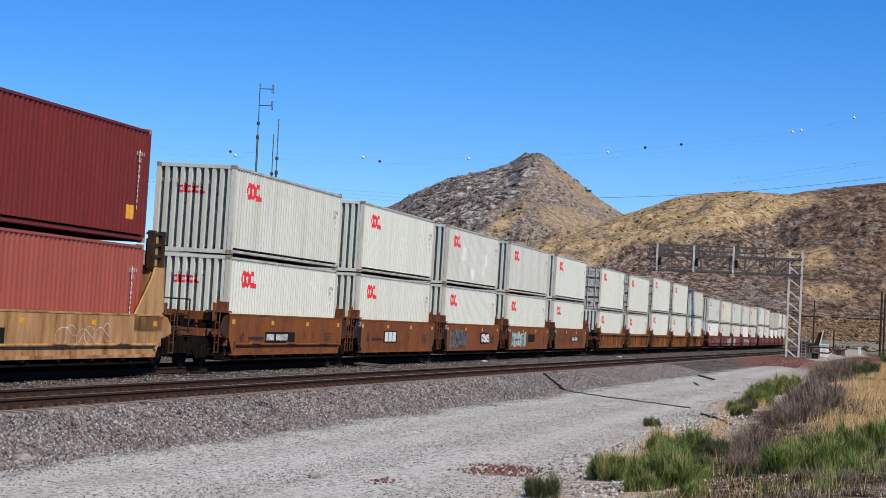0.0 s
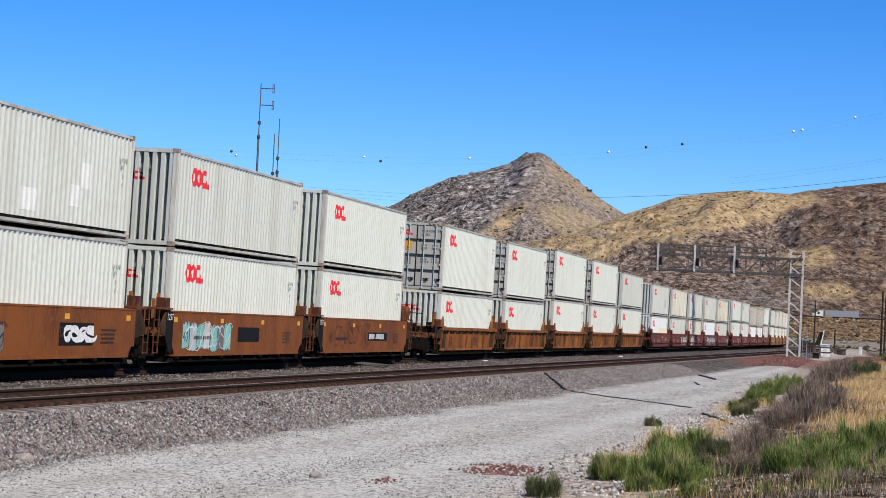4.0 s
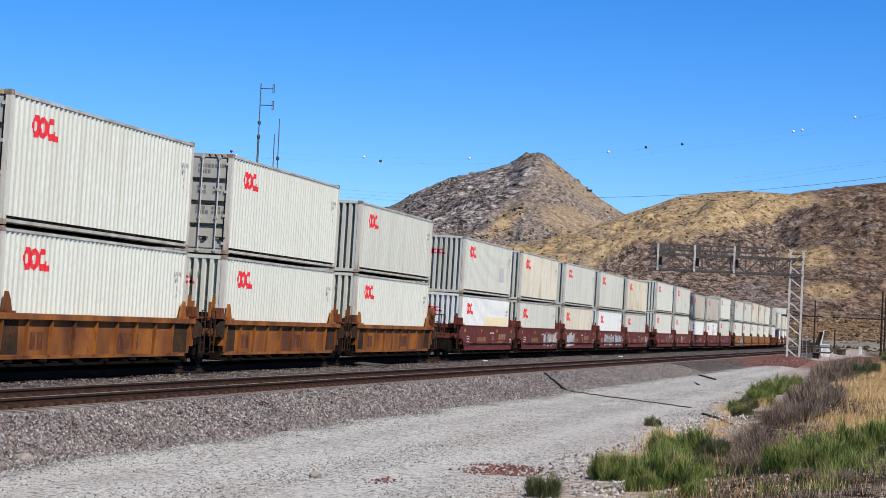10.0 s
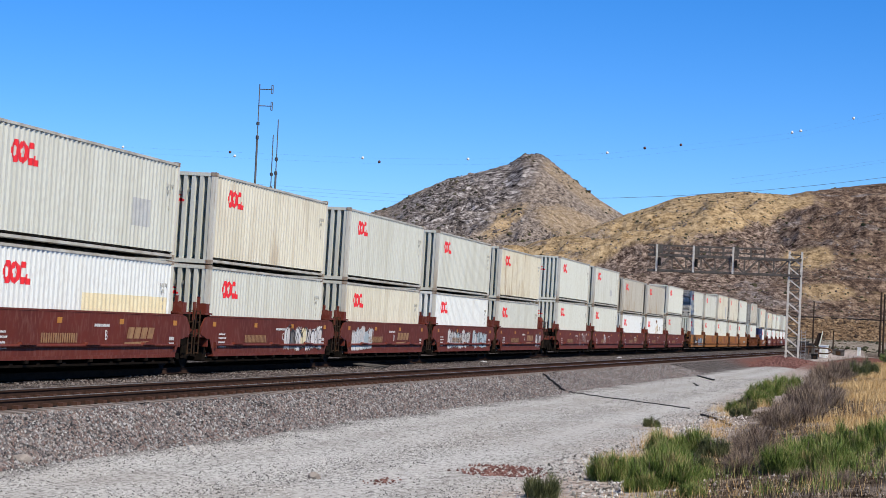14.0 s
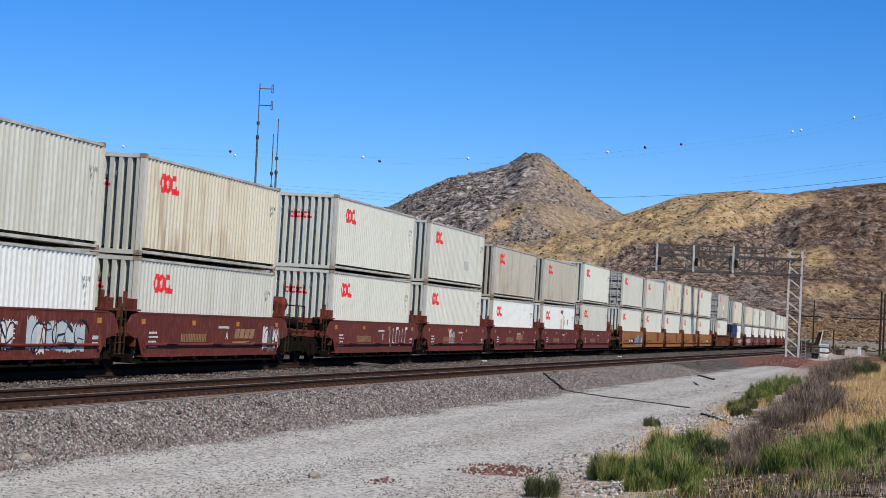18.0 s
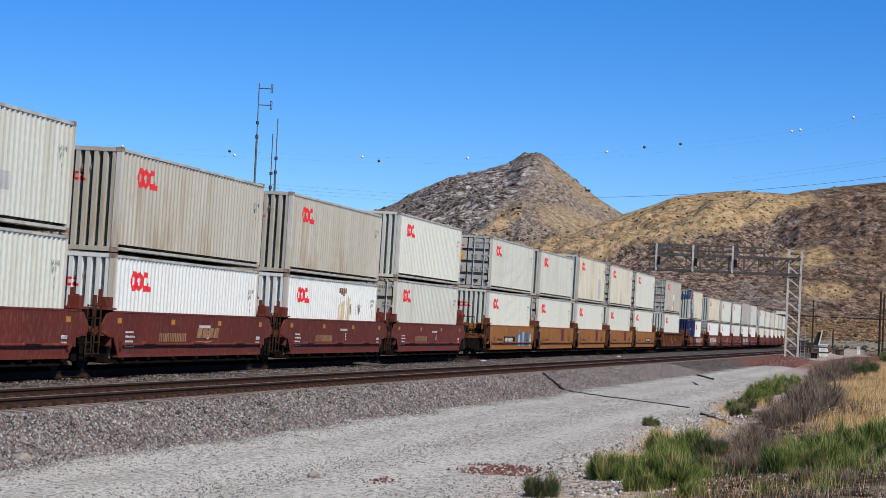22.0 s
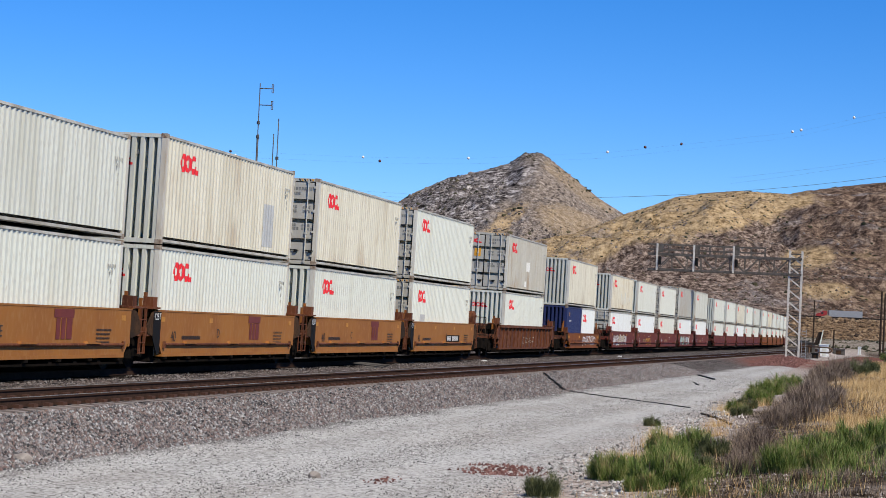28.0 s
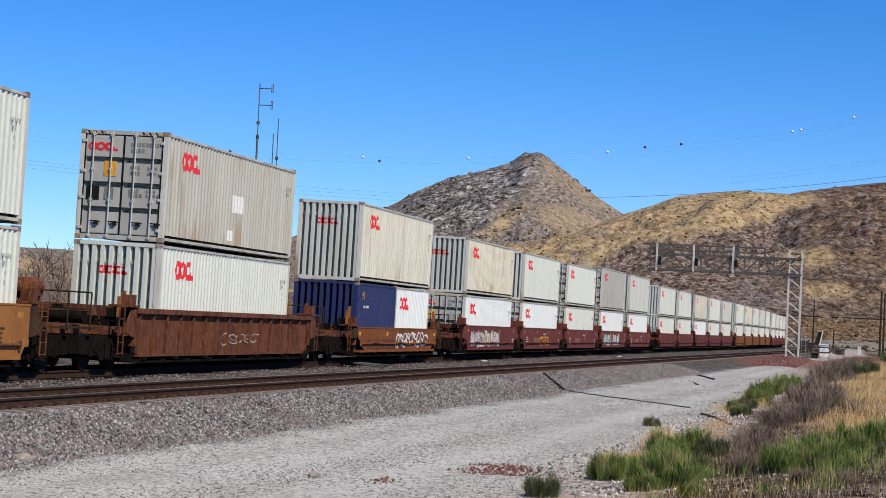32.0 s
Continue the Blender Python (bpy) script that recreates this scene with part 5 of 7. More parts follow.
TT = ("A", "E", "D", "C", "B")
BN = ("B", "C", "D", "E", "A")
for i, (s0, key, load, pos) in enumerate(TRAIN[:32]):
    car = CARS[i]
    if key == "C":
        k = (i - 10) % 5 if i < 20 else (i - 27) % 5
        letter(car, BN[k], 6.9, 0.74, 0.34, "mark_white")
        small_print(car, "mark_white", (0.5, 0.95, 0.6, 0.05), (0.5, 0.84, 0.7, 0.05), (0.5, 0.72, 0.6, 0.05), (0.5, 0.60, 0.7, 0.05), (6.2, 1.12, 1.0, 0.07), (11.6, 0.65, 0.4, 0.09), (11.6, 0.80, 0.4, 0.09))
        small_print(car, "gold", (3.0, 0.74, 2.2, 0.22))
    elif key in "AE":
        k = i % 5 if key == "A" else (i - 20) % 5
        letter(car, TT[k], 6.2 if k == 4 else 4.6 if key == "E" else 7.6, 0.78, 0.36, "ink")
        small_print(car, "ink", (1.6, 0.80, 1.6, 0.10), (10.2, 1.0, 1.0, 0.05), (10.2, 0.9, 0.9, 0.05), (10.2, 0.8, 0.9, 0.05), (10.2, 0.7, 0.9, 0.05))
        letter(car, "40", 0.7, 0.66, 0.42, "ink")
        if key == "E" and 0 < k < 4:
            blocks(car, "maroon_mark", 7.7, 0.80, 0.48, (0.24, 0.24, 0.34), "maroon brand blocks")
            blocks(car, "maroon_mark", 7.55, 1.29, 0.20, (1.2,), "maroon brand block")
    elif key == "B":
        y = -1.42 + 0.09 + 0.030
        for x, w in ((1.6, 0.3), (2.0, 0.3), (7.0, 0.4), (7.5, 0.4), (8.0, 0.45)):
            bm = B()
            bm.faces.new([bm.verts.new(p) for p in ((x, y - 0.035, 0.55), (x + w, y - 0.035, 0.55), (x + w, y - 0.035, 0.95), (x, y - 0.035, 0.95))])
            part("faded_stencil", bm, M["well_brown"], car, "faded dark stencil block")
plate(CARS[0], 3.3, 6.6, 0.72, 1.05)
blocks(CARS[1], "black_plate", 3.4, 0.72, 0.45, (2.2,), "black plate behind white brand blocks")
SIDE_Y -= 0.004
blocks(CARS[1], "mark_white", 3.55, 0.76, 0.36, (0.55, 0.55, 0.6), "white brand blocks")
SIDE_Y += 0.004
graffiti(CARS[2], 0.6, 4.6, "spray_grey", "spray_black", 101)
blocks(CARS[2], "black_plate", 7.6, 0.66, 0.52, (2.1,), "black field behind white spray letters")
scrawl(CARS[2], "mark_white", 7.75, 9.6, 0.72, 1.12, SIDE_Y - 0.008, 102, 4, 0.16)
graffiti(CARS[3], 0.7, 4.9, "spray_teal", "spray_white", 103)
blocks(CARS[3], "black_plate", 5.6, 0.74, 0.42, (2.1,), "black plate with white brand blocks")
plate(CARS[4], 6.2, 9.2, 0.78, 1.08)
scrawl(CARS[4], "ink", 1.3, 6.4, 0.55, 1.45, SIDE_Y - 0.003, 104, 8, 0.028)
swoosh(CARS[10], 8.4, 0.62)
graffiti(CARS[11], 7.2, 11.6, "spray_white", "spray_black", 105, n=9)
graffiti(CARS[12], 0.5, 3.6, "spray_white", "spray_pale", 106)
swoosh(CARS[12], 7.6, 0.62)
graffiti(CARS[13], 2.1, 7.0, "spray_white", "spray_black", 107, n=11)
graffiti(CARS[13], 7.7, 11.1, "spray_pale", "spray_black", 108, n=5)
swoosh(CARS[14], 7.7, 0.62)
graffiti(CARS[14], 10.6, 12.3, "spray_white", "well_maroon", 109, z0=0.40, n=4)
bm = B()
for k in range(6):                     # upright strokes with a foot or a cap, no letters
    x, zz = 8.1 + k * 0.52, 0.58 + 0.06 * (k % 3)
    for q in (((x, zz), (x + 0.06, zz), (x + 0.06, zz + 0.62), (x, zz + 0.62)), ((x + 0.06, zz), (x + 0.36, zz - 0.02), (x + 0.36, zz + 0.09), (x + 0.06, zz + 0.09)) if k % 3 != 2 else ((x + 0.06, zz + 0.5), (x + 0.40, zz + 0.53), (x + 0.40, zz + 0.62), (x + 0.06, zz + 0.62))):
        bm.faces.new([bm.verts.new((px, SIDE_Y - 0.003, pz)) for px, pz in q])
part("graffiti", bm, M["mark_white"], CARS[15], "white upright spray strokes")
graffiti(CARS[16], 4.2, 5.4, "spray_white", "well_maroon", 111, z0=0.55, n=3)
swoosh(CARS[17], 6.0, 0.62)
plate(CARS[20], 3.6, 6.7, 0.68, 1.0)
graffiti(CARS[20], 7.2, 11.8, "spray_blue", "spray_grey", 112, z0=0.42, n=6)
plate(CARS[24], 6.4, 9.2, 0.74, 1.02)
panel(CARS[26], "dirt_field", "ink", 1.0, 7.2, 0.46, 0.86, "dark sprayed field", 0.05, 7).data.materials[0] = M["well_brown"]
scrawl(CARS[26], "mark_white", 5.4, 11.0, 0.48, 1.15, SIDE_Y - 0.004, 113, 9, 0.10)
scrawl(CARS[25], "beige", 5.0, 8.6, 0.60, 1.05, -1.345, 114, 5, 0.022)
graffiti(CARS[27], 0.8, 8.0, "spray_white", "well_maroon", 115, n=12)
scrawl(CARS[28], "mark_yellow", 5.0, 8.0, 0.48, 1.1, SIDE_Y - 0.003, 116, 6, 0.08)
graffiti(CARS[30], 0.8, 4.6, "spray_teal", "spray_white", 117)
graffiti(CARS[30], 5.4, 8.8, "spray_white", "spray_pale", 118)
scrawl(lead, "spray_white", 6.2, 9.6, 0.6, 1.2, SIDE_Y - 0.003, 119, 6, 0.018)
blocks(lead, "black_plate", 1.6, 0.7, 0.35, (1.8,), "black plate with white characters")

up, lo = 1, 0
decal(LOADS[2][up], "paint_patch", "patch_white", 3.3, 4.2, 1.15, 1.75, "white touch-up patch")
decal(LOADS[2][up], "paint_patch", "patch_white", 8.8, 9.5, 1.05, 1.65, "white touch-up patch")
decal(LOADS[2][up], "paint_patch", "patch_white", 8.2, 8.9, 0.60, 1.10, "white touch-up patch")
decal(LOADS[2][up], "paint_patch", "patch_white", 5.4, 6.3, 0.35, 0.85, "white touch-up patch")
decal(LOADS[10][up], "paint_patch", "patch_grey", 8.9, 10.1, 0.75, 1.45, "grey touch-up patch")
decal(LOADS[10][lo], "paint_patch", "patch_cream", 5.9, 11.9, 0.25, 1.60, "cream repainted field")
decal(LOADS[16][up], "paint_patch", "patch_grey", 7.6, 8.7, 0.75, 1.15, "grey touch-up patch")
decal(LOADS[22][up], "paint_patch", "patch_grey", 9.2, 10.2, 0.35, 1.65, "grey touch-up patch")
decal(LOADS[23][lo], "paint_patch", "patch_white", 6.0, 7.0, 0.75, 1.05, "white touch-up patch")
decal(LOADS[24][lo], "paint_patch", "patch_grey", 1.8, 2.8, 0.75, 1.5, "grey touch-up patch")
decal(LOADS[25][up], "paint_patch", "patch_white", 5.9, 7.0, 1.15, 1.65, "white touch-up patch")
decal(LOADS[25][up], "paint_patch", "patch_white", 5.5, 6.1, 0.32, 0.62, "white touch-up patch")
for k, (x0, x1, z0, z1) in enumerate(((5.2, 5.6, 0.6, 1.3), (6.0, 7.0, 0.5, 1.1), (7.5, 7.9, 0.6, 1.4), (8.6, 9.8, 0.7, 1.1), (10.2, 10.6, 0.8, 1.5))):
    decal(LOADS[27][up], "paint_patch", "beige" if k % 2 else "grey_white", x0, x1, z0, z1, "faded touch-up patch")
rr = random.Random(77)
for k in range(8):
    x = 6.6 + k * 0.21
    decal(LOADS[18][lo], "stain", "rust_stain", x, x + rr.uniform(0.10, 0.19), 1.15, 1.55 + rr.uniform(0.0, 0.5), "yellowish rust stain")
for k in range(4):
    decal(LOADS[18][lo], "rust_streak", "rust", 6.72 + k * 0.26, 6.83 + k * 0.26, 2.12 - 0.05 * (k % 3), 2.30, "short rust streak")
for k in range(9):
    x = 7.9 + k * 0.23
    decal(LOADS[18][lo], "rust_streak", "rust", x, x + 0.05, 1.38 + rr.uniform(0, 0.1), 1.58 + rr.uniform(0.0, 0.22), "thin rust streak")
navy, white20 = LOADS[26][0], LOADS[26][1]
letter(navy, "90", 0.6, STD - 0.72, 0.42, "mark_yellow", -CW / 2 - 0.006)
bars(navy, "small_print", "mark_white", 0.9, STD - 0.95, [0.3, 0.5], 0.10, -CW / 2 - 0.006)
bm = B()
logo_side(bm, 0.8, STD - 0.92, 6.058)
part("brand_mark", bm, M["logo"], white20, "red painted emblem")


# ---------------------------------------------------------------- signal bridge
def signal_bridge():
    t = thing("signal_bridge", "silver cantilever signal bridge with truss arm over the tracks", "signal bridge")
    X, base = 200.0, -0.75
    ztop, arm0, arm1 = 1.58 + 8.36, 1.58 + 6.05, 1.58 + 7.55
    ya, yb = 6.62, 5.45
    legs = [(X - 0.6, ya), (X + 0.6, ya), (X - 0.6, yb), (X + 0.6, yb)]
    for x, y in legs:
        bm = B()
        beam(bm, (x, y, base), (x, y, ztop), 0.17, 0.17, (1, 0, 0))
        part("mast_leg", bm, M["mast"], t)
    n = 9
    dz = (ztop - base - 0.5) / n
    for i in range(n):
        z = base + 0.35 + i * dz
        for x in (X - 0.6, X + 0.6):
            bm = B()
            beam(bm, (x, ya, z + dz * 0.8), (x, yb, z), 0.12, 0.06, (1, 0, 0))
            part("brace", bm, M["mast"], t)
            bm = B()
            beam(bm, (x, ya, z + dz * 0.85), (x, yb, z + dz * 0.85), 0.08, 0.08, (1, 0, 0))
            part("strut", bm, M["truss"], t)
            bm = B()
            beam(bm, (x + 0.05, ya, z), (x + 0.05, yb, z + dz * 0.8), 0.09, 0.06, (1, 0, 0))
            beam(bm, (x + 0.05, ya, z + dz * 0.4), (x + 0.05, yb, z + dz * 0.4), 0.05, 0.05, (1, 0, 0))
            part("cross_brace", bm, M["truss"], t)
        for y in (ya, yb):
            bm = B()
            beam(bm, (X - 0.6, y, z), (X + 0.6, y, z + dz * 0.85), 0.05, 0.05, (0, 1, 0))
            part("brace", bm, M["mast"], t)
    # arm
    ye = 20.2
    for x in (X - 0.75, X + 0.75):
        for z in (arm0, arm1):
            bm = B()
            beam(bm, (x, yb, z), (x, ye, z), 0.20, 0.20)
            part("arm_chord", bm, M["truss"], t)
        for i, y in enumerate((6.7, 8.1, 9.5, 10.9, 12.3, 13.7, 15.1, 16.5, 17.9, 19.4)):
            bm = B()
            beam(bm, (x, y, arm0), (x, y, arm1), 0.07, 0.07, (1, 0, 0))
            part("arm_post", bm, M["truss"], t)
        for i, y in enumerate((6.7, 8.1, 9.5, 10.9, 12.3, 13.7, 15.1, 16.5, 17.9)):
            bm = B()
            a, b = (arm0, arm1) if i % 2 else (arm1, arm0)
            beam(bm, (x, y, a), (x, y + 1.4, b), 0.08, 0.08, (1, 0, 0))
            part("arm_lattice", bm, M["truss"], t)
        for i, y in enumerate((7.3, 11.0, 15.0)):
            bm = B()
            beam(bm, (x, y, arm0 + 0.1), (x, y + 1.5, arm1 - 0.1), 0.10, 0.06, (1, 0, 0))
            part("arm_brace", bm, M["truss"], t)
    for y in (7.0, 8.5, 10, 11.5, 13, 14.5, 16, 17.5, 19):
        bm = B()
        beam(bm, (X - 0.75, y, arm0), (X + 0.75, y, arm0), 0.08)
        part("cross_bar", bm, M["truss"], t)
    bm = B()
    for y in np.arange(7.0, 19.4, 0.12):
        box(bm, X - 0.6, X + 0.6, y, y + 0.022, arm0 + 0.06, arm0 + 0.09)
    part("walkway_grating", bm, M["steel"], t)
    # railing over the arm
    for x in (X - 0.78, X + 0.78):
        for z in (arm1 + 0.45, arm1 + 0.95):
            bm = B()
            beam(bm, (x, 9.0, z), (x, 20.2, z), 0.09)
            part("handrail", bm, M["truss"], t)
        for y in np.arange(9.0, 19.7, 1.32):
            bm = B()
            beam(bm, (x, y, arm1), (x, y, arm1 + 0.95), 0.085, 0.085, (1, 0, 0))
            part("rail_post", bm, M["truss"], t)
    # signal hangers
    for y in (11.95, 15.75, 19.3):
        bm = B()
        beam(bm, (X - 0.95, y, arm0 - 0.1), (X - 0.95, y, arm1 + 1.0), 0.17, 0.17, (1, 0, 0))
        part("signal_post", bm, M["mast"], t)
        bm = B()
        slab(bm, [(y - 0.42, arm0 + 0.45), (y - 0.14, arm0 + 0.45), (y - 0.14, arm0 + 1.15), (y - 0.2, arm0 + 1.25), (y - 0.36, arm0 + 1.25), (y - 0.42, arm0 + 1.15)], 0, X - 1.0, X - 0.92)
        for z in (0.58, 0.84, 1.1):
            tube(bm, (X - 1.2, y - 0.28, arm0 + z), (X - 1.0, y - 0.28, arm0 + z), 0.085, n=10)
        part("signal_head", bm, M["signal_black"], t)
        bm = B()
        box(bm, X - 0.9, X - 0.5, y - 0.55, y - 0.10, arm1 + 0.15, arm1 + 0.85)
        part("relay_box", bm, M["truss"], t)
    bm = B()
    for x, y in legs:
        box(bm, x - 0.3, x + 0.3, y - 0.3, y + 0.3, base - 0.4, base + 0.05)
    part("footing", bm, M["concrete"], t)
    # ladder
    bm = B()
    for y in (5.0, 5.4):
        beam(bm, (X + 0.2, y - 0.2, base), (X + 0.2, y - 0.2, base + 3.2), 0.04)
    for z in np.arange(base, base + 3.2, 0.3):
        beam(bm, (X + 0.2, 4.8, z), (X + 0.2, 5.2, z), 0.03)
    part("ladder", bm, M["steel"], t)


signal_bridge()




# ---------------------------------------------------------------- beside the line
def gz(x, y):
    return float(ground_height(np.array([float(x)]), np.array([float(y)]))[0])


def stones(name, label, n, size, place, seed, material):
    """Loose broken stones as one heap; place(rng) gives x, y."""
    rng = np.random.RandomState(seed)
    xy = np.array([place(rng) for _ in range(n)])
    z = ground_height(xy[:, 0], xy[:, 1])
    base = np.array([(1, 0, 0), (-1, 0, 0), (0, 1, 0), (0, -1, 0), (0, 0, 1), (0, 0, -0.6)], float)
    tri = np.array([(0, 2, 4), (2, 1, 4), (1, 3, 4), (3, 0, 4), (2, 0, 5), (1, 2, 5), (3, 1, 5), (0, 3, 5)])
    s = size * rng.uniform(0.5, 1.25, (n, 1, 1)) * rng.uniform(0.6, 1.3, (n, 6, 1))
    a = rng.uniform(0, 6.283, n)
    v = base[None] * s
    x = v[:, :, 0] * np.cos(a)[:, None] - v[:, :, 1] * np.sin(a)[:, None]
    y = v[:, :, 0] * np.sin(a)[:, None] + v[:, :, 1] * np.cos(a)[:, None]
    co = np.stack([x + xy[:, 0:1], y + xy[:, 1:2], v[:, :, 2] * 0.95 + z[:, None] + size * 0.2], -1).reshape(-1, 3)
    f = (tri[None] + 6 * np.arange(n)[:, None, None]).reshape(-1, 3)
    me = bpy.data.meshes.new(name)
    me.from_pydata(co.tolist(), [], f.tolist())
    me.materials.append(material)
    return tagged(new(name, me), label, "stones", kind="stuff")


def island_mat(name, stops, rough=0.9, patch=0.7, sway=0.5):
    """Colour that varies from piece to piece of one joined mesh."""
    m = bpy.data.materials.new(name)
    m.use_nodes = True
    n, ln = m.node_tree.nodes, m.node_tree.links.new
    b = n["Principled BSDF"]
    b.inputs["Roughness"].default_value = rough
    b.inputs["Specular IOR Level"].default_value = 0.2
    g, r = n.new("ShaderNodeNewGeometry"), n.new("ShaderNodeValToRGB")
    e = r.color_ramp.elements
    while len(e) < len(stops):
        e.new(0.5)
    for k, (p, c) in enumerate(stops):
        e[k].position, e[k].color = p, (*c, 1)
    nz = n.new("ShaderNodeTexNoise")
    nz.inputs["Scale"].default_value = patch
    ad = n.new("ShaderNodeMath")
    ad.operation = "MULTIPLY_ADD"
    ad.inputs[1].default_value, ad.inputs[2].default_value = 0.6, 0.25 - sway * 0.5
    mx = n.new("ShaderNodeMath")
    mx.operation = "MULTIPLY_ADD"
    mx.inputs[1].default_value = sway
    ln(g.outputs["Position"], nz.inputs["Vector"])
    ln(g.outputs["Random Per Island"], ad.inputs[0])
    ln(nz.outputs["Fac"], mx.inputs[0])
    ln(ad.outputs[0], mx.inputs[2])
    ln(mx.outputs[0], r.inputs["Fac"])
    ln(r.outputs["Color"], b.inputs["Base Color"])
    return m


M["stone"] = island_mat("ballast_stone", ((0.22, (0.020, 0.020, 0.022)), (0.36, (0.082, 0.079, 0.080)), (0.46, (0.18, 0.118, 0.10)), (0.54, (0.11, 0.11, 0.112)), (0.66, (0.235, 0.187, 0.167)), (0.76, (0.225, 0.225, 0.222)), (0.9, (0.48, 0.46, 0.435))), 0.9, 0.5, 0.14)
M["stone_grimy"] = island_mat("grimy_ballast_stone", ((0.22, (0.020, 0.018, 0.017)), (0.42, (0.065, 0.053, 0.048)), (0.58, (0.115, 0.088, 0.078)), (0.74, (0.16, 0.14, 0.13)), (0.9, (0.33, 0.30, 0.28))), 0.9, 0.5, 0.14)
M["pebble"] = island_mat("road_gravel", ((0.25, (0.05, 0.047, 0.044)), (0.45, (0.20, 0.192, 0.18)), (0.6, (0.36, 0.35, 0.33)), (0.85, (0.62, 0.61, 0.58))))
M["redstone"] = island_mat("red_cinders", ((0.2, (0.045, 0.018, 0.016)), (0.5, (0.125, 0.052, 0.043)), (0.85, (0.25, 0.14, 0.12))))
M["pale_stone"] = island_mat("pale_rubble", ((0.2, (0.16, 0.13, 0.11)), (0.5, (0.36, 0.32, 0.28)), (0.85, (0.58, 0.54, 0.50))))
M["green"] = island_mat("green_twigs", ((0.10, (0.014, 0.019, 0.006)), (0.30, (0.060, 0.098, 0.018)), (0.52, (0.142, 0.212, 0.043)), (0.75, (0.24, 0.275, 0.085)), (0.91, (0.40, 0.31, 0.15))), 0.7, 4.0, 1.3)
M["green2"] = island_mat("olive_twigs", ((0.15, (0.022, 0.028, 0.012)), (0.55, (0.085, 0.105, 0.042)), (0.9, (0.22, 0.215, 0.105))), 0.7, 4.5, 1.2)
M["dead"] = island_mat("grey_dead_twigs", ((0.2, (0.055, 0.037, 0.028)), (0.55, (0.185, 0.138, 0.105)), (0.9, (0.39, 0.305, 0.23))), 0.9, 3.0, 1.0)
M["litter"] = island_mat("brown_litter", ((0.2, (0.015, 0.010, 0.007)), (0.48, (0.060, 0.042, 0.028)), (0.68, (0.16, 0.118, 0.08)), (0.88, (0.40, 0.32, 0.24))), 0.9, 1.5, 0.8)
M["straw"] = island_mat("dry_straw", ((0.12, (0.20, 0.11, 0.04)), (0.32, (0.42, 0.25, 0.095)), (0.55, (0.56, 0.37, 0.16)), (0.85, (0.70, 0.53, 0.29))), 0.8, 1.4, 0.9)
M["rockdark"] = island_mat("hill_rock", ((0.25, (0.05, 0.042, 0.039)), (0.5, (0.14, 0.115, 0.103)), (0.9, (0.30, 0.265, 0.24))), 0.95)
M["bushdark"] = island_mat("chaparral", ((0.25, (0.022, 0.026, 0.014)), (0.6, (0.05, 0.05, 0.026)), (0.9, (0.10, 0.08, 0.045))), 0.95)
M["bark"] = mat("shrub_bark", (0.10, 0.075, 0.055), (0.15, 0.12, 0.09), 0.9, scale=8, bump=0.3)


def shoulder_spot(rng):
    x = 22 + 95 * rng.uniform() ** 1.7
    d = rng.uniform(1.42, 3.6)
    return x, near_dx(x) - d


def crib_spot(rng):
    x = 26 + 110 * rng.uniform() ** 1.5
    lo, hi = near_dx(x) + 0.9, float(line_y(np.array([x]))[0]) - 0.95
    return x, rng.uniform(lo, hi)


def road_spot(rng):
    while True:                       # wheels have swept two tracks cleaner
        x = 20 + 90 * rng.uniform() ** 1.6
        d = rng.uniform(3.2, near_dx(x) - 3.2)
        if rng.uniform() < 0.12 + 0.88 * (0.5 + 0.5 * math.sin(2.1 * d + 0.5 * math.sin(x * 0.13))) ** 1.5:
            return x, near_dx(x) - d


stones("ballast_stones", "broken grey and reddish ballast stones", 66000, 0.034, shoulder_spot, 4, M["stone"])
stones("ballast_stones", "broken grey ballast stones between the tracks", 30000, 0.028, crib_spot, 5, M["stone_grimy"])
stones("road_gravel", "loose pale gravel on the service road", 46000, 0.0145, road_spot, 6, M["pebble"])
stones("road_gravel", "coarser stones along the verge", 2400, 0.03, lambda r: (lambda x: (x, 3.4 + 1.2 * r.uniform() ** 2 + 0.4 * math.sin(x * 0.4)))(22 + 60 * r.uniform() ** 1.3), 7, M["pebble"])
stones("red_gravel", "reddish crushed stones on the verge", 300, 0.03, lambda r: (29.5 + 2.2 * r.uniform(), 5.15 + 0.3 * r.normal()), 8, M["redstone"])
stones("red_gravel", "small patch of reddish stones on the road", 70, 0.022, lambda r: (27.5 + 0.35 * r.normal(), 6.26 + 0.09 * r.normal()), 54, M["redstone"])
stones("pale_rubble", "pale broken rubble among the weeds", 260, 0.05, lambda r: (40 + 14 * r.uniform(), 2.6 + 1.5 * r.uniform()), 9, M["pale_stone"])
stones("red_cinders", "red cinder heap beside the signal mast", 5000, 0.07, lambda r: (150 + 60 * r.uniform(), 4.2 + 3.4 * r.uniform()), 10, M["redstone"])


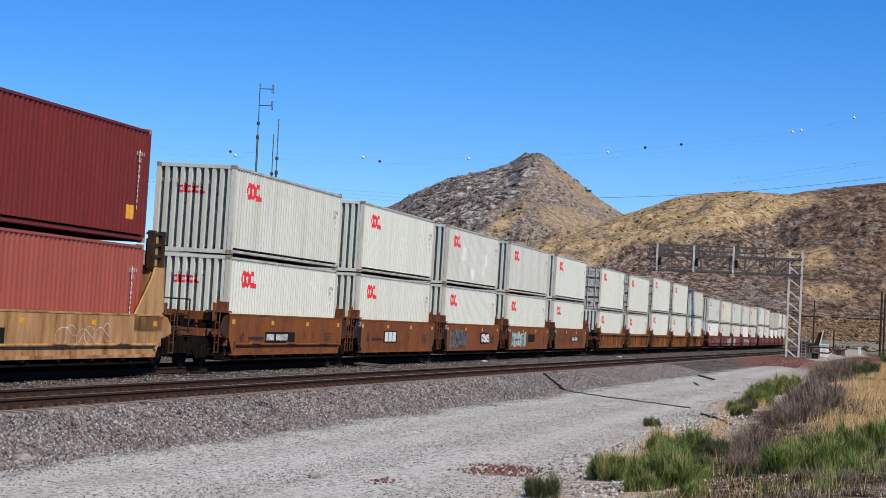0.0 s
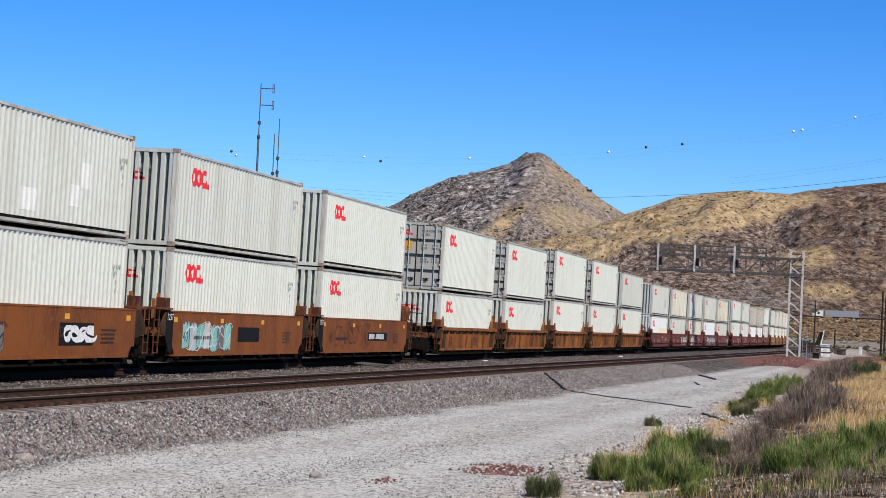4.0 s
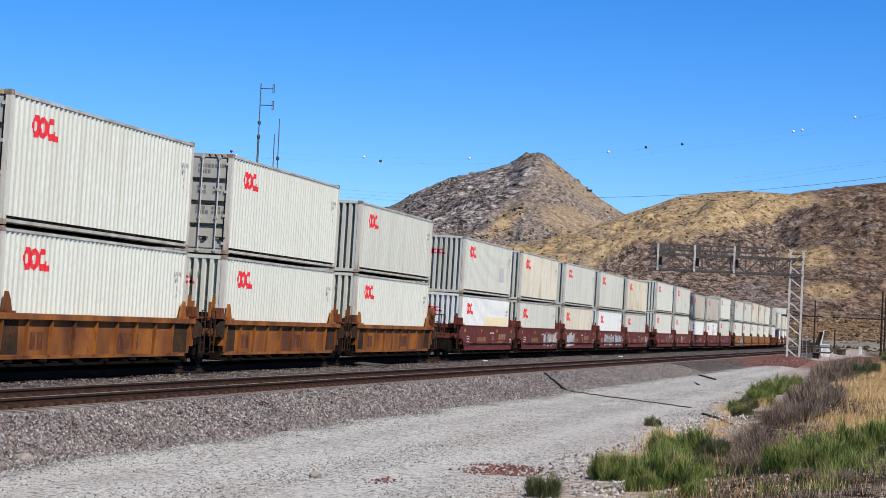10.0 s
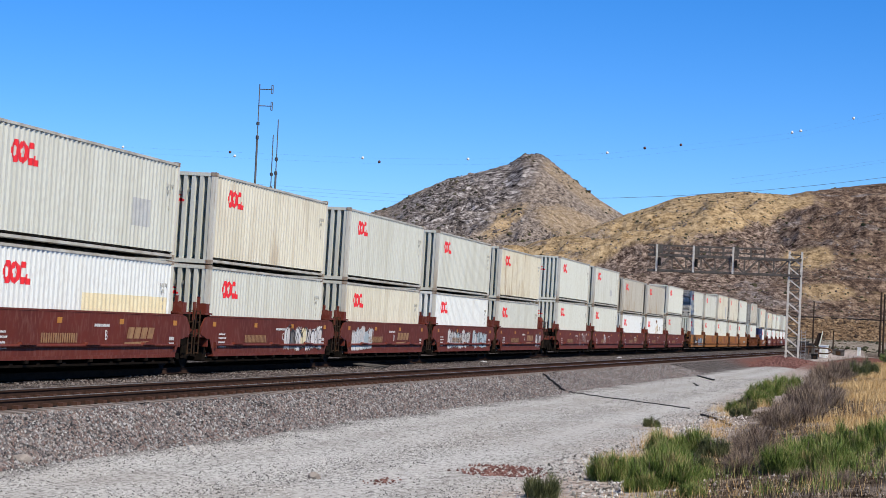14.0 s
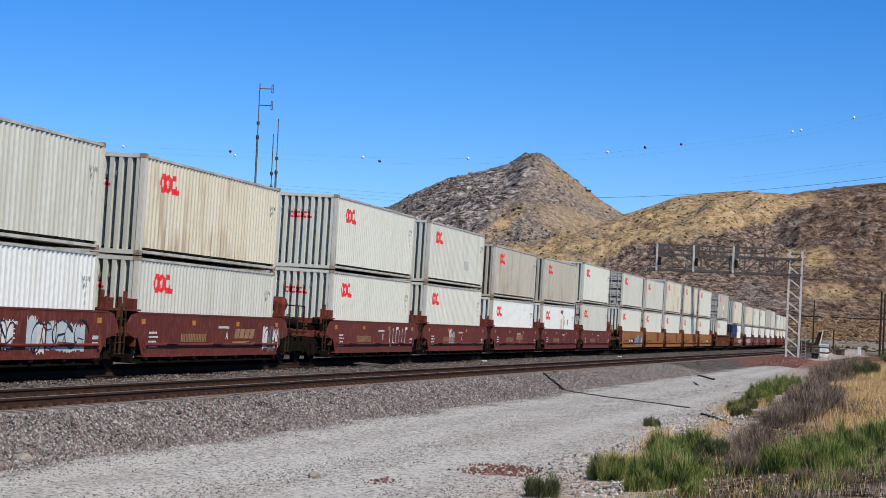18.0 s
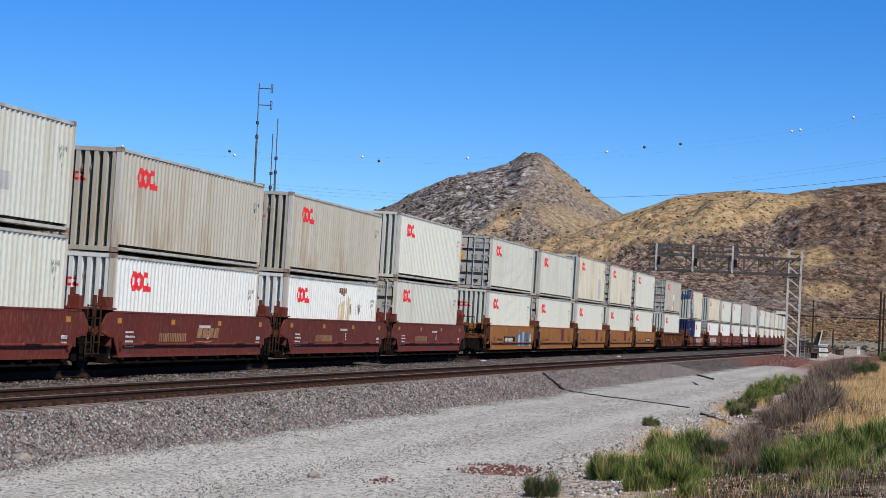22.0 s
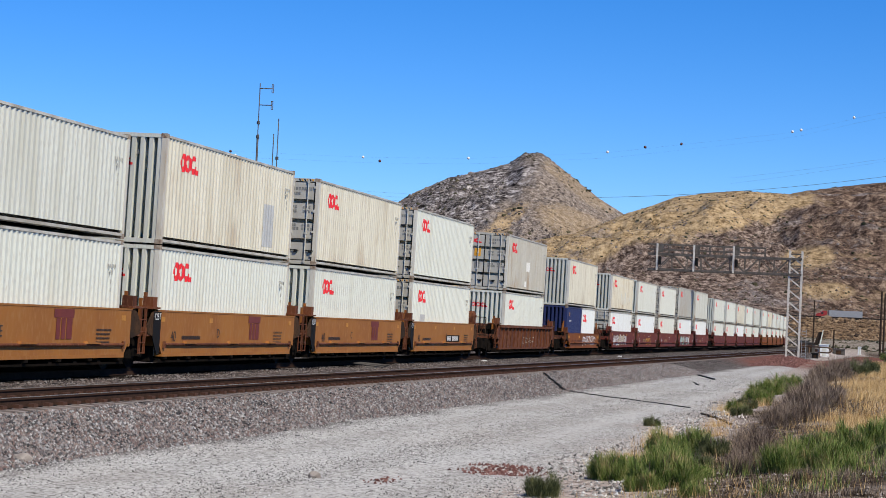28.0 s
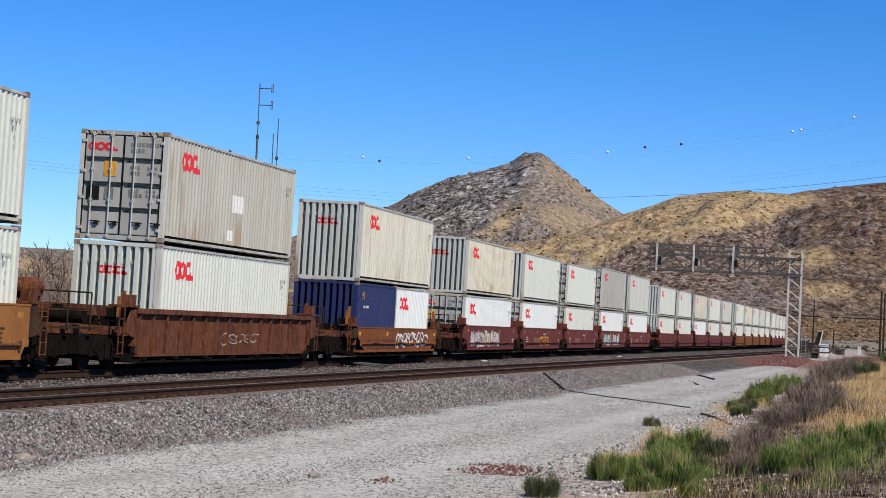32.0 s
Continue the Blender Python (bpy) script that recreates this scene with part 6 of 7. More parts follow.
def blades(n, rad, height, seed, width=0.012, lean=0.5, droop=0.0, tiers=1):
    """A shrub's thin twigs: sprays that fan out of a dozen or so uneven clumps, each twig a bent two-piece sliver."""
    rng = np.random.RandomState(seed)
    co, fa = [], []
    cl = []
    for i in range(13):
        a, r = rng.uniform(0, 6.283), 0.9 * rad * math.sqrt(rng.uniform())
        cl.append((r * math.cos(a), r * math.sin(a), rng.uniform(0.6, 1.2) * (1 - 0.6 * (r / rad) ** 2), rng.uniform(0.6, 1.2)))
    for i in range(n):
        cx, cy, ch, cw = cl[rng.randint(len(cl))]
        x, y = cx + rng.normal() * rad * 0.13 * cw, cy + rng.normal() * rad * 0.13 * cw
        h = height * ch * rng.uniform(0.5, 1.0)
        z0 = rng.uniform(0, 0.78) * h if tiers > 1 else 0.0
        ll = (h - z0) if tiers == 1 else min(h - z0, height * rng.uniform(0.12, 0.32)) + 0.02
        dx = (lean * (x - cx * 0.6) / (rad * 0.5) + rng.normal() * 0.4) * ll
        dy = (lean * (y - cy * 0.6) / (rad * 0.5) + rng.normal() * 0.4) * ll
        b = rng.uniform(0, 6.283)
        wx, wy = width * math.cos(b) * rng.uniform(0.6, 1.3), width * math.sin(b) * rng.uniform(0.6, 1.3)
        k = len(co)
        co += [(x - wx, y - wy, z0), (x + wx, y + wy, z0), (x + dx * 0.45 + wx * 0.8, y + dy * 0.45 + wy * 0.8, z0 + ll * 0.6), (x + dx * 0.45 - wx * 0.8, y + dy * 0.45 - wy * 0.8, z0 + ll * 0.6),
               (x + dx, y + dy, z0 + ll * (1 - droop))]
        fa += [(k, k + 1, k + 2, k + 3), (k + 3, k + 2, k + 4)]
    return co, fa


def bush(name, label, mat_key, n, rad, height, seed, width=0.012, lean=0.5, tiers=2):
    t = thing(name, label, "shrub")
    bm = B()
    rng = random.Random(seed)
    for i in range(9):
        a = rng.uniform(0, 6.28)
        r = rad * rng.uniform(0.2, 0.6)
        tube(bm, (0.05 * math.cos(a), 0.05 * math.sin(a), -0.08), (r * math.cos(a), r * math.sin(a), height * rng.uniform(0.4, 0.7)), 0.016, 0.006, n=5)
    part("stem", bm, M["bark"], t)
    co, fa = blades(n, rad, height, seed, width, lean, tiers=tiers)
    me = bpy.data.meshes.new("foliage")
    me.from_pydata(co, [], fa)
    me.materials.append(M[mat_key])
    tagged(part("foliage", me, None, t), kind="stuff")
    return t


BUSHES = {
    "g0": bush("green_shrub", "feathery bright green shrub beside the gravel road", "green", 6000, 0.48, 0.92, 1, width=0.0042, lean=0.35),
    "g1": bush("green_shrub", "feathery bright green shrub beside the gravel road", "green", 6000, 0.56, 0.82, 2, width=0.0042, lean=0.4),
    "o0": bush("olive_shrub", "olive green desert shrub with thin twigs", "green2", 4500, 0.48, 0.80, 3, width=0.0042, lean=0.4),
    "d0": bush("dead_shrub", "grey-brown leafless brush on a dry bank", "dead", 3200, 0.60, 0.85, 4, width=0.004, lean=0.7),
    "d1": bush("dead_shrub", "grey-brown leafless brush on a dry bank", "dead", 3200, 0.72, 0.75, 5, width=0.004, lean=0.8),
}
# kind, x, y, size
SHRUBS = (
    # first green mass
    ("g1", 29.9, 3.45, 0.62), ("g0", 30.5, 3.1, 0.72), ("g1", 31.0, 2.75, 0.68), ("g0", 35.8, 3.15, 0.72), ("g1", 36.6, 2.75, 0.75), ("o0", 36.0, 2.35, 0.66), ("g0", 33.6, 2.85, 0.66),
    ("g0", 27.7, 2.72, 0.55), ("g1", 28.2, 2.42, 0.78), ("g0", 28.8, 2.22, 0.62), ("o0", 32.4, 2.4, 0.5),
    ("o0", 47.5, 4.55, 0.55), ("o0", 26.5, 3.92, 0.55), ("g1", 26.0, 1.95, 0.36),
    # second green mass
    ("g1", 28.8, 0.98, 0.58), ("g0", 29.2, 0.68, 0.68), ("g1", 29.0, 0.28, 0.66), ("g0", 30.8, 0.90, 0.62), ("g1", 31.4, 0.42, 0.70), ("g0", 31.8, 0.0, 0.64), ("o0", 33.4, 0.62, 0.62),
    ("g1", 33.2, -0.35, 0.68), ("g0", 34.6, -0.75, 0.75), ("o0", 31.0, -0.55, 0.4), ("g0", 28.2, -0.05, 0.36),
    # along the road farther on
    ("g0", 60.0, 3.35, 0.6), ("o0", 63.5, 3.2, 0.7), ("g1", 67.0, 3.05, 0.9), ("g0", 72.0, 3.2, 0.95), ("g1", 77.0, 3.05, 1.0), ("g0", 82.0, 2.85, 1.0), ("g1", 87.0, 2.6, 1.0), ("o0", 54.0, 2.9, 0.6),
    # dead brush
    ("d0", 33.0, 1.65, 0.5), ("d1", 31.0, 1.5, 0.42), ("d0", 29.0, 1.55, 0.40), ("d1", 36.0, 1.5, 0.6), ("d0", 38.6, 1.8, 0.6), ("d1", 28.0, -0.6, 0.4), ("d0", 26.6, 0.6, 0.3), ("d1", 25.6, 0.1, 0.32),
    ("d0", 46.0, 1.55, 0.75), ("d1", 48.0, 1.15, 0.9), ("d0", 50.0, 1.5, 0.9), ("d1", 52.5, 0.9, 1.05), ("d0", 56.0, 1.3, 1.05), ("d1", 58.0, 0.8, 1.0), ("d0", 62.0, 1.2, 1.05), ("d1", 68.0, 0.9, 1.0), ("d0", 74.0, 1.3, 0.9),
    ("d1", 90.0, 1.2, 1.3), ("d0", 94.0, 1.0, 1.35), ("d1", 98.0, 1.3, 1.3), ("d0", 102.0, 0.6, 1.3), ("d1", 107.0, 0.0, 1.3), ("d0", 113.0, 0.6, 1.2), ("d1", 126.0, -0.2, 1.2), ("o0", 98.0, 0.2, 1.4), ("o0", 104.0, -0.4, 1.4),
    ("o0", 150.0, -2.4, 1.2), ("g0", 185.0, -2.6, 1.3), ("o0", 200.0, -2.9, 1.2), ("o0", 215.0, -3.6, 1.4), ("o0", 228.0, -3.0, 1.2), ("o0", 240.0, -3.6, 1.5),
)
first = set()
rs = random.Random(12)
for k, x, y, sz in SHRUBS:
    m = Matrix.Translation((x, y, gz(x, y) - 0.02)) @ Matrix.Rotation(rs.uniform(0, 6.28), 4, "Z")
    ob = BUSHES[k]
    if k in first:
        ob = copy_thing(ob, m)
    else:
        first.add(k)
        ob.matrix_basis = m
    tall = rs.uniform(0.95, 1.22) if x < 46 else rs.uniform(0.9, 1.15)
    ob.scale = (0.36, 0.36, 0.52) if x == 47.5 else (sz, sz, sz * tall)


def grass(name, label, n, seed, spot, height, mat_key, width=0.008):
    rng = np.random.RandomState(seed)
    co, fa = [], []
    pts = np.array([spot(rng) for _ in range(n)])
    zs = ground_height(pts[:, 0], pts[:, 1])
    for (x, y), z in zip(pts, zs):
        h = height * rng.uniform(0.4, 1.1)
        dx, dy = rng.normal() * 0.3 * h, rng.normal() * 0.3 * h
        b = rng.uniform(0, 3.14)
        wx, wy = width * math.cos(b), width * math.sin(b)
        k = len(co)
        co += [(x - wx, y - wy, z - 0.02), (x + wx, y + wy, z - 0.02), (x + dx, y + dy, z + h)]
        fa.append((k, k + 1, k + 2))
    me = bpy.data.meshes.new(name)
    me.from_pydata(co, [], fa)
    me.materials.append(M[mat_key])
    return tagged(new(name, me), label, "grass", kind="stuff")


def clumped(x0, x1, y0, y1, k, seed, sd=0.35, power=1.4):
    r0 = np.random.RandomState(seed)
    c = [(x0 + (x1 - x0) * r0.uniform() ** power, r0.uniform(y0, y1)) for _ in range(k)]

    def spot(rng):
        x, y = c[rng.randint(k)]
        g = sd * (0.6 + x / 60)
        return x + rng.normal() * g * 1.5, y + rng.normal() * g
    return spot


grass("dry_grass", "tall straw-coloured dry grass on the bank", 62000, 21, clumped(42, 150, -3.2, 0.5, 260, 31, 0.30), 0.27, "straw", 0.006)
grass("dry_grass", "short dry grass and litter under the shrubs", 2600, 22, clumped(24, 60, -0.9, 3.3, 40, 32), 0.2, "straw", 0.004)
grass("dead_twigs", "brown dead twigs and litter under the shrubs", 36000, 23, clumped(23, 72, -1.2, 2.6, 120, 33, 0.45, 1.8), 0.10, "litter", 0.006)
grass("dry_grass", "tufts of pale dry grass at the edge of the road", 2600, 24, clumped(33, 70, 2.7, 3.9, 14, 34, 0.12), 0.30, "straw", 0.004)
grass("dry_grass", "tuft of pale dry grass beside a green shrub", 700, 26, clumped(39, 41, 3.55, 3.9, 4, 36, 0.08), 0.42, "straw", 0.004)
grass("green_grass", "scattered yellow-green weeds among dry litter", 1500, 25, clumped(24, 32, -0.6, 2.4, 26, 35, 0.12), 0.30, "green", 0.004)
stones("pale_rubble", "pale stones scattered among brown litter", 380, 0.03, lambda r: (23.5 + 8 * r.uniform(), -0.8 + 4.0 * r.uniform()), 27, M["pale_stone"])


# ---------------------------------------------------------------- hillside scatter
def lumps(name, label, category, n, seed, spot, size, material, flat=0.8):
    rng = np.random.RandomState(seed)
    xy = np.array([spot(rng) for _ in range(n)])
    z = ground_height(xy[:, 0], xy[:, 1])
    bm = B()
    bmesh.ops.create_icosphere(bm, subdivisions=1, radius=1.0)
    base = np.array([v.co[:] for v in bm.verts])
    tri = np.array([[v.index for v in f.verts] for f in bm.faces])
    bm.free()
    nb = len(base)
    s = size * np.exp(rng.normal(0, 0.45, (n, 1, 1))) * rng.uniform(0.55, 1.35, (n, nb, 1))
    v = base[None] * s * np.array([1, 1, flat])
    co = (v + np.stack([xy[:, 0], xy[:, 1], z], 1)[:, None, :]).reshape(-1, 3)
    f = (tri[None] + nb * np.arange(n)[:, None, None]).reshape(-1, 3)
    me = bpy.data.meshes.new(name)
    me.from_pydata(co.tolist(), [], f.tolist())
    me.materials.append(material)
    return tagged(new(name, me), label, category, kind="stuff")


def hill_spot(r0, r1, u0, u1):
    def spot(rng):
        while True:
            r = rng.uniform(r0, r1)
            u = rng.uniform(u0, u1) * r
            x, y = AX.x * r + SIDE.x * u, AX.y * r + SIDE.y * u
            if float(fbm(np.array([x]), np.array([y]), 70, 3, 51.0)[0]) > rng.normal() * 0.3:
                return x, y
    return spot


lumps("hill_shrubs", "dark chaparral bushes dotted over the dry hills", "shrubs", 1700, 41, hill_spot(990, 1400, 0.02, 0.24), 0.5, M["bushdark"])
lumps("hill_rocks", "grey rocks scattered over the dry hills", "rocks", 3600, 42, hill_spot(990, 1400, 0.05, 0.24), 0.36, M["rockdark"])
lumps("mountain_rocks", "grey boulders and outcrops on the conical mountain", "rocks", 4500, 43, hill_spot(1950, 2520, -0.05, 0.06), 0.8, M["rockdark"], 0.7)
lumps("mountain_outcrops", "large grey outcrops on the craggy face of the mountain", "rocks", 900, 53, hill_spot(2050, 2500, -0.01, 0.04), 1.0, M["rockdark"], 0.9)
lumps("mountain_shrubs", "dark bushes on the conical mountain", "shrubs", 1500, 44, hill_spot(1850, 2520, -0.05, 0.12), 1.1, M["bushdark"])
lumps("verge_shrubs", "dusty bushes below the freeway bank", "shrubs", 500, 45, hill_spot(430, 872, 0.16, 0.24), 0.3, M["bushdark"])
M["bankbrush"] = island_mat("golden_brush", ((0.25, (0.04, 0.026, 0.017)), (0.55, (0.155, 0.10, 0.057)), (0.9, (0.32, 0.225, 0.135))), 0.95)
lumps("bank_brush", "golden brown brush on the cut bank below the freeway", "shrubs", 2600, 52, hill_spot(868, 938, 0.12, 0.24), 0.55, M["bankbrush"])
lumps("lineside_shrubs", "dusty green bushes behind the railway line", "shrubs", 260, 46, lambda r: (60 + 160 * r.uniform(), 42 + 26 * r.uniform()), 1.0, M["green2"])


grass("lineside_thicket", "grey leafless thicket behind the railway line", 48000, 47, clumped(50, 230, 36, 62, 70, 48, 1.6), 4.6, "dead", 0.012)
grass("lineside_thicket", "dusty green bushes behind the railway line", 5000, 49, clumped(60, 200, 34, 50, 22, 50, 0.7), 1.6, "green2", 0.03)


def bare_tree(x, y, h, seed, label="leafless grey tree behind the railway line"):
    t = thing("bare_tree", label, "tree")
    rng = random.Random(seed)
    z = gz(x, y)
    bm = B()

    def limb(p, d, length, r, depth):
        q = p + d * length
        tube(bm, p, q, r, r * 0.6, n=5)
        if depth == 0:
            return
        for _ in range(3):
            e = (d + Vector((rng.uniform(-0.7, 0.7), rng.uniform(-0.7, 0.7), rng.uniform(-0.15, 0.5)))).normalized()
            limb(q if rng.random() < 0.6 else p + d * length * 0.7, e, length * rng.uniform(0.55, 0.75), r * 0.55, depth - 1)
    limb(Vector((x, y, z - 0.1)), Vector((rng.uniform(-0.1, 0.1), rng.uniform(-0.1, 0.1), 1)).normalized(), h * 0.35, h * 0.02, 4)
    part("branching", bm, M["dead"], t)
    return t


for i, (x, y, h) in enumerate(((100, 43.5, 6.0), (106, 45, 5.0), (92, 42, 4.6), (114, 48, 6.5), (122, 46, 5.5), (84, 37, 4.2), (103, 41.5, 7.0), (97, 40.5, 6.5), (110, 44, 7.2), (118, 47, 7.5), (90, 39.5, 5.6), (95, 44, 6.8), (126, 51, 7.4), (132, 50, 7.0))):
    bare_tree(x, y, h, 60 + i)


# ---------------------------------------------------------------- masts, poles and wires
def radio_mast(x, y, top, arms, label):
    t = thing("radio_mast", label, "antenna")
    bm = B()
    z0 = gz(x, y)
    tube(bm, (x, y, z0), (x, y, top - 4.0), 0.085, n=8)
    part("lower_pole", bm, M["aerial"], t)
    bm = B()
    tube(bm, (x, y, top - 4.0), (x, y, top), 0.04, n=6)
    part("upper_pole", bm, M["aerial"], t)
    for z in arms:
        bm = B()
        tube(bm, (x, y, z), (x + 0.1, y - 1.0, z), 0.042, n=6)
        part("arm", bm, M["aerial"], t)
        bm = B()
        for a, b in (((-0.95, 0.32), (-0.95, -0.32)), ((-1.07, 0.32), (-1.07, -0.32)), ((-0.95, 0.32), (-1.07, 0.32)), ((-0.95, -0.32), (-1.07, -0.32))):
            tube(bm, (x + 0.1, y + a[0], z + a[1]), (x + 0.1, y + b[0], z + b[1]), 0.032, n=5)
        part("dipole", bm, M["aerial"], t)
    for z in (top - 3.1, top - 4.2):
        bm = B()
        tube(bm, (x, y, z - 0.12), (x, y, z + 0.12), 0.13, n=8)
        part("coupling", bm, M["wire"], t)
    return t


radio_mast(153.4, 46.35, 1.58 + 17.9, (1.58 + 17.5, 1.58 + 16.2), "tall grey radio mast with two side dipoles")
radio_mast(153.7, 44.80, 1.58 + 15.2, (), "thin grey radio mast behind the train")
radio_mast(153.7, 45.15, 1.58 + 14.0, (), "short grey radio mast behind the train")


def pole(x, y, h, label, arm=False, r=0.15):
    t = thing("utility_pole", label, "pole")
    z = gz(x, y)
    bm = B()
    tube(bm, (x, y, z - 0.3), (x, y, z + h), r, r * 0.75, n=10)
    part("shaft", bm, M["pole"], t)
    if arm:
        bm = B()
        beam(bm, (x, y - 0.9, z + h - 0.5), (x, y + 0.9, z + h - 0.5), 0.1, 0.12)
        part("crossarm", bm, M["pole"], t)
    return t


pole(286.0, -3.1, 8.9, "dark creosoted wooden pole beside the yard", r=0.17)
pole(286.6, -3.55, 8.7, "dark creosoted wooden pole beside the yard", r=0.15)
pole(335.0, 6.9, 8.0, "slim dark wooden pole near the freeway bank", r=0.14)
pole(330.0, 3.6, 3.4, "short dark post near the freeway bank", r=0.14)


def sky_point(u, h, r):
    """A place r metres ahead, u across and h above the eye."""
    return Vector((AX.x * r + SIDE.x * u, AX.y * r + SIDE.y * u, EYE.z + h))


def wire(name, label, pts, rad):
    bm = B()
    sweep(bm, pts, rad, 5)
    return tagged(new(name, mesh_of(name, bm, M["wire"])), label, "power line")


def high_line(u):
    return float(np.interp(u, (-140, -78, -52, -19, 6, 40, 58, 85, 100, 130), (39.5, 39.1, 39.1, 39.2, 40.1, 43.2, 46.0, 50.3, 54.5, 62)))


R1 = 500.0
wire("power_line", "thin high-voltage line with marker balls", [sky_point(u, high_line(u), R1) for u in range(-140, 131, 6)], 0.007)
wire("power_line", "thin high-voltage line with marker balls", [sky_point(u, high_line(u) - 0.9, R1 + 6) for u in range(-140, 131, 6)], 0.007)
M["ball_white"] = mat("white_ball", (0.8, 0.8, 0.78), rough=0.5, bump=0.0)
M["ball_red"] = mat("dark_red_ball", (0.10, 0.035, 0.03), rough=0.5, bump=0.0)
bm = B()
bmesh.ops.create_uvsphere(bm, u_segments=14, v_segments=8, radius=0.35)
BALL = mesh_of("marker_ball", bm, M["ball_white"], True)
for px, dz, white in ((-78, 0, True), (-51.8, 0, False), (-50.6, -0.9, True), (-19.4, 0, True), (-15.3, -0.9, False), (6.3, 0, True), (40.2, 0, True), (49.3, 0.2, False), (58.1, 0, False), (85.1, 0, True), (87.2, -0.1, True), (100, 0, True)):
    o = new("marker_ball", BALL)
    o.matrix_basis = Matrix.Translation(sky_point(px - 1.15, high_line(px) + dz, R1))
    o.material_slots[0].link = "OBJECT"
    o.material_slots[0].material = M["ball_white" if white else "ball_red"]
    tagged(o, ("white" if white else "dark red") + " aviation marker ball on a power line", "marker ball", "marker balls on the power line")
wire("power_line", "dark power line crossing in front of the hills", [sky_point(u, 16.1 + 0.245 * (u - 20) * 0.28 + 0.0016 * (u - 20) ** 2, 250) for u in range(18, 70, 3)], 0.022)
wire("power_line", "faint power line above the hills", [sky_point(u, 18.6 + 0.17 * (u - 35) + 0.0012 * (u - 35) ** 2, 252) for u in range(35, 70, 3)], 0.006)
wire("power_line", "faint power line above the hills", [sky_point(u, 19.3 + 0.15 * (u - 35) + 0.0012 * (u - 35) ** 2, 252) for u in range(35, 70, 3)], 0.006)
for k in range(3):
    wire("power_line", "faint power line behind the train", [sky_point(u, 14.4 + k * 0.45 - 0.008 * u + 0.0006 * u * u, 250) for u in range(-66, 21, 4)], 0.008)


# ---------------------------------------------------------------- the hose over the road, lineside bits
def hose(label, pts, rad):
    bm = B()
    pts = [Vector((x, y, gz(x, y) + rad * 0.9)) for x, y in pts]
    sweep(bm, pts, rad)
    return tagged(new("drain_hose", mesh_of("drain_hose", bm, M["signal_black"])), label, "hose")


def run(a, b, n, wig=0.05):
    return [(a[0] + (b[0] - a[0]) * i / n + wig * math.sin(i * 1.7), a[1] + (b[1] - a[1]) * i / n + wig * math.cos(i * 2.1)) for i in range(n + 1)]


hose("thick black rubber hose running down the ballast shoulder", run((76.0, 11.35), (70.8, 9.9), 10), 0.042)
hose("thin black hose lying across the gravel road", run((70.8, 9.9), (61.4, 4.8), 26), 0.017)
hose("black hose end among pale rubble", run((56.0, 4.0), (49.8, 2.9), 10), 0.03)
hose("short black hose on the ballast shoulder", run((108.0, 8.0), (100.0, 6.7), 10), 0.04)
hose("short black hose piece on the road", run((92.0, 7.0), (88.5, 6.6), 4), 0.025)


def rock(x, y, s, label, mk, seed):
    bm = B()
    bmesh.ops.create_icosphere(bm, subdivisions=2, radius=s)
    rng = random.Random(seed)
    o = Vector((rng.uniform(0, 9), rng.uniform(0, 9), 0))
    for v in bm.verts:
        v.co *= 1 + 0.45 * noise.noise(v.co * (1.3 / s) + o)
        v.co.z *= 0.7
    ob = tagged(new("rock", mesh_of("rock", bm, M[mk])), label, "rock")
    ob.location = (x, y, gz(x, y) + s * 0.3)


M["boulder"] = mat("brown_grey_boulder", (0.34, 0.30, 0.26), (0.22, 0.19, 0.165), 0.9, scale=9, fine=50, bump=0.4)
M["white_rock"] = mat("white_rock", (0.62, 0.60, 0.56), (0.45, 0.43, 0.40), 0.9, scale=9, fine=50, bump=0.4)
rock(31.5, 10.35, 0.07, "small white rock at the toe of the ballast", "white_rock", 1)
rock(26.7, 11.2, 0.12, "grey boulder at the toe of the ballast", "boulder", 2)
rock(27.3, 7.2, 0.09, "dark stone lying on the gravel road", "boulder", 3)
for i, (x, y) in enumerate(((94.4, 17.0), (134.5, 15.2), (131.1, 13.4), (160, 12.4), (172, 11.6))):
    bm = B()
    slab(bm, [(-0.15, 0), (0.15, 0), (0.13, 0.06), (0.07, 0.1), (-0.11, 0.1)], 0, -0.1, 0.1)
    ob = tagged(new("marker_block", mesh_of("marker_block", bm, M["ball_white"])), "small white painted block between the rails", "marker")
    ob.location = (x, y, -0.22)
# switch-like detector between the tracks
t = thing("track_detector", "grey steel detector box with cables between the tracks", "detector")
bm = B()
slab(bm, [(-0.7, 0), (0.7, 0), (0.6, 0.10), (0.2, 0.15), (-0.4, 0.12)], 1, -0.16, 0.16)
part("housing", bm, M["truss"], t)
for k in range(4):
    bm = B()
    tube(bm, (-0.8 + k * 0.5, -0.5, 0.08 + 0.04 * (k % 2)), (-0.6 + k * 0.5, 0.6, 0.16), 0.03, n=6)
    part("pipe", bm, M["truss"], t)
t.matrix_basis = pose(71.5, 16.9, -0.2, 0, 0, 5)


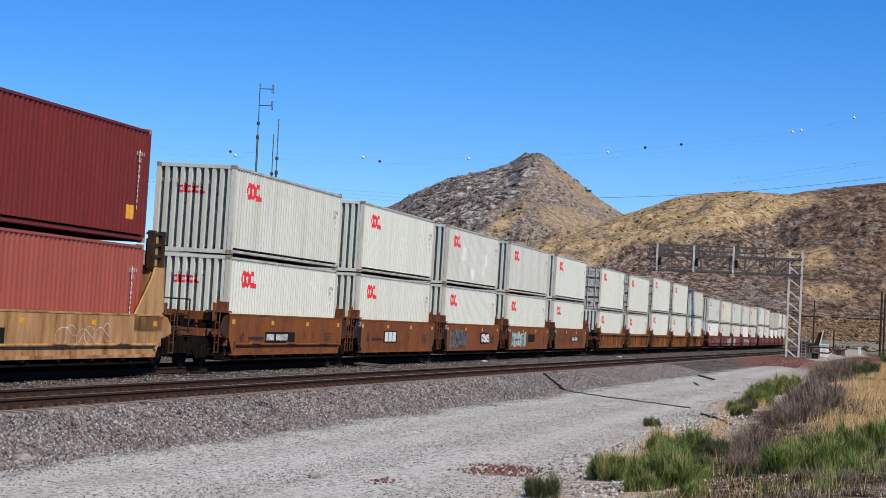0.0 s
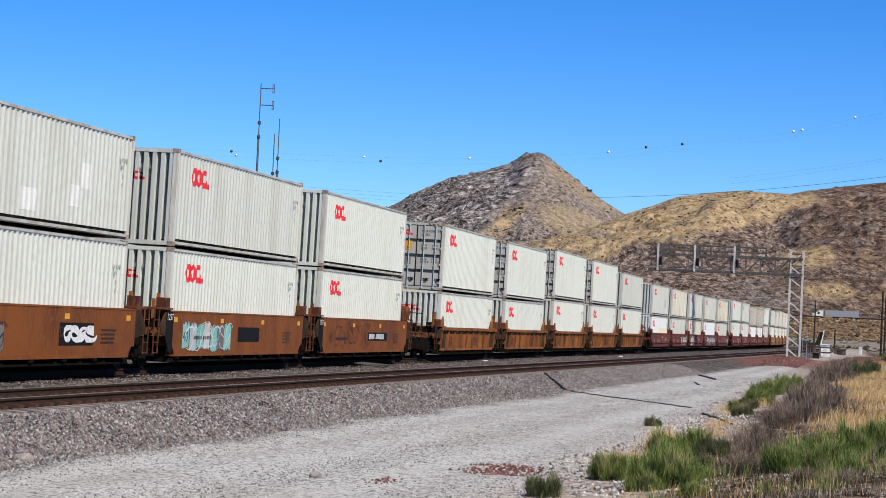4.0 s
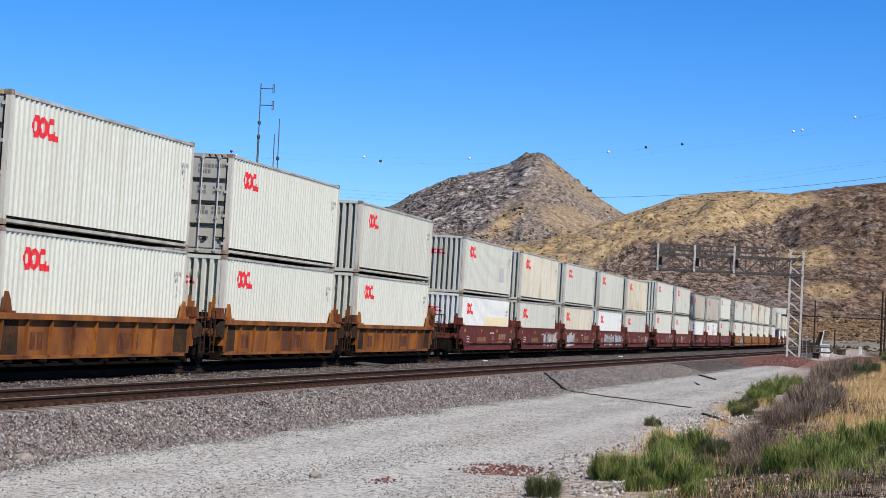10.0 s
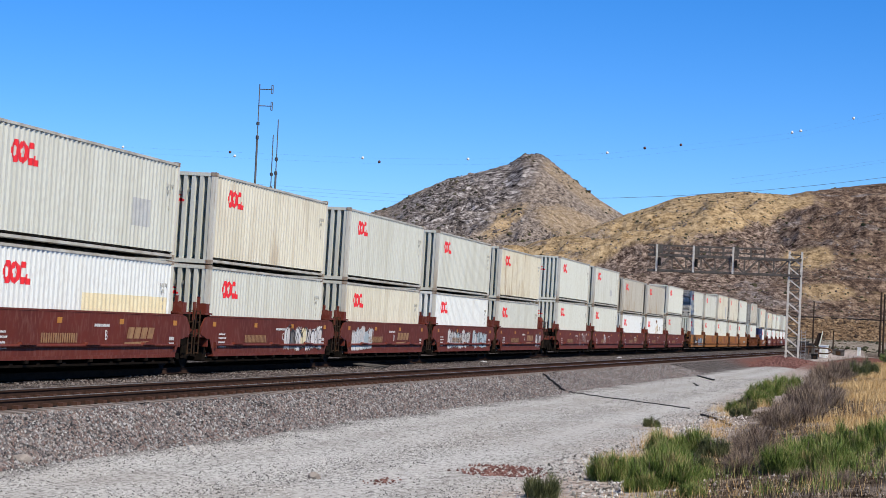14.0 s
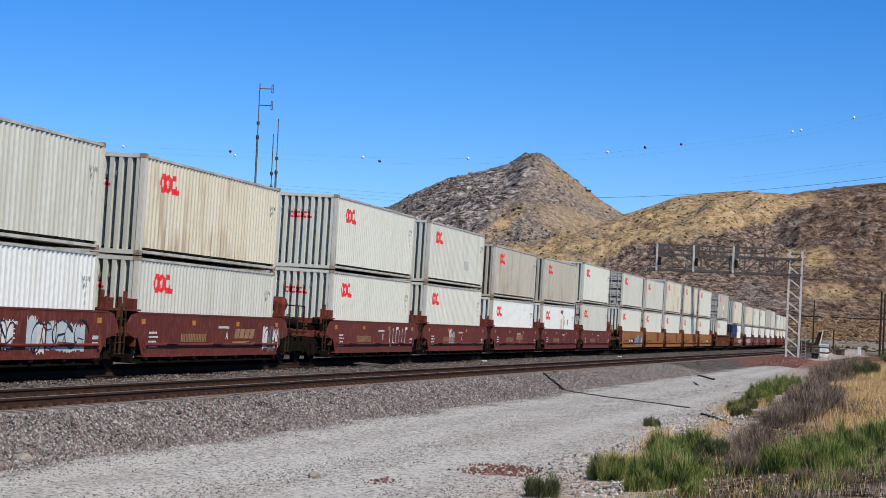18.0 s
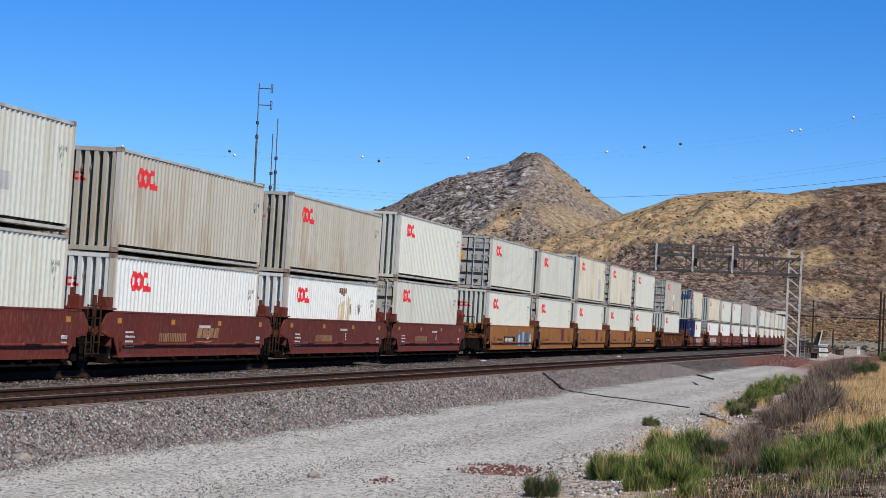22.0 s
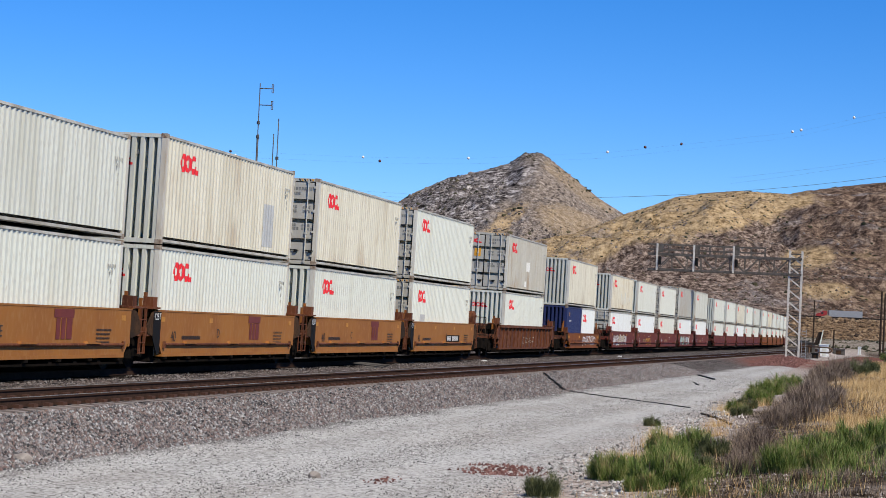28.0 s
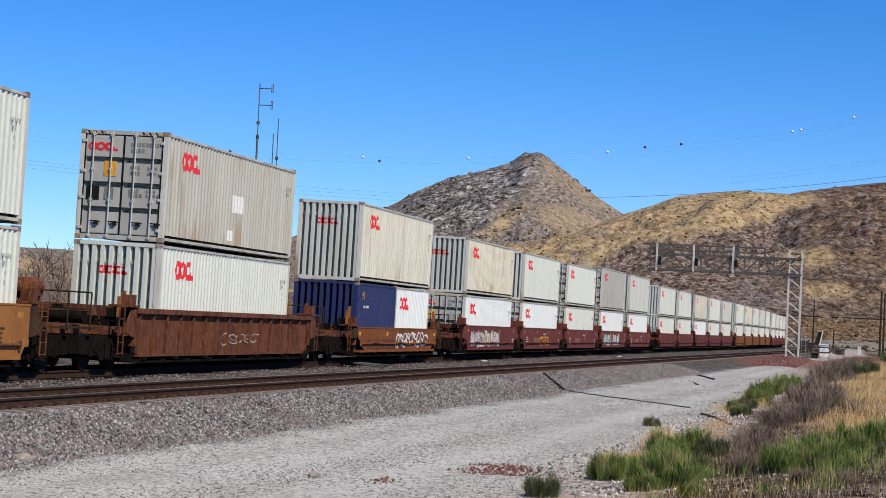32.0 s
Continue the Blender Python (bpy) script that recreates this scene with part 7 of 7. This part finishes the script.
# ---------------------------------------------------------------- yard beyond the signal
def cabinet(x, y, w, d, h, mk, label, roof=True):
    t = thing("equipment_cabinet", label, "cabinet")
    z = gz(x, y)
    bm = B()
    box(bm, x - d / 2, x + d / 2, y - w / 2, y + w / 2, z - 0.1, z + h)
    part("body", bm, M[mk], t)
    bm = B()
    slab(bm, [(y - w / 2 - 0.1, z + h), (y + w / 2 + 0.1, z + h), (y + w / 2, z + h + 0.12), (y - w / 2, z + h + 0.12)], 0, x - d / 2 - 0.1, x + d / 2 + 0.1)
    part("roof", bm, M[mk], t)
    bm = B()
    box(bm, x - d / 2 - 0.03, x - d / 2, y - w * 0.2, y + w * 0.2, z + 0.1, z + h * 0.85)
    part("door", bm, M["white" if mk == "ball_white" else "grime"], t)
    return t


cabinet(262, 4.0, 1.15, 1.0, 1.5, "ball_white", "white trackside equipment cabinet")
cabinet(270, 5.9, 1.2, 1.6, 1.2, "truss", "dark grey equipment cabinet near the crossing")
cabinet(300, 7.6, 1.8, 2.0, 1.4, "truss", "dark grey equipment shed beyond the crossing")
cabinet(310, 2.6, 1.8, 1.6, 0.8, "truss", "low grey shed near the dirt track")
cabinet(236, 4.6, 0.7, 0.7, 0.5, "signal_black", "small black junction box on the ground")
cabinet(300, -0.4, 0.45, 0.45, 1.2, "ball_white", "small white pillar beside the dirt track")
t = thing("crossing_arm", "white slanted crossing gate arm with dark counterweight", "gate")
bm = B()
beam(bm, (262, 4.75, gz(262, 4.75)), (262, 4.2, 2.75), 0.12, 0.16, (1, 0, 0))
part("arm", bm, M["white"], t)
bm = B()
slab(bm, [(5.3, 0.9), (4.7, 0.9), (4.3, 2.5), (4.75, 2.5)], 0, 262.2, 262.35)
part("panel", bm, M["pole"], t)
t = thing("pipe_rail", "rusty pipe guard rail with a rounded end", "guard rail")
bm = B()
pts = [(262, 7.4, 0.62), (256, 3.6, 0.62), (255.6, 3.1, 0.5), (255.7, 2.9, 0.2), (256.2, 3.4, -0.05), (258, 4.6, -0.05)]
for a, b in zip(pts, pts[1:]):
    tube(bm, a, b, 0.09, n=8)
part("pipe", bm, M["rust"], t)
for x, y in ((262, 7.2), (259.5, 5.8), (257.4, 4.5)):
    bm = B()
    tube(bm, (x, y, gz(x, y) - 0.2), (x, y, 0.62), 0.07, n=8)
    part("post", bm, M["rust"], t)


# ---------------------------------------------------------------- freeway and traffic
FREEWAY_R, FREEWAY_Z = 950.0, 11.15


def along_freeway(u):
    return Vector((AX.x * FREEWAY_R + SIDE.x * u, AX.y * FREEWAY_R + SIDE.y * u, FREEWAY_Z))


bm = B()
for u in range(-60, 340, 20):
    a, b = along_freeway(u), along_freeway(u + 20)
    q = [bm.verts.new(p + Vector((AX.x * k, AX.y * k, 0))) for p, k in ((a, -9), (b, -9), (b, 16), (a, 16))]
    bm.faces.new(q)
ob = tagged(new("road", mesh_of("road", bm, M["asphalt"])), "distant freeway along a cut bank", "road", kind="structure")
t = thing("guard_rail", "steel guard rail along the distant freeway", "guard rail")
bm = B()
for u in range(-60, 340, 20):
    a, b = along_freeway(u) + Vector((-AX.x * 9, -AX.y * 9, 0.75)), along_freeway(u + 20) + Vector((-AX.x * 9, -AX.y * 9, 0.75))
    beam(bm, a, b, 0.1, 0.55)
part("beam", bm, M["signal_black"], t)
bm = B()
for u in range(-60, 340, 3):
    p = along_freeway(u) + Vector((-AX.x * 8.9, -AX.y * 8.9, 0))
    beam(bm, p, p + Vector((0, 0, 1.0)), 0.35, 0.35, (1, 0, 0))
tagged(part("post_row", bm, M["pole"], t), kind="stuff")
HEADING = math.degrees(math.atan2(SIDE.y, SIDE.x))
M["glass"] = mat("dark_glass", (0.02, 0.025, 0.03), rough=0.15, bump=0.0)
M["bus_yellow"] = mat("yellow_paint", (0.40, 0.32, 0.03), rough=0.5, bump=0.0)
M["truck_red"] = mat("red_cab_paint", (0.28, 0.025, 0.02), rough=0.4, bump=0.0)
M["trailer_grey"] = mat("grey_trailer", (0.26, 0.27, 0.29), (0.2, 0.21, 0.23), rough=0.5, bump=0.0)


def wheels(t, xs):
    for x in xs:
        for y in (-1.05, 1.05):
            bm = B()
            tube(bm, (x, y - 0.15, 0.5), (x, y + 0.15, 0.5), 0.5, n=14)
            part("wheel", bm, M["rubber"], t)


def semi(label, cab, trailer, length=14.5):
    """Faces -x: cab ahead, trailer behind; x = 0 is the middle."""
    t = thing("semi_truck", label, "truck")
    h = length / 2
    bm = B()
    box(bm, -h + 1.5, h + 2.5, -1.28, 1.28, 1.15, 4.0)
    part("trailer", bm, M[trailer], t)
    bm = B()
    slab(bm, [(-h - 4.2, 0.7), (-h + 0.6, 0.7), (-h + 0.6, 3.6), (-h - 1.2, 3.7), (-h - 2.2, 2.7), (-h - 4.2, 2.1)], 1, -1.2, 1.2)
    part("cab", bm, M[cab], t)
    bm = B()
    slab(bm, [(-h - 2.15, 2.0), (-h - 1.0, 2.0), (-h - 1.1, 3.1), (-h - 1.75, 3.1)], 1, -1.215, 1.215)
    part("window", bm, M["glass"], t)
    wheels(t, (-h - 3.2, -h - 0.3, -h + 1.0, h + 0.2, h + 1.5))
    return t


def van(label, body, length, height, name="box_truck", low=False):
    t = thing(name, label, "truck" if height > 2.2 else "car")
    h = length / 2
    bm = B()
    if low:
        slab(bm, [(-h, 0.4), (h, 0.4), (h, 1.0), (h * 0.7, 1.05), (h * 0.45, height), (-h * 0.35, height), (-h * 0.6, 1.05), (-h, 0.95)], 1, -0.9, 0.9)
    else:
        box(bm, -h + 1.8, h, -1.2, 1.2, 0.8, height)
        slab(bm, [(-h, 0.6), (-h + 1.9, 0.6), (-h + 1.9, 2.6), (-h + 0.9, 2.6), (-h, 1.6)], 1, -1.05, 1.05)
    part("body", bm, M[body], t)
    bm = B()
    if low:
        slab(bm, [(-h * 0.52, 1.05), (h * 0.42, 1.05), (h * 0.36, height - 0.1), (-h * 0.3, height - 0.1)], 1, -0.92, 0.92)
    else:
        slab(bm, [(-h + 0.35, 1.7), (-h + 1.4, 1.7), (-h + 1.4, 2.4), (-h + 0.95, 2.4)], 1, -1.07, 1.07)
    part("window", bm, M["glass"], t)
    wheels(t, (-h + 0.9, h - 1.0))
    return t


# thing, across-place in metres at a time, speed in m/s along +u, lane offset
TRAFFIC = [
    (van("small white car on the distant freeway", "white", 4.6, 1.5, "car", True), 196.5, 0.0, -15.5, -4),
    (semi("grey box-trailer truck on the distant freeway", "white", "trailer_grey"), 189.5, 3.5, -14.2, -4),
    (semi("white tractor with a yellow trailer on the freeway", "white", "bus_yellow"), 184.0, 6.0, 20.0, 4),
    (van("yellow box truck on the distant freeway", "bus_yellow", 8.0, 3.6), 183.5, 6.0, -15.0, -4),
    (van("white box truck on the distant freeway", "white", 8.0, 3.8), 195.0, 7.0, -13.4, -4),
    (van("white pickup van on the distant freeway", "white", 6.0, 2.4), 183.5, 20.0, -13.6, -4),
    (semi("red tractor with a grey trailer on the freeway", "truck_red", "trailer_grey"), 184.5, 28.0, -13.8, -4),
]


# ---------------------------------------------------------------- what moves
def motions():
    """The train runs along its line at an even speed, its wheels turn, and traffic passes on the freeway."""
    for ob, s0, half, x0, m in MOVERS:
        walk(ob, [(float(k), train_pose(s0 - SPEED * k, half) @ m) for k in range(0, 33)])
    # wheelsets roll on their own axles: all that sit alike in their trucks turn alike
    turn = math.degrees(SPEED / 0.457)
    rolls = {}
    for ob in list(bpy.data.objects):
        if not ob.name.startswith("wheelset"):
            continue
        x = round(ob.location.x, 2)
        if x not in rolls:
            walk(ob, [(k / 30, Matrix.Translation((x, 0, 0.457)) @ Matrix.Rotation(radians(-turn * k / 30), 4, "Y")) for k in range(0, 961)])
            rolls[x] = ob.animation_data
        else:
            ob.rotation_mode = "QUATERNION"
            keys = ob.animation_data_create()
            keys.action, keys.action_slot = rolls[x].action, rolls[x].action_slot
    for ob, u, t0, v, lane in TRAFFIC:
        rows = []
        for t in (0.0, 32.0):
            p = along_freeway(u + v * (t - t0)) + Vector((AX.x * lane, AX.y * lane, 0))
            rows.append((t, Matrix.Translation(p) @ Matrix.Rotation(radians(HEADING + (180 if v > 0 else 0)), 4, "Z")))
        walk(ob, rows)


motions()
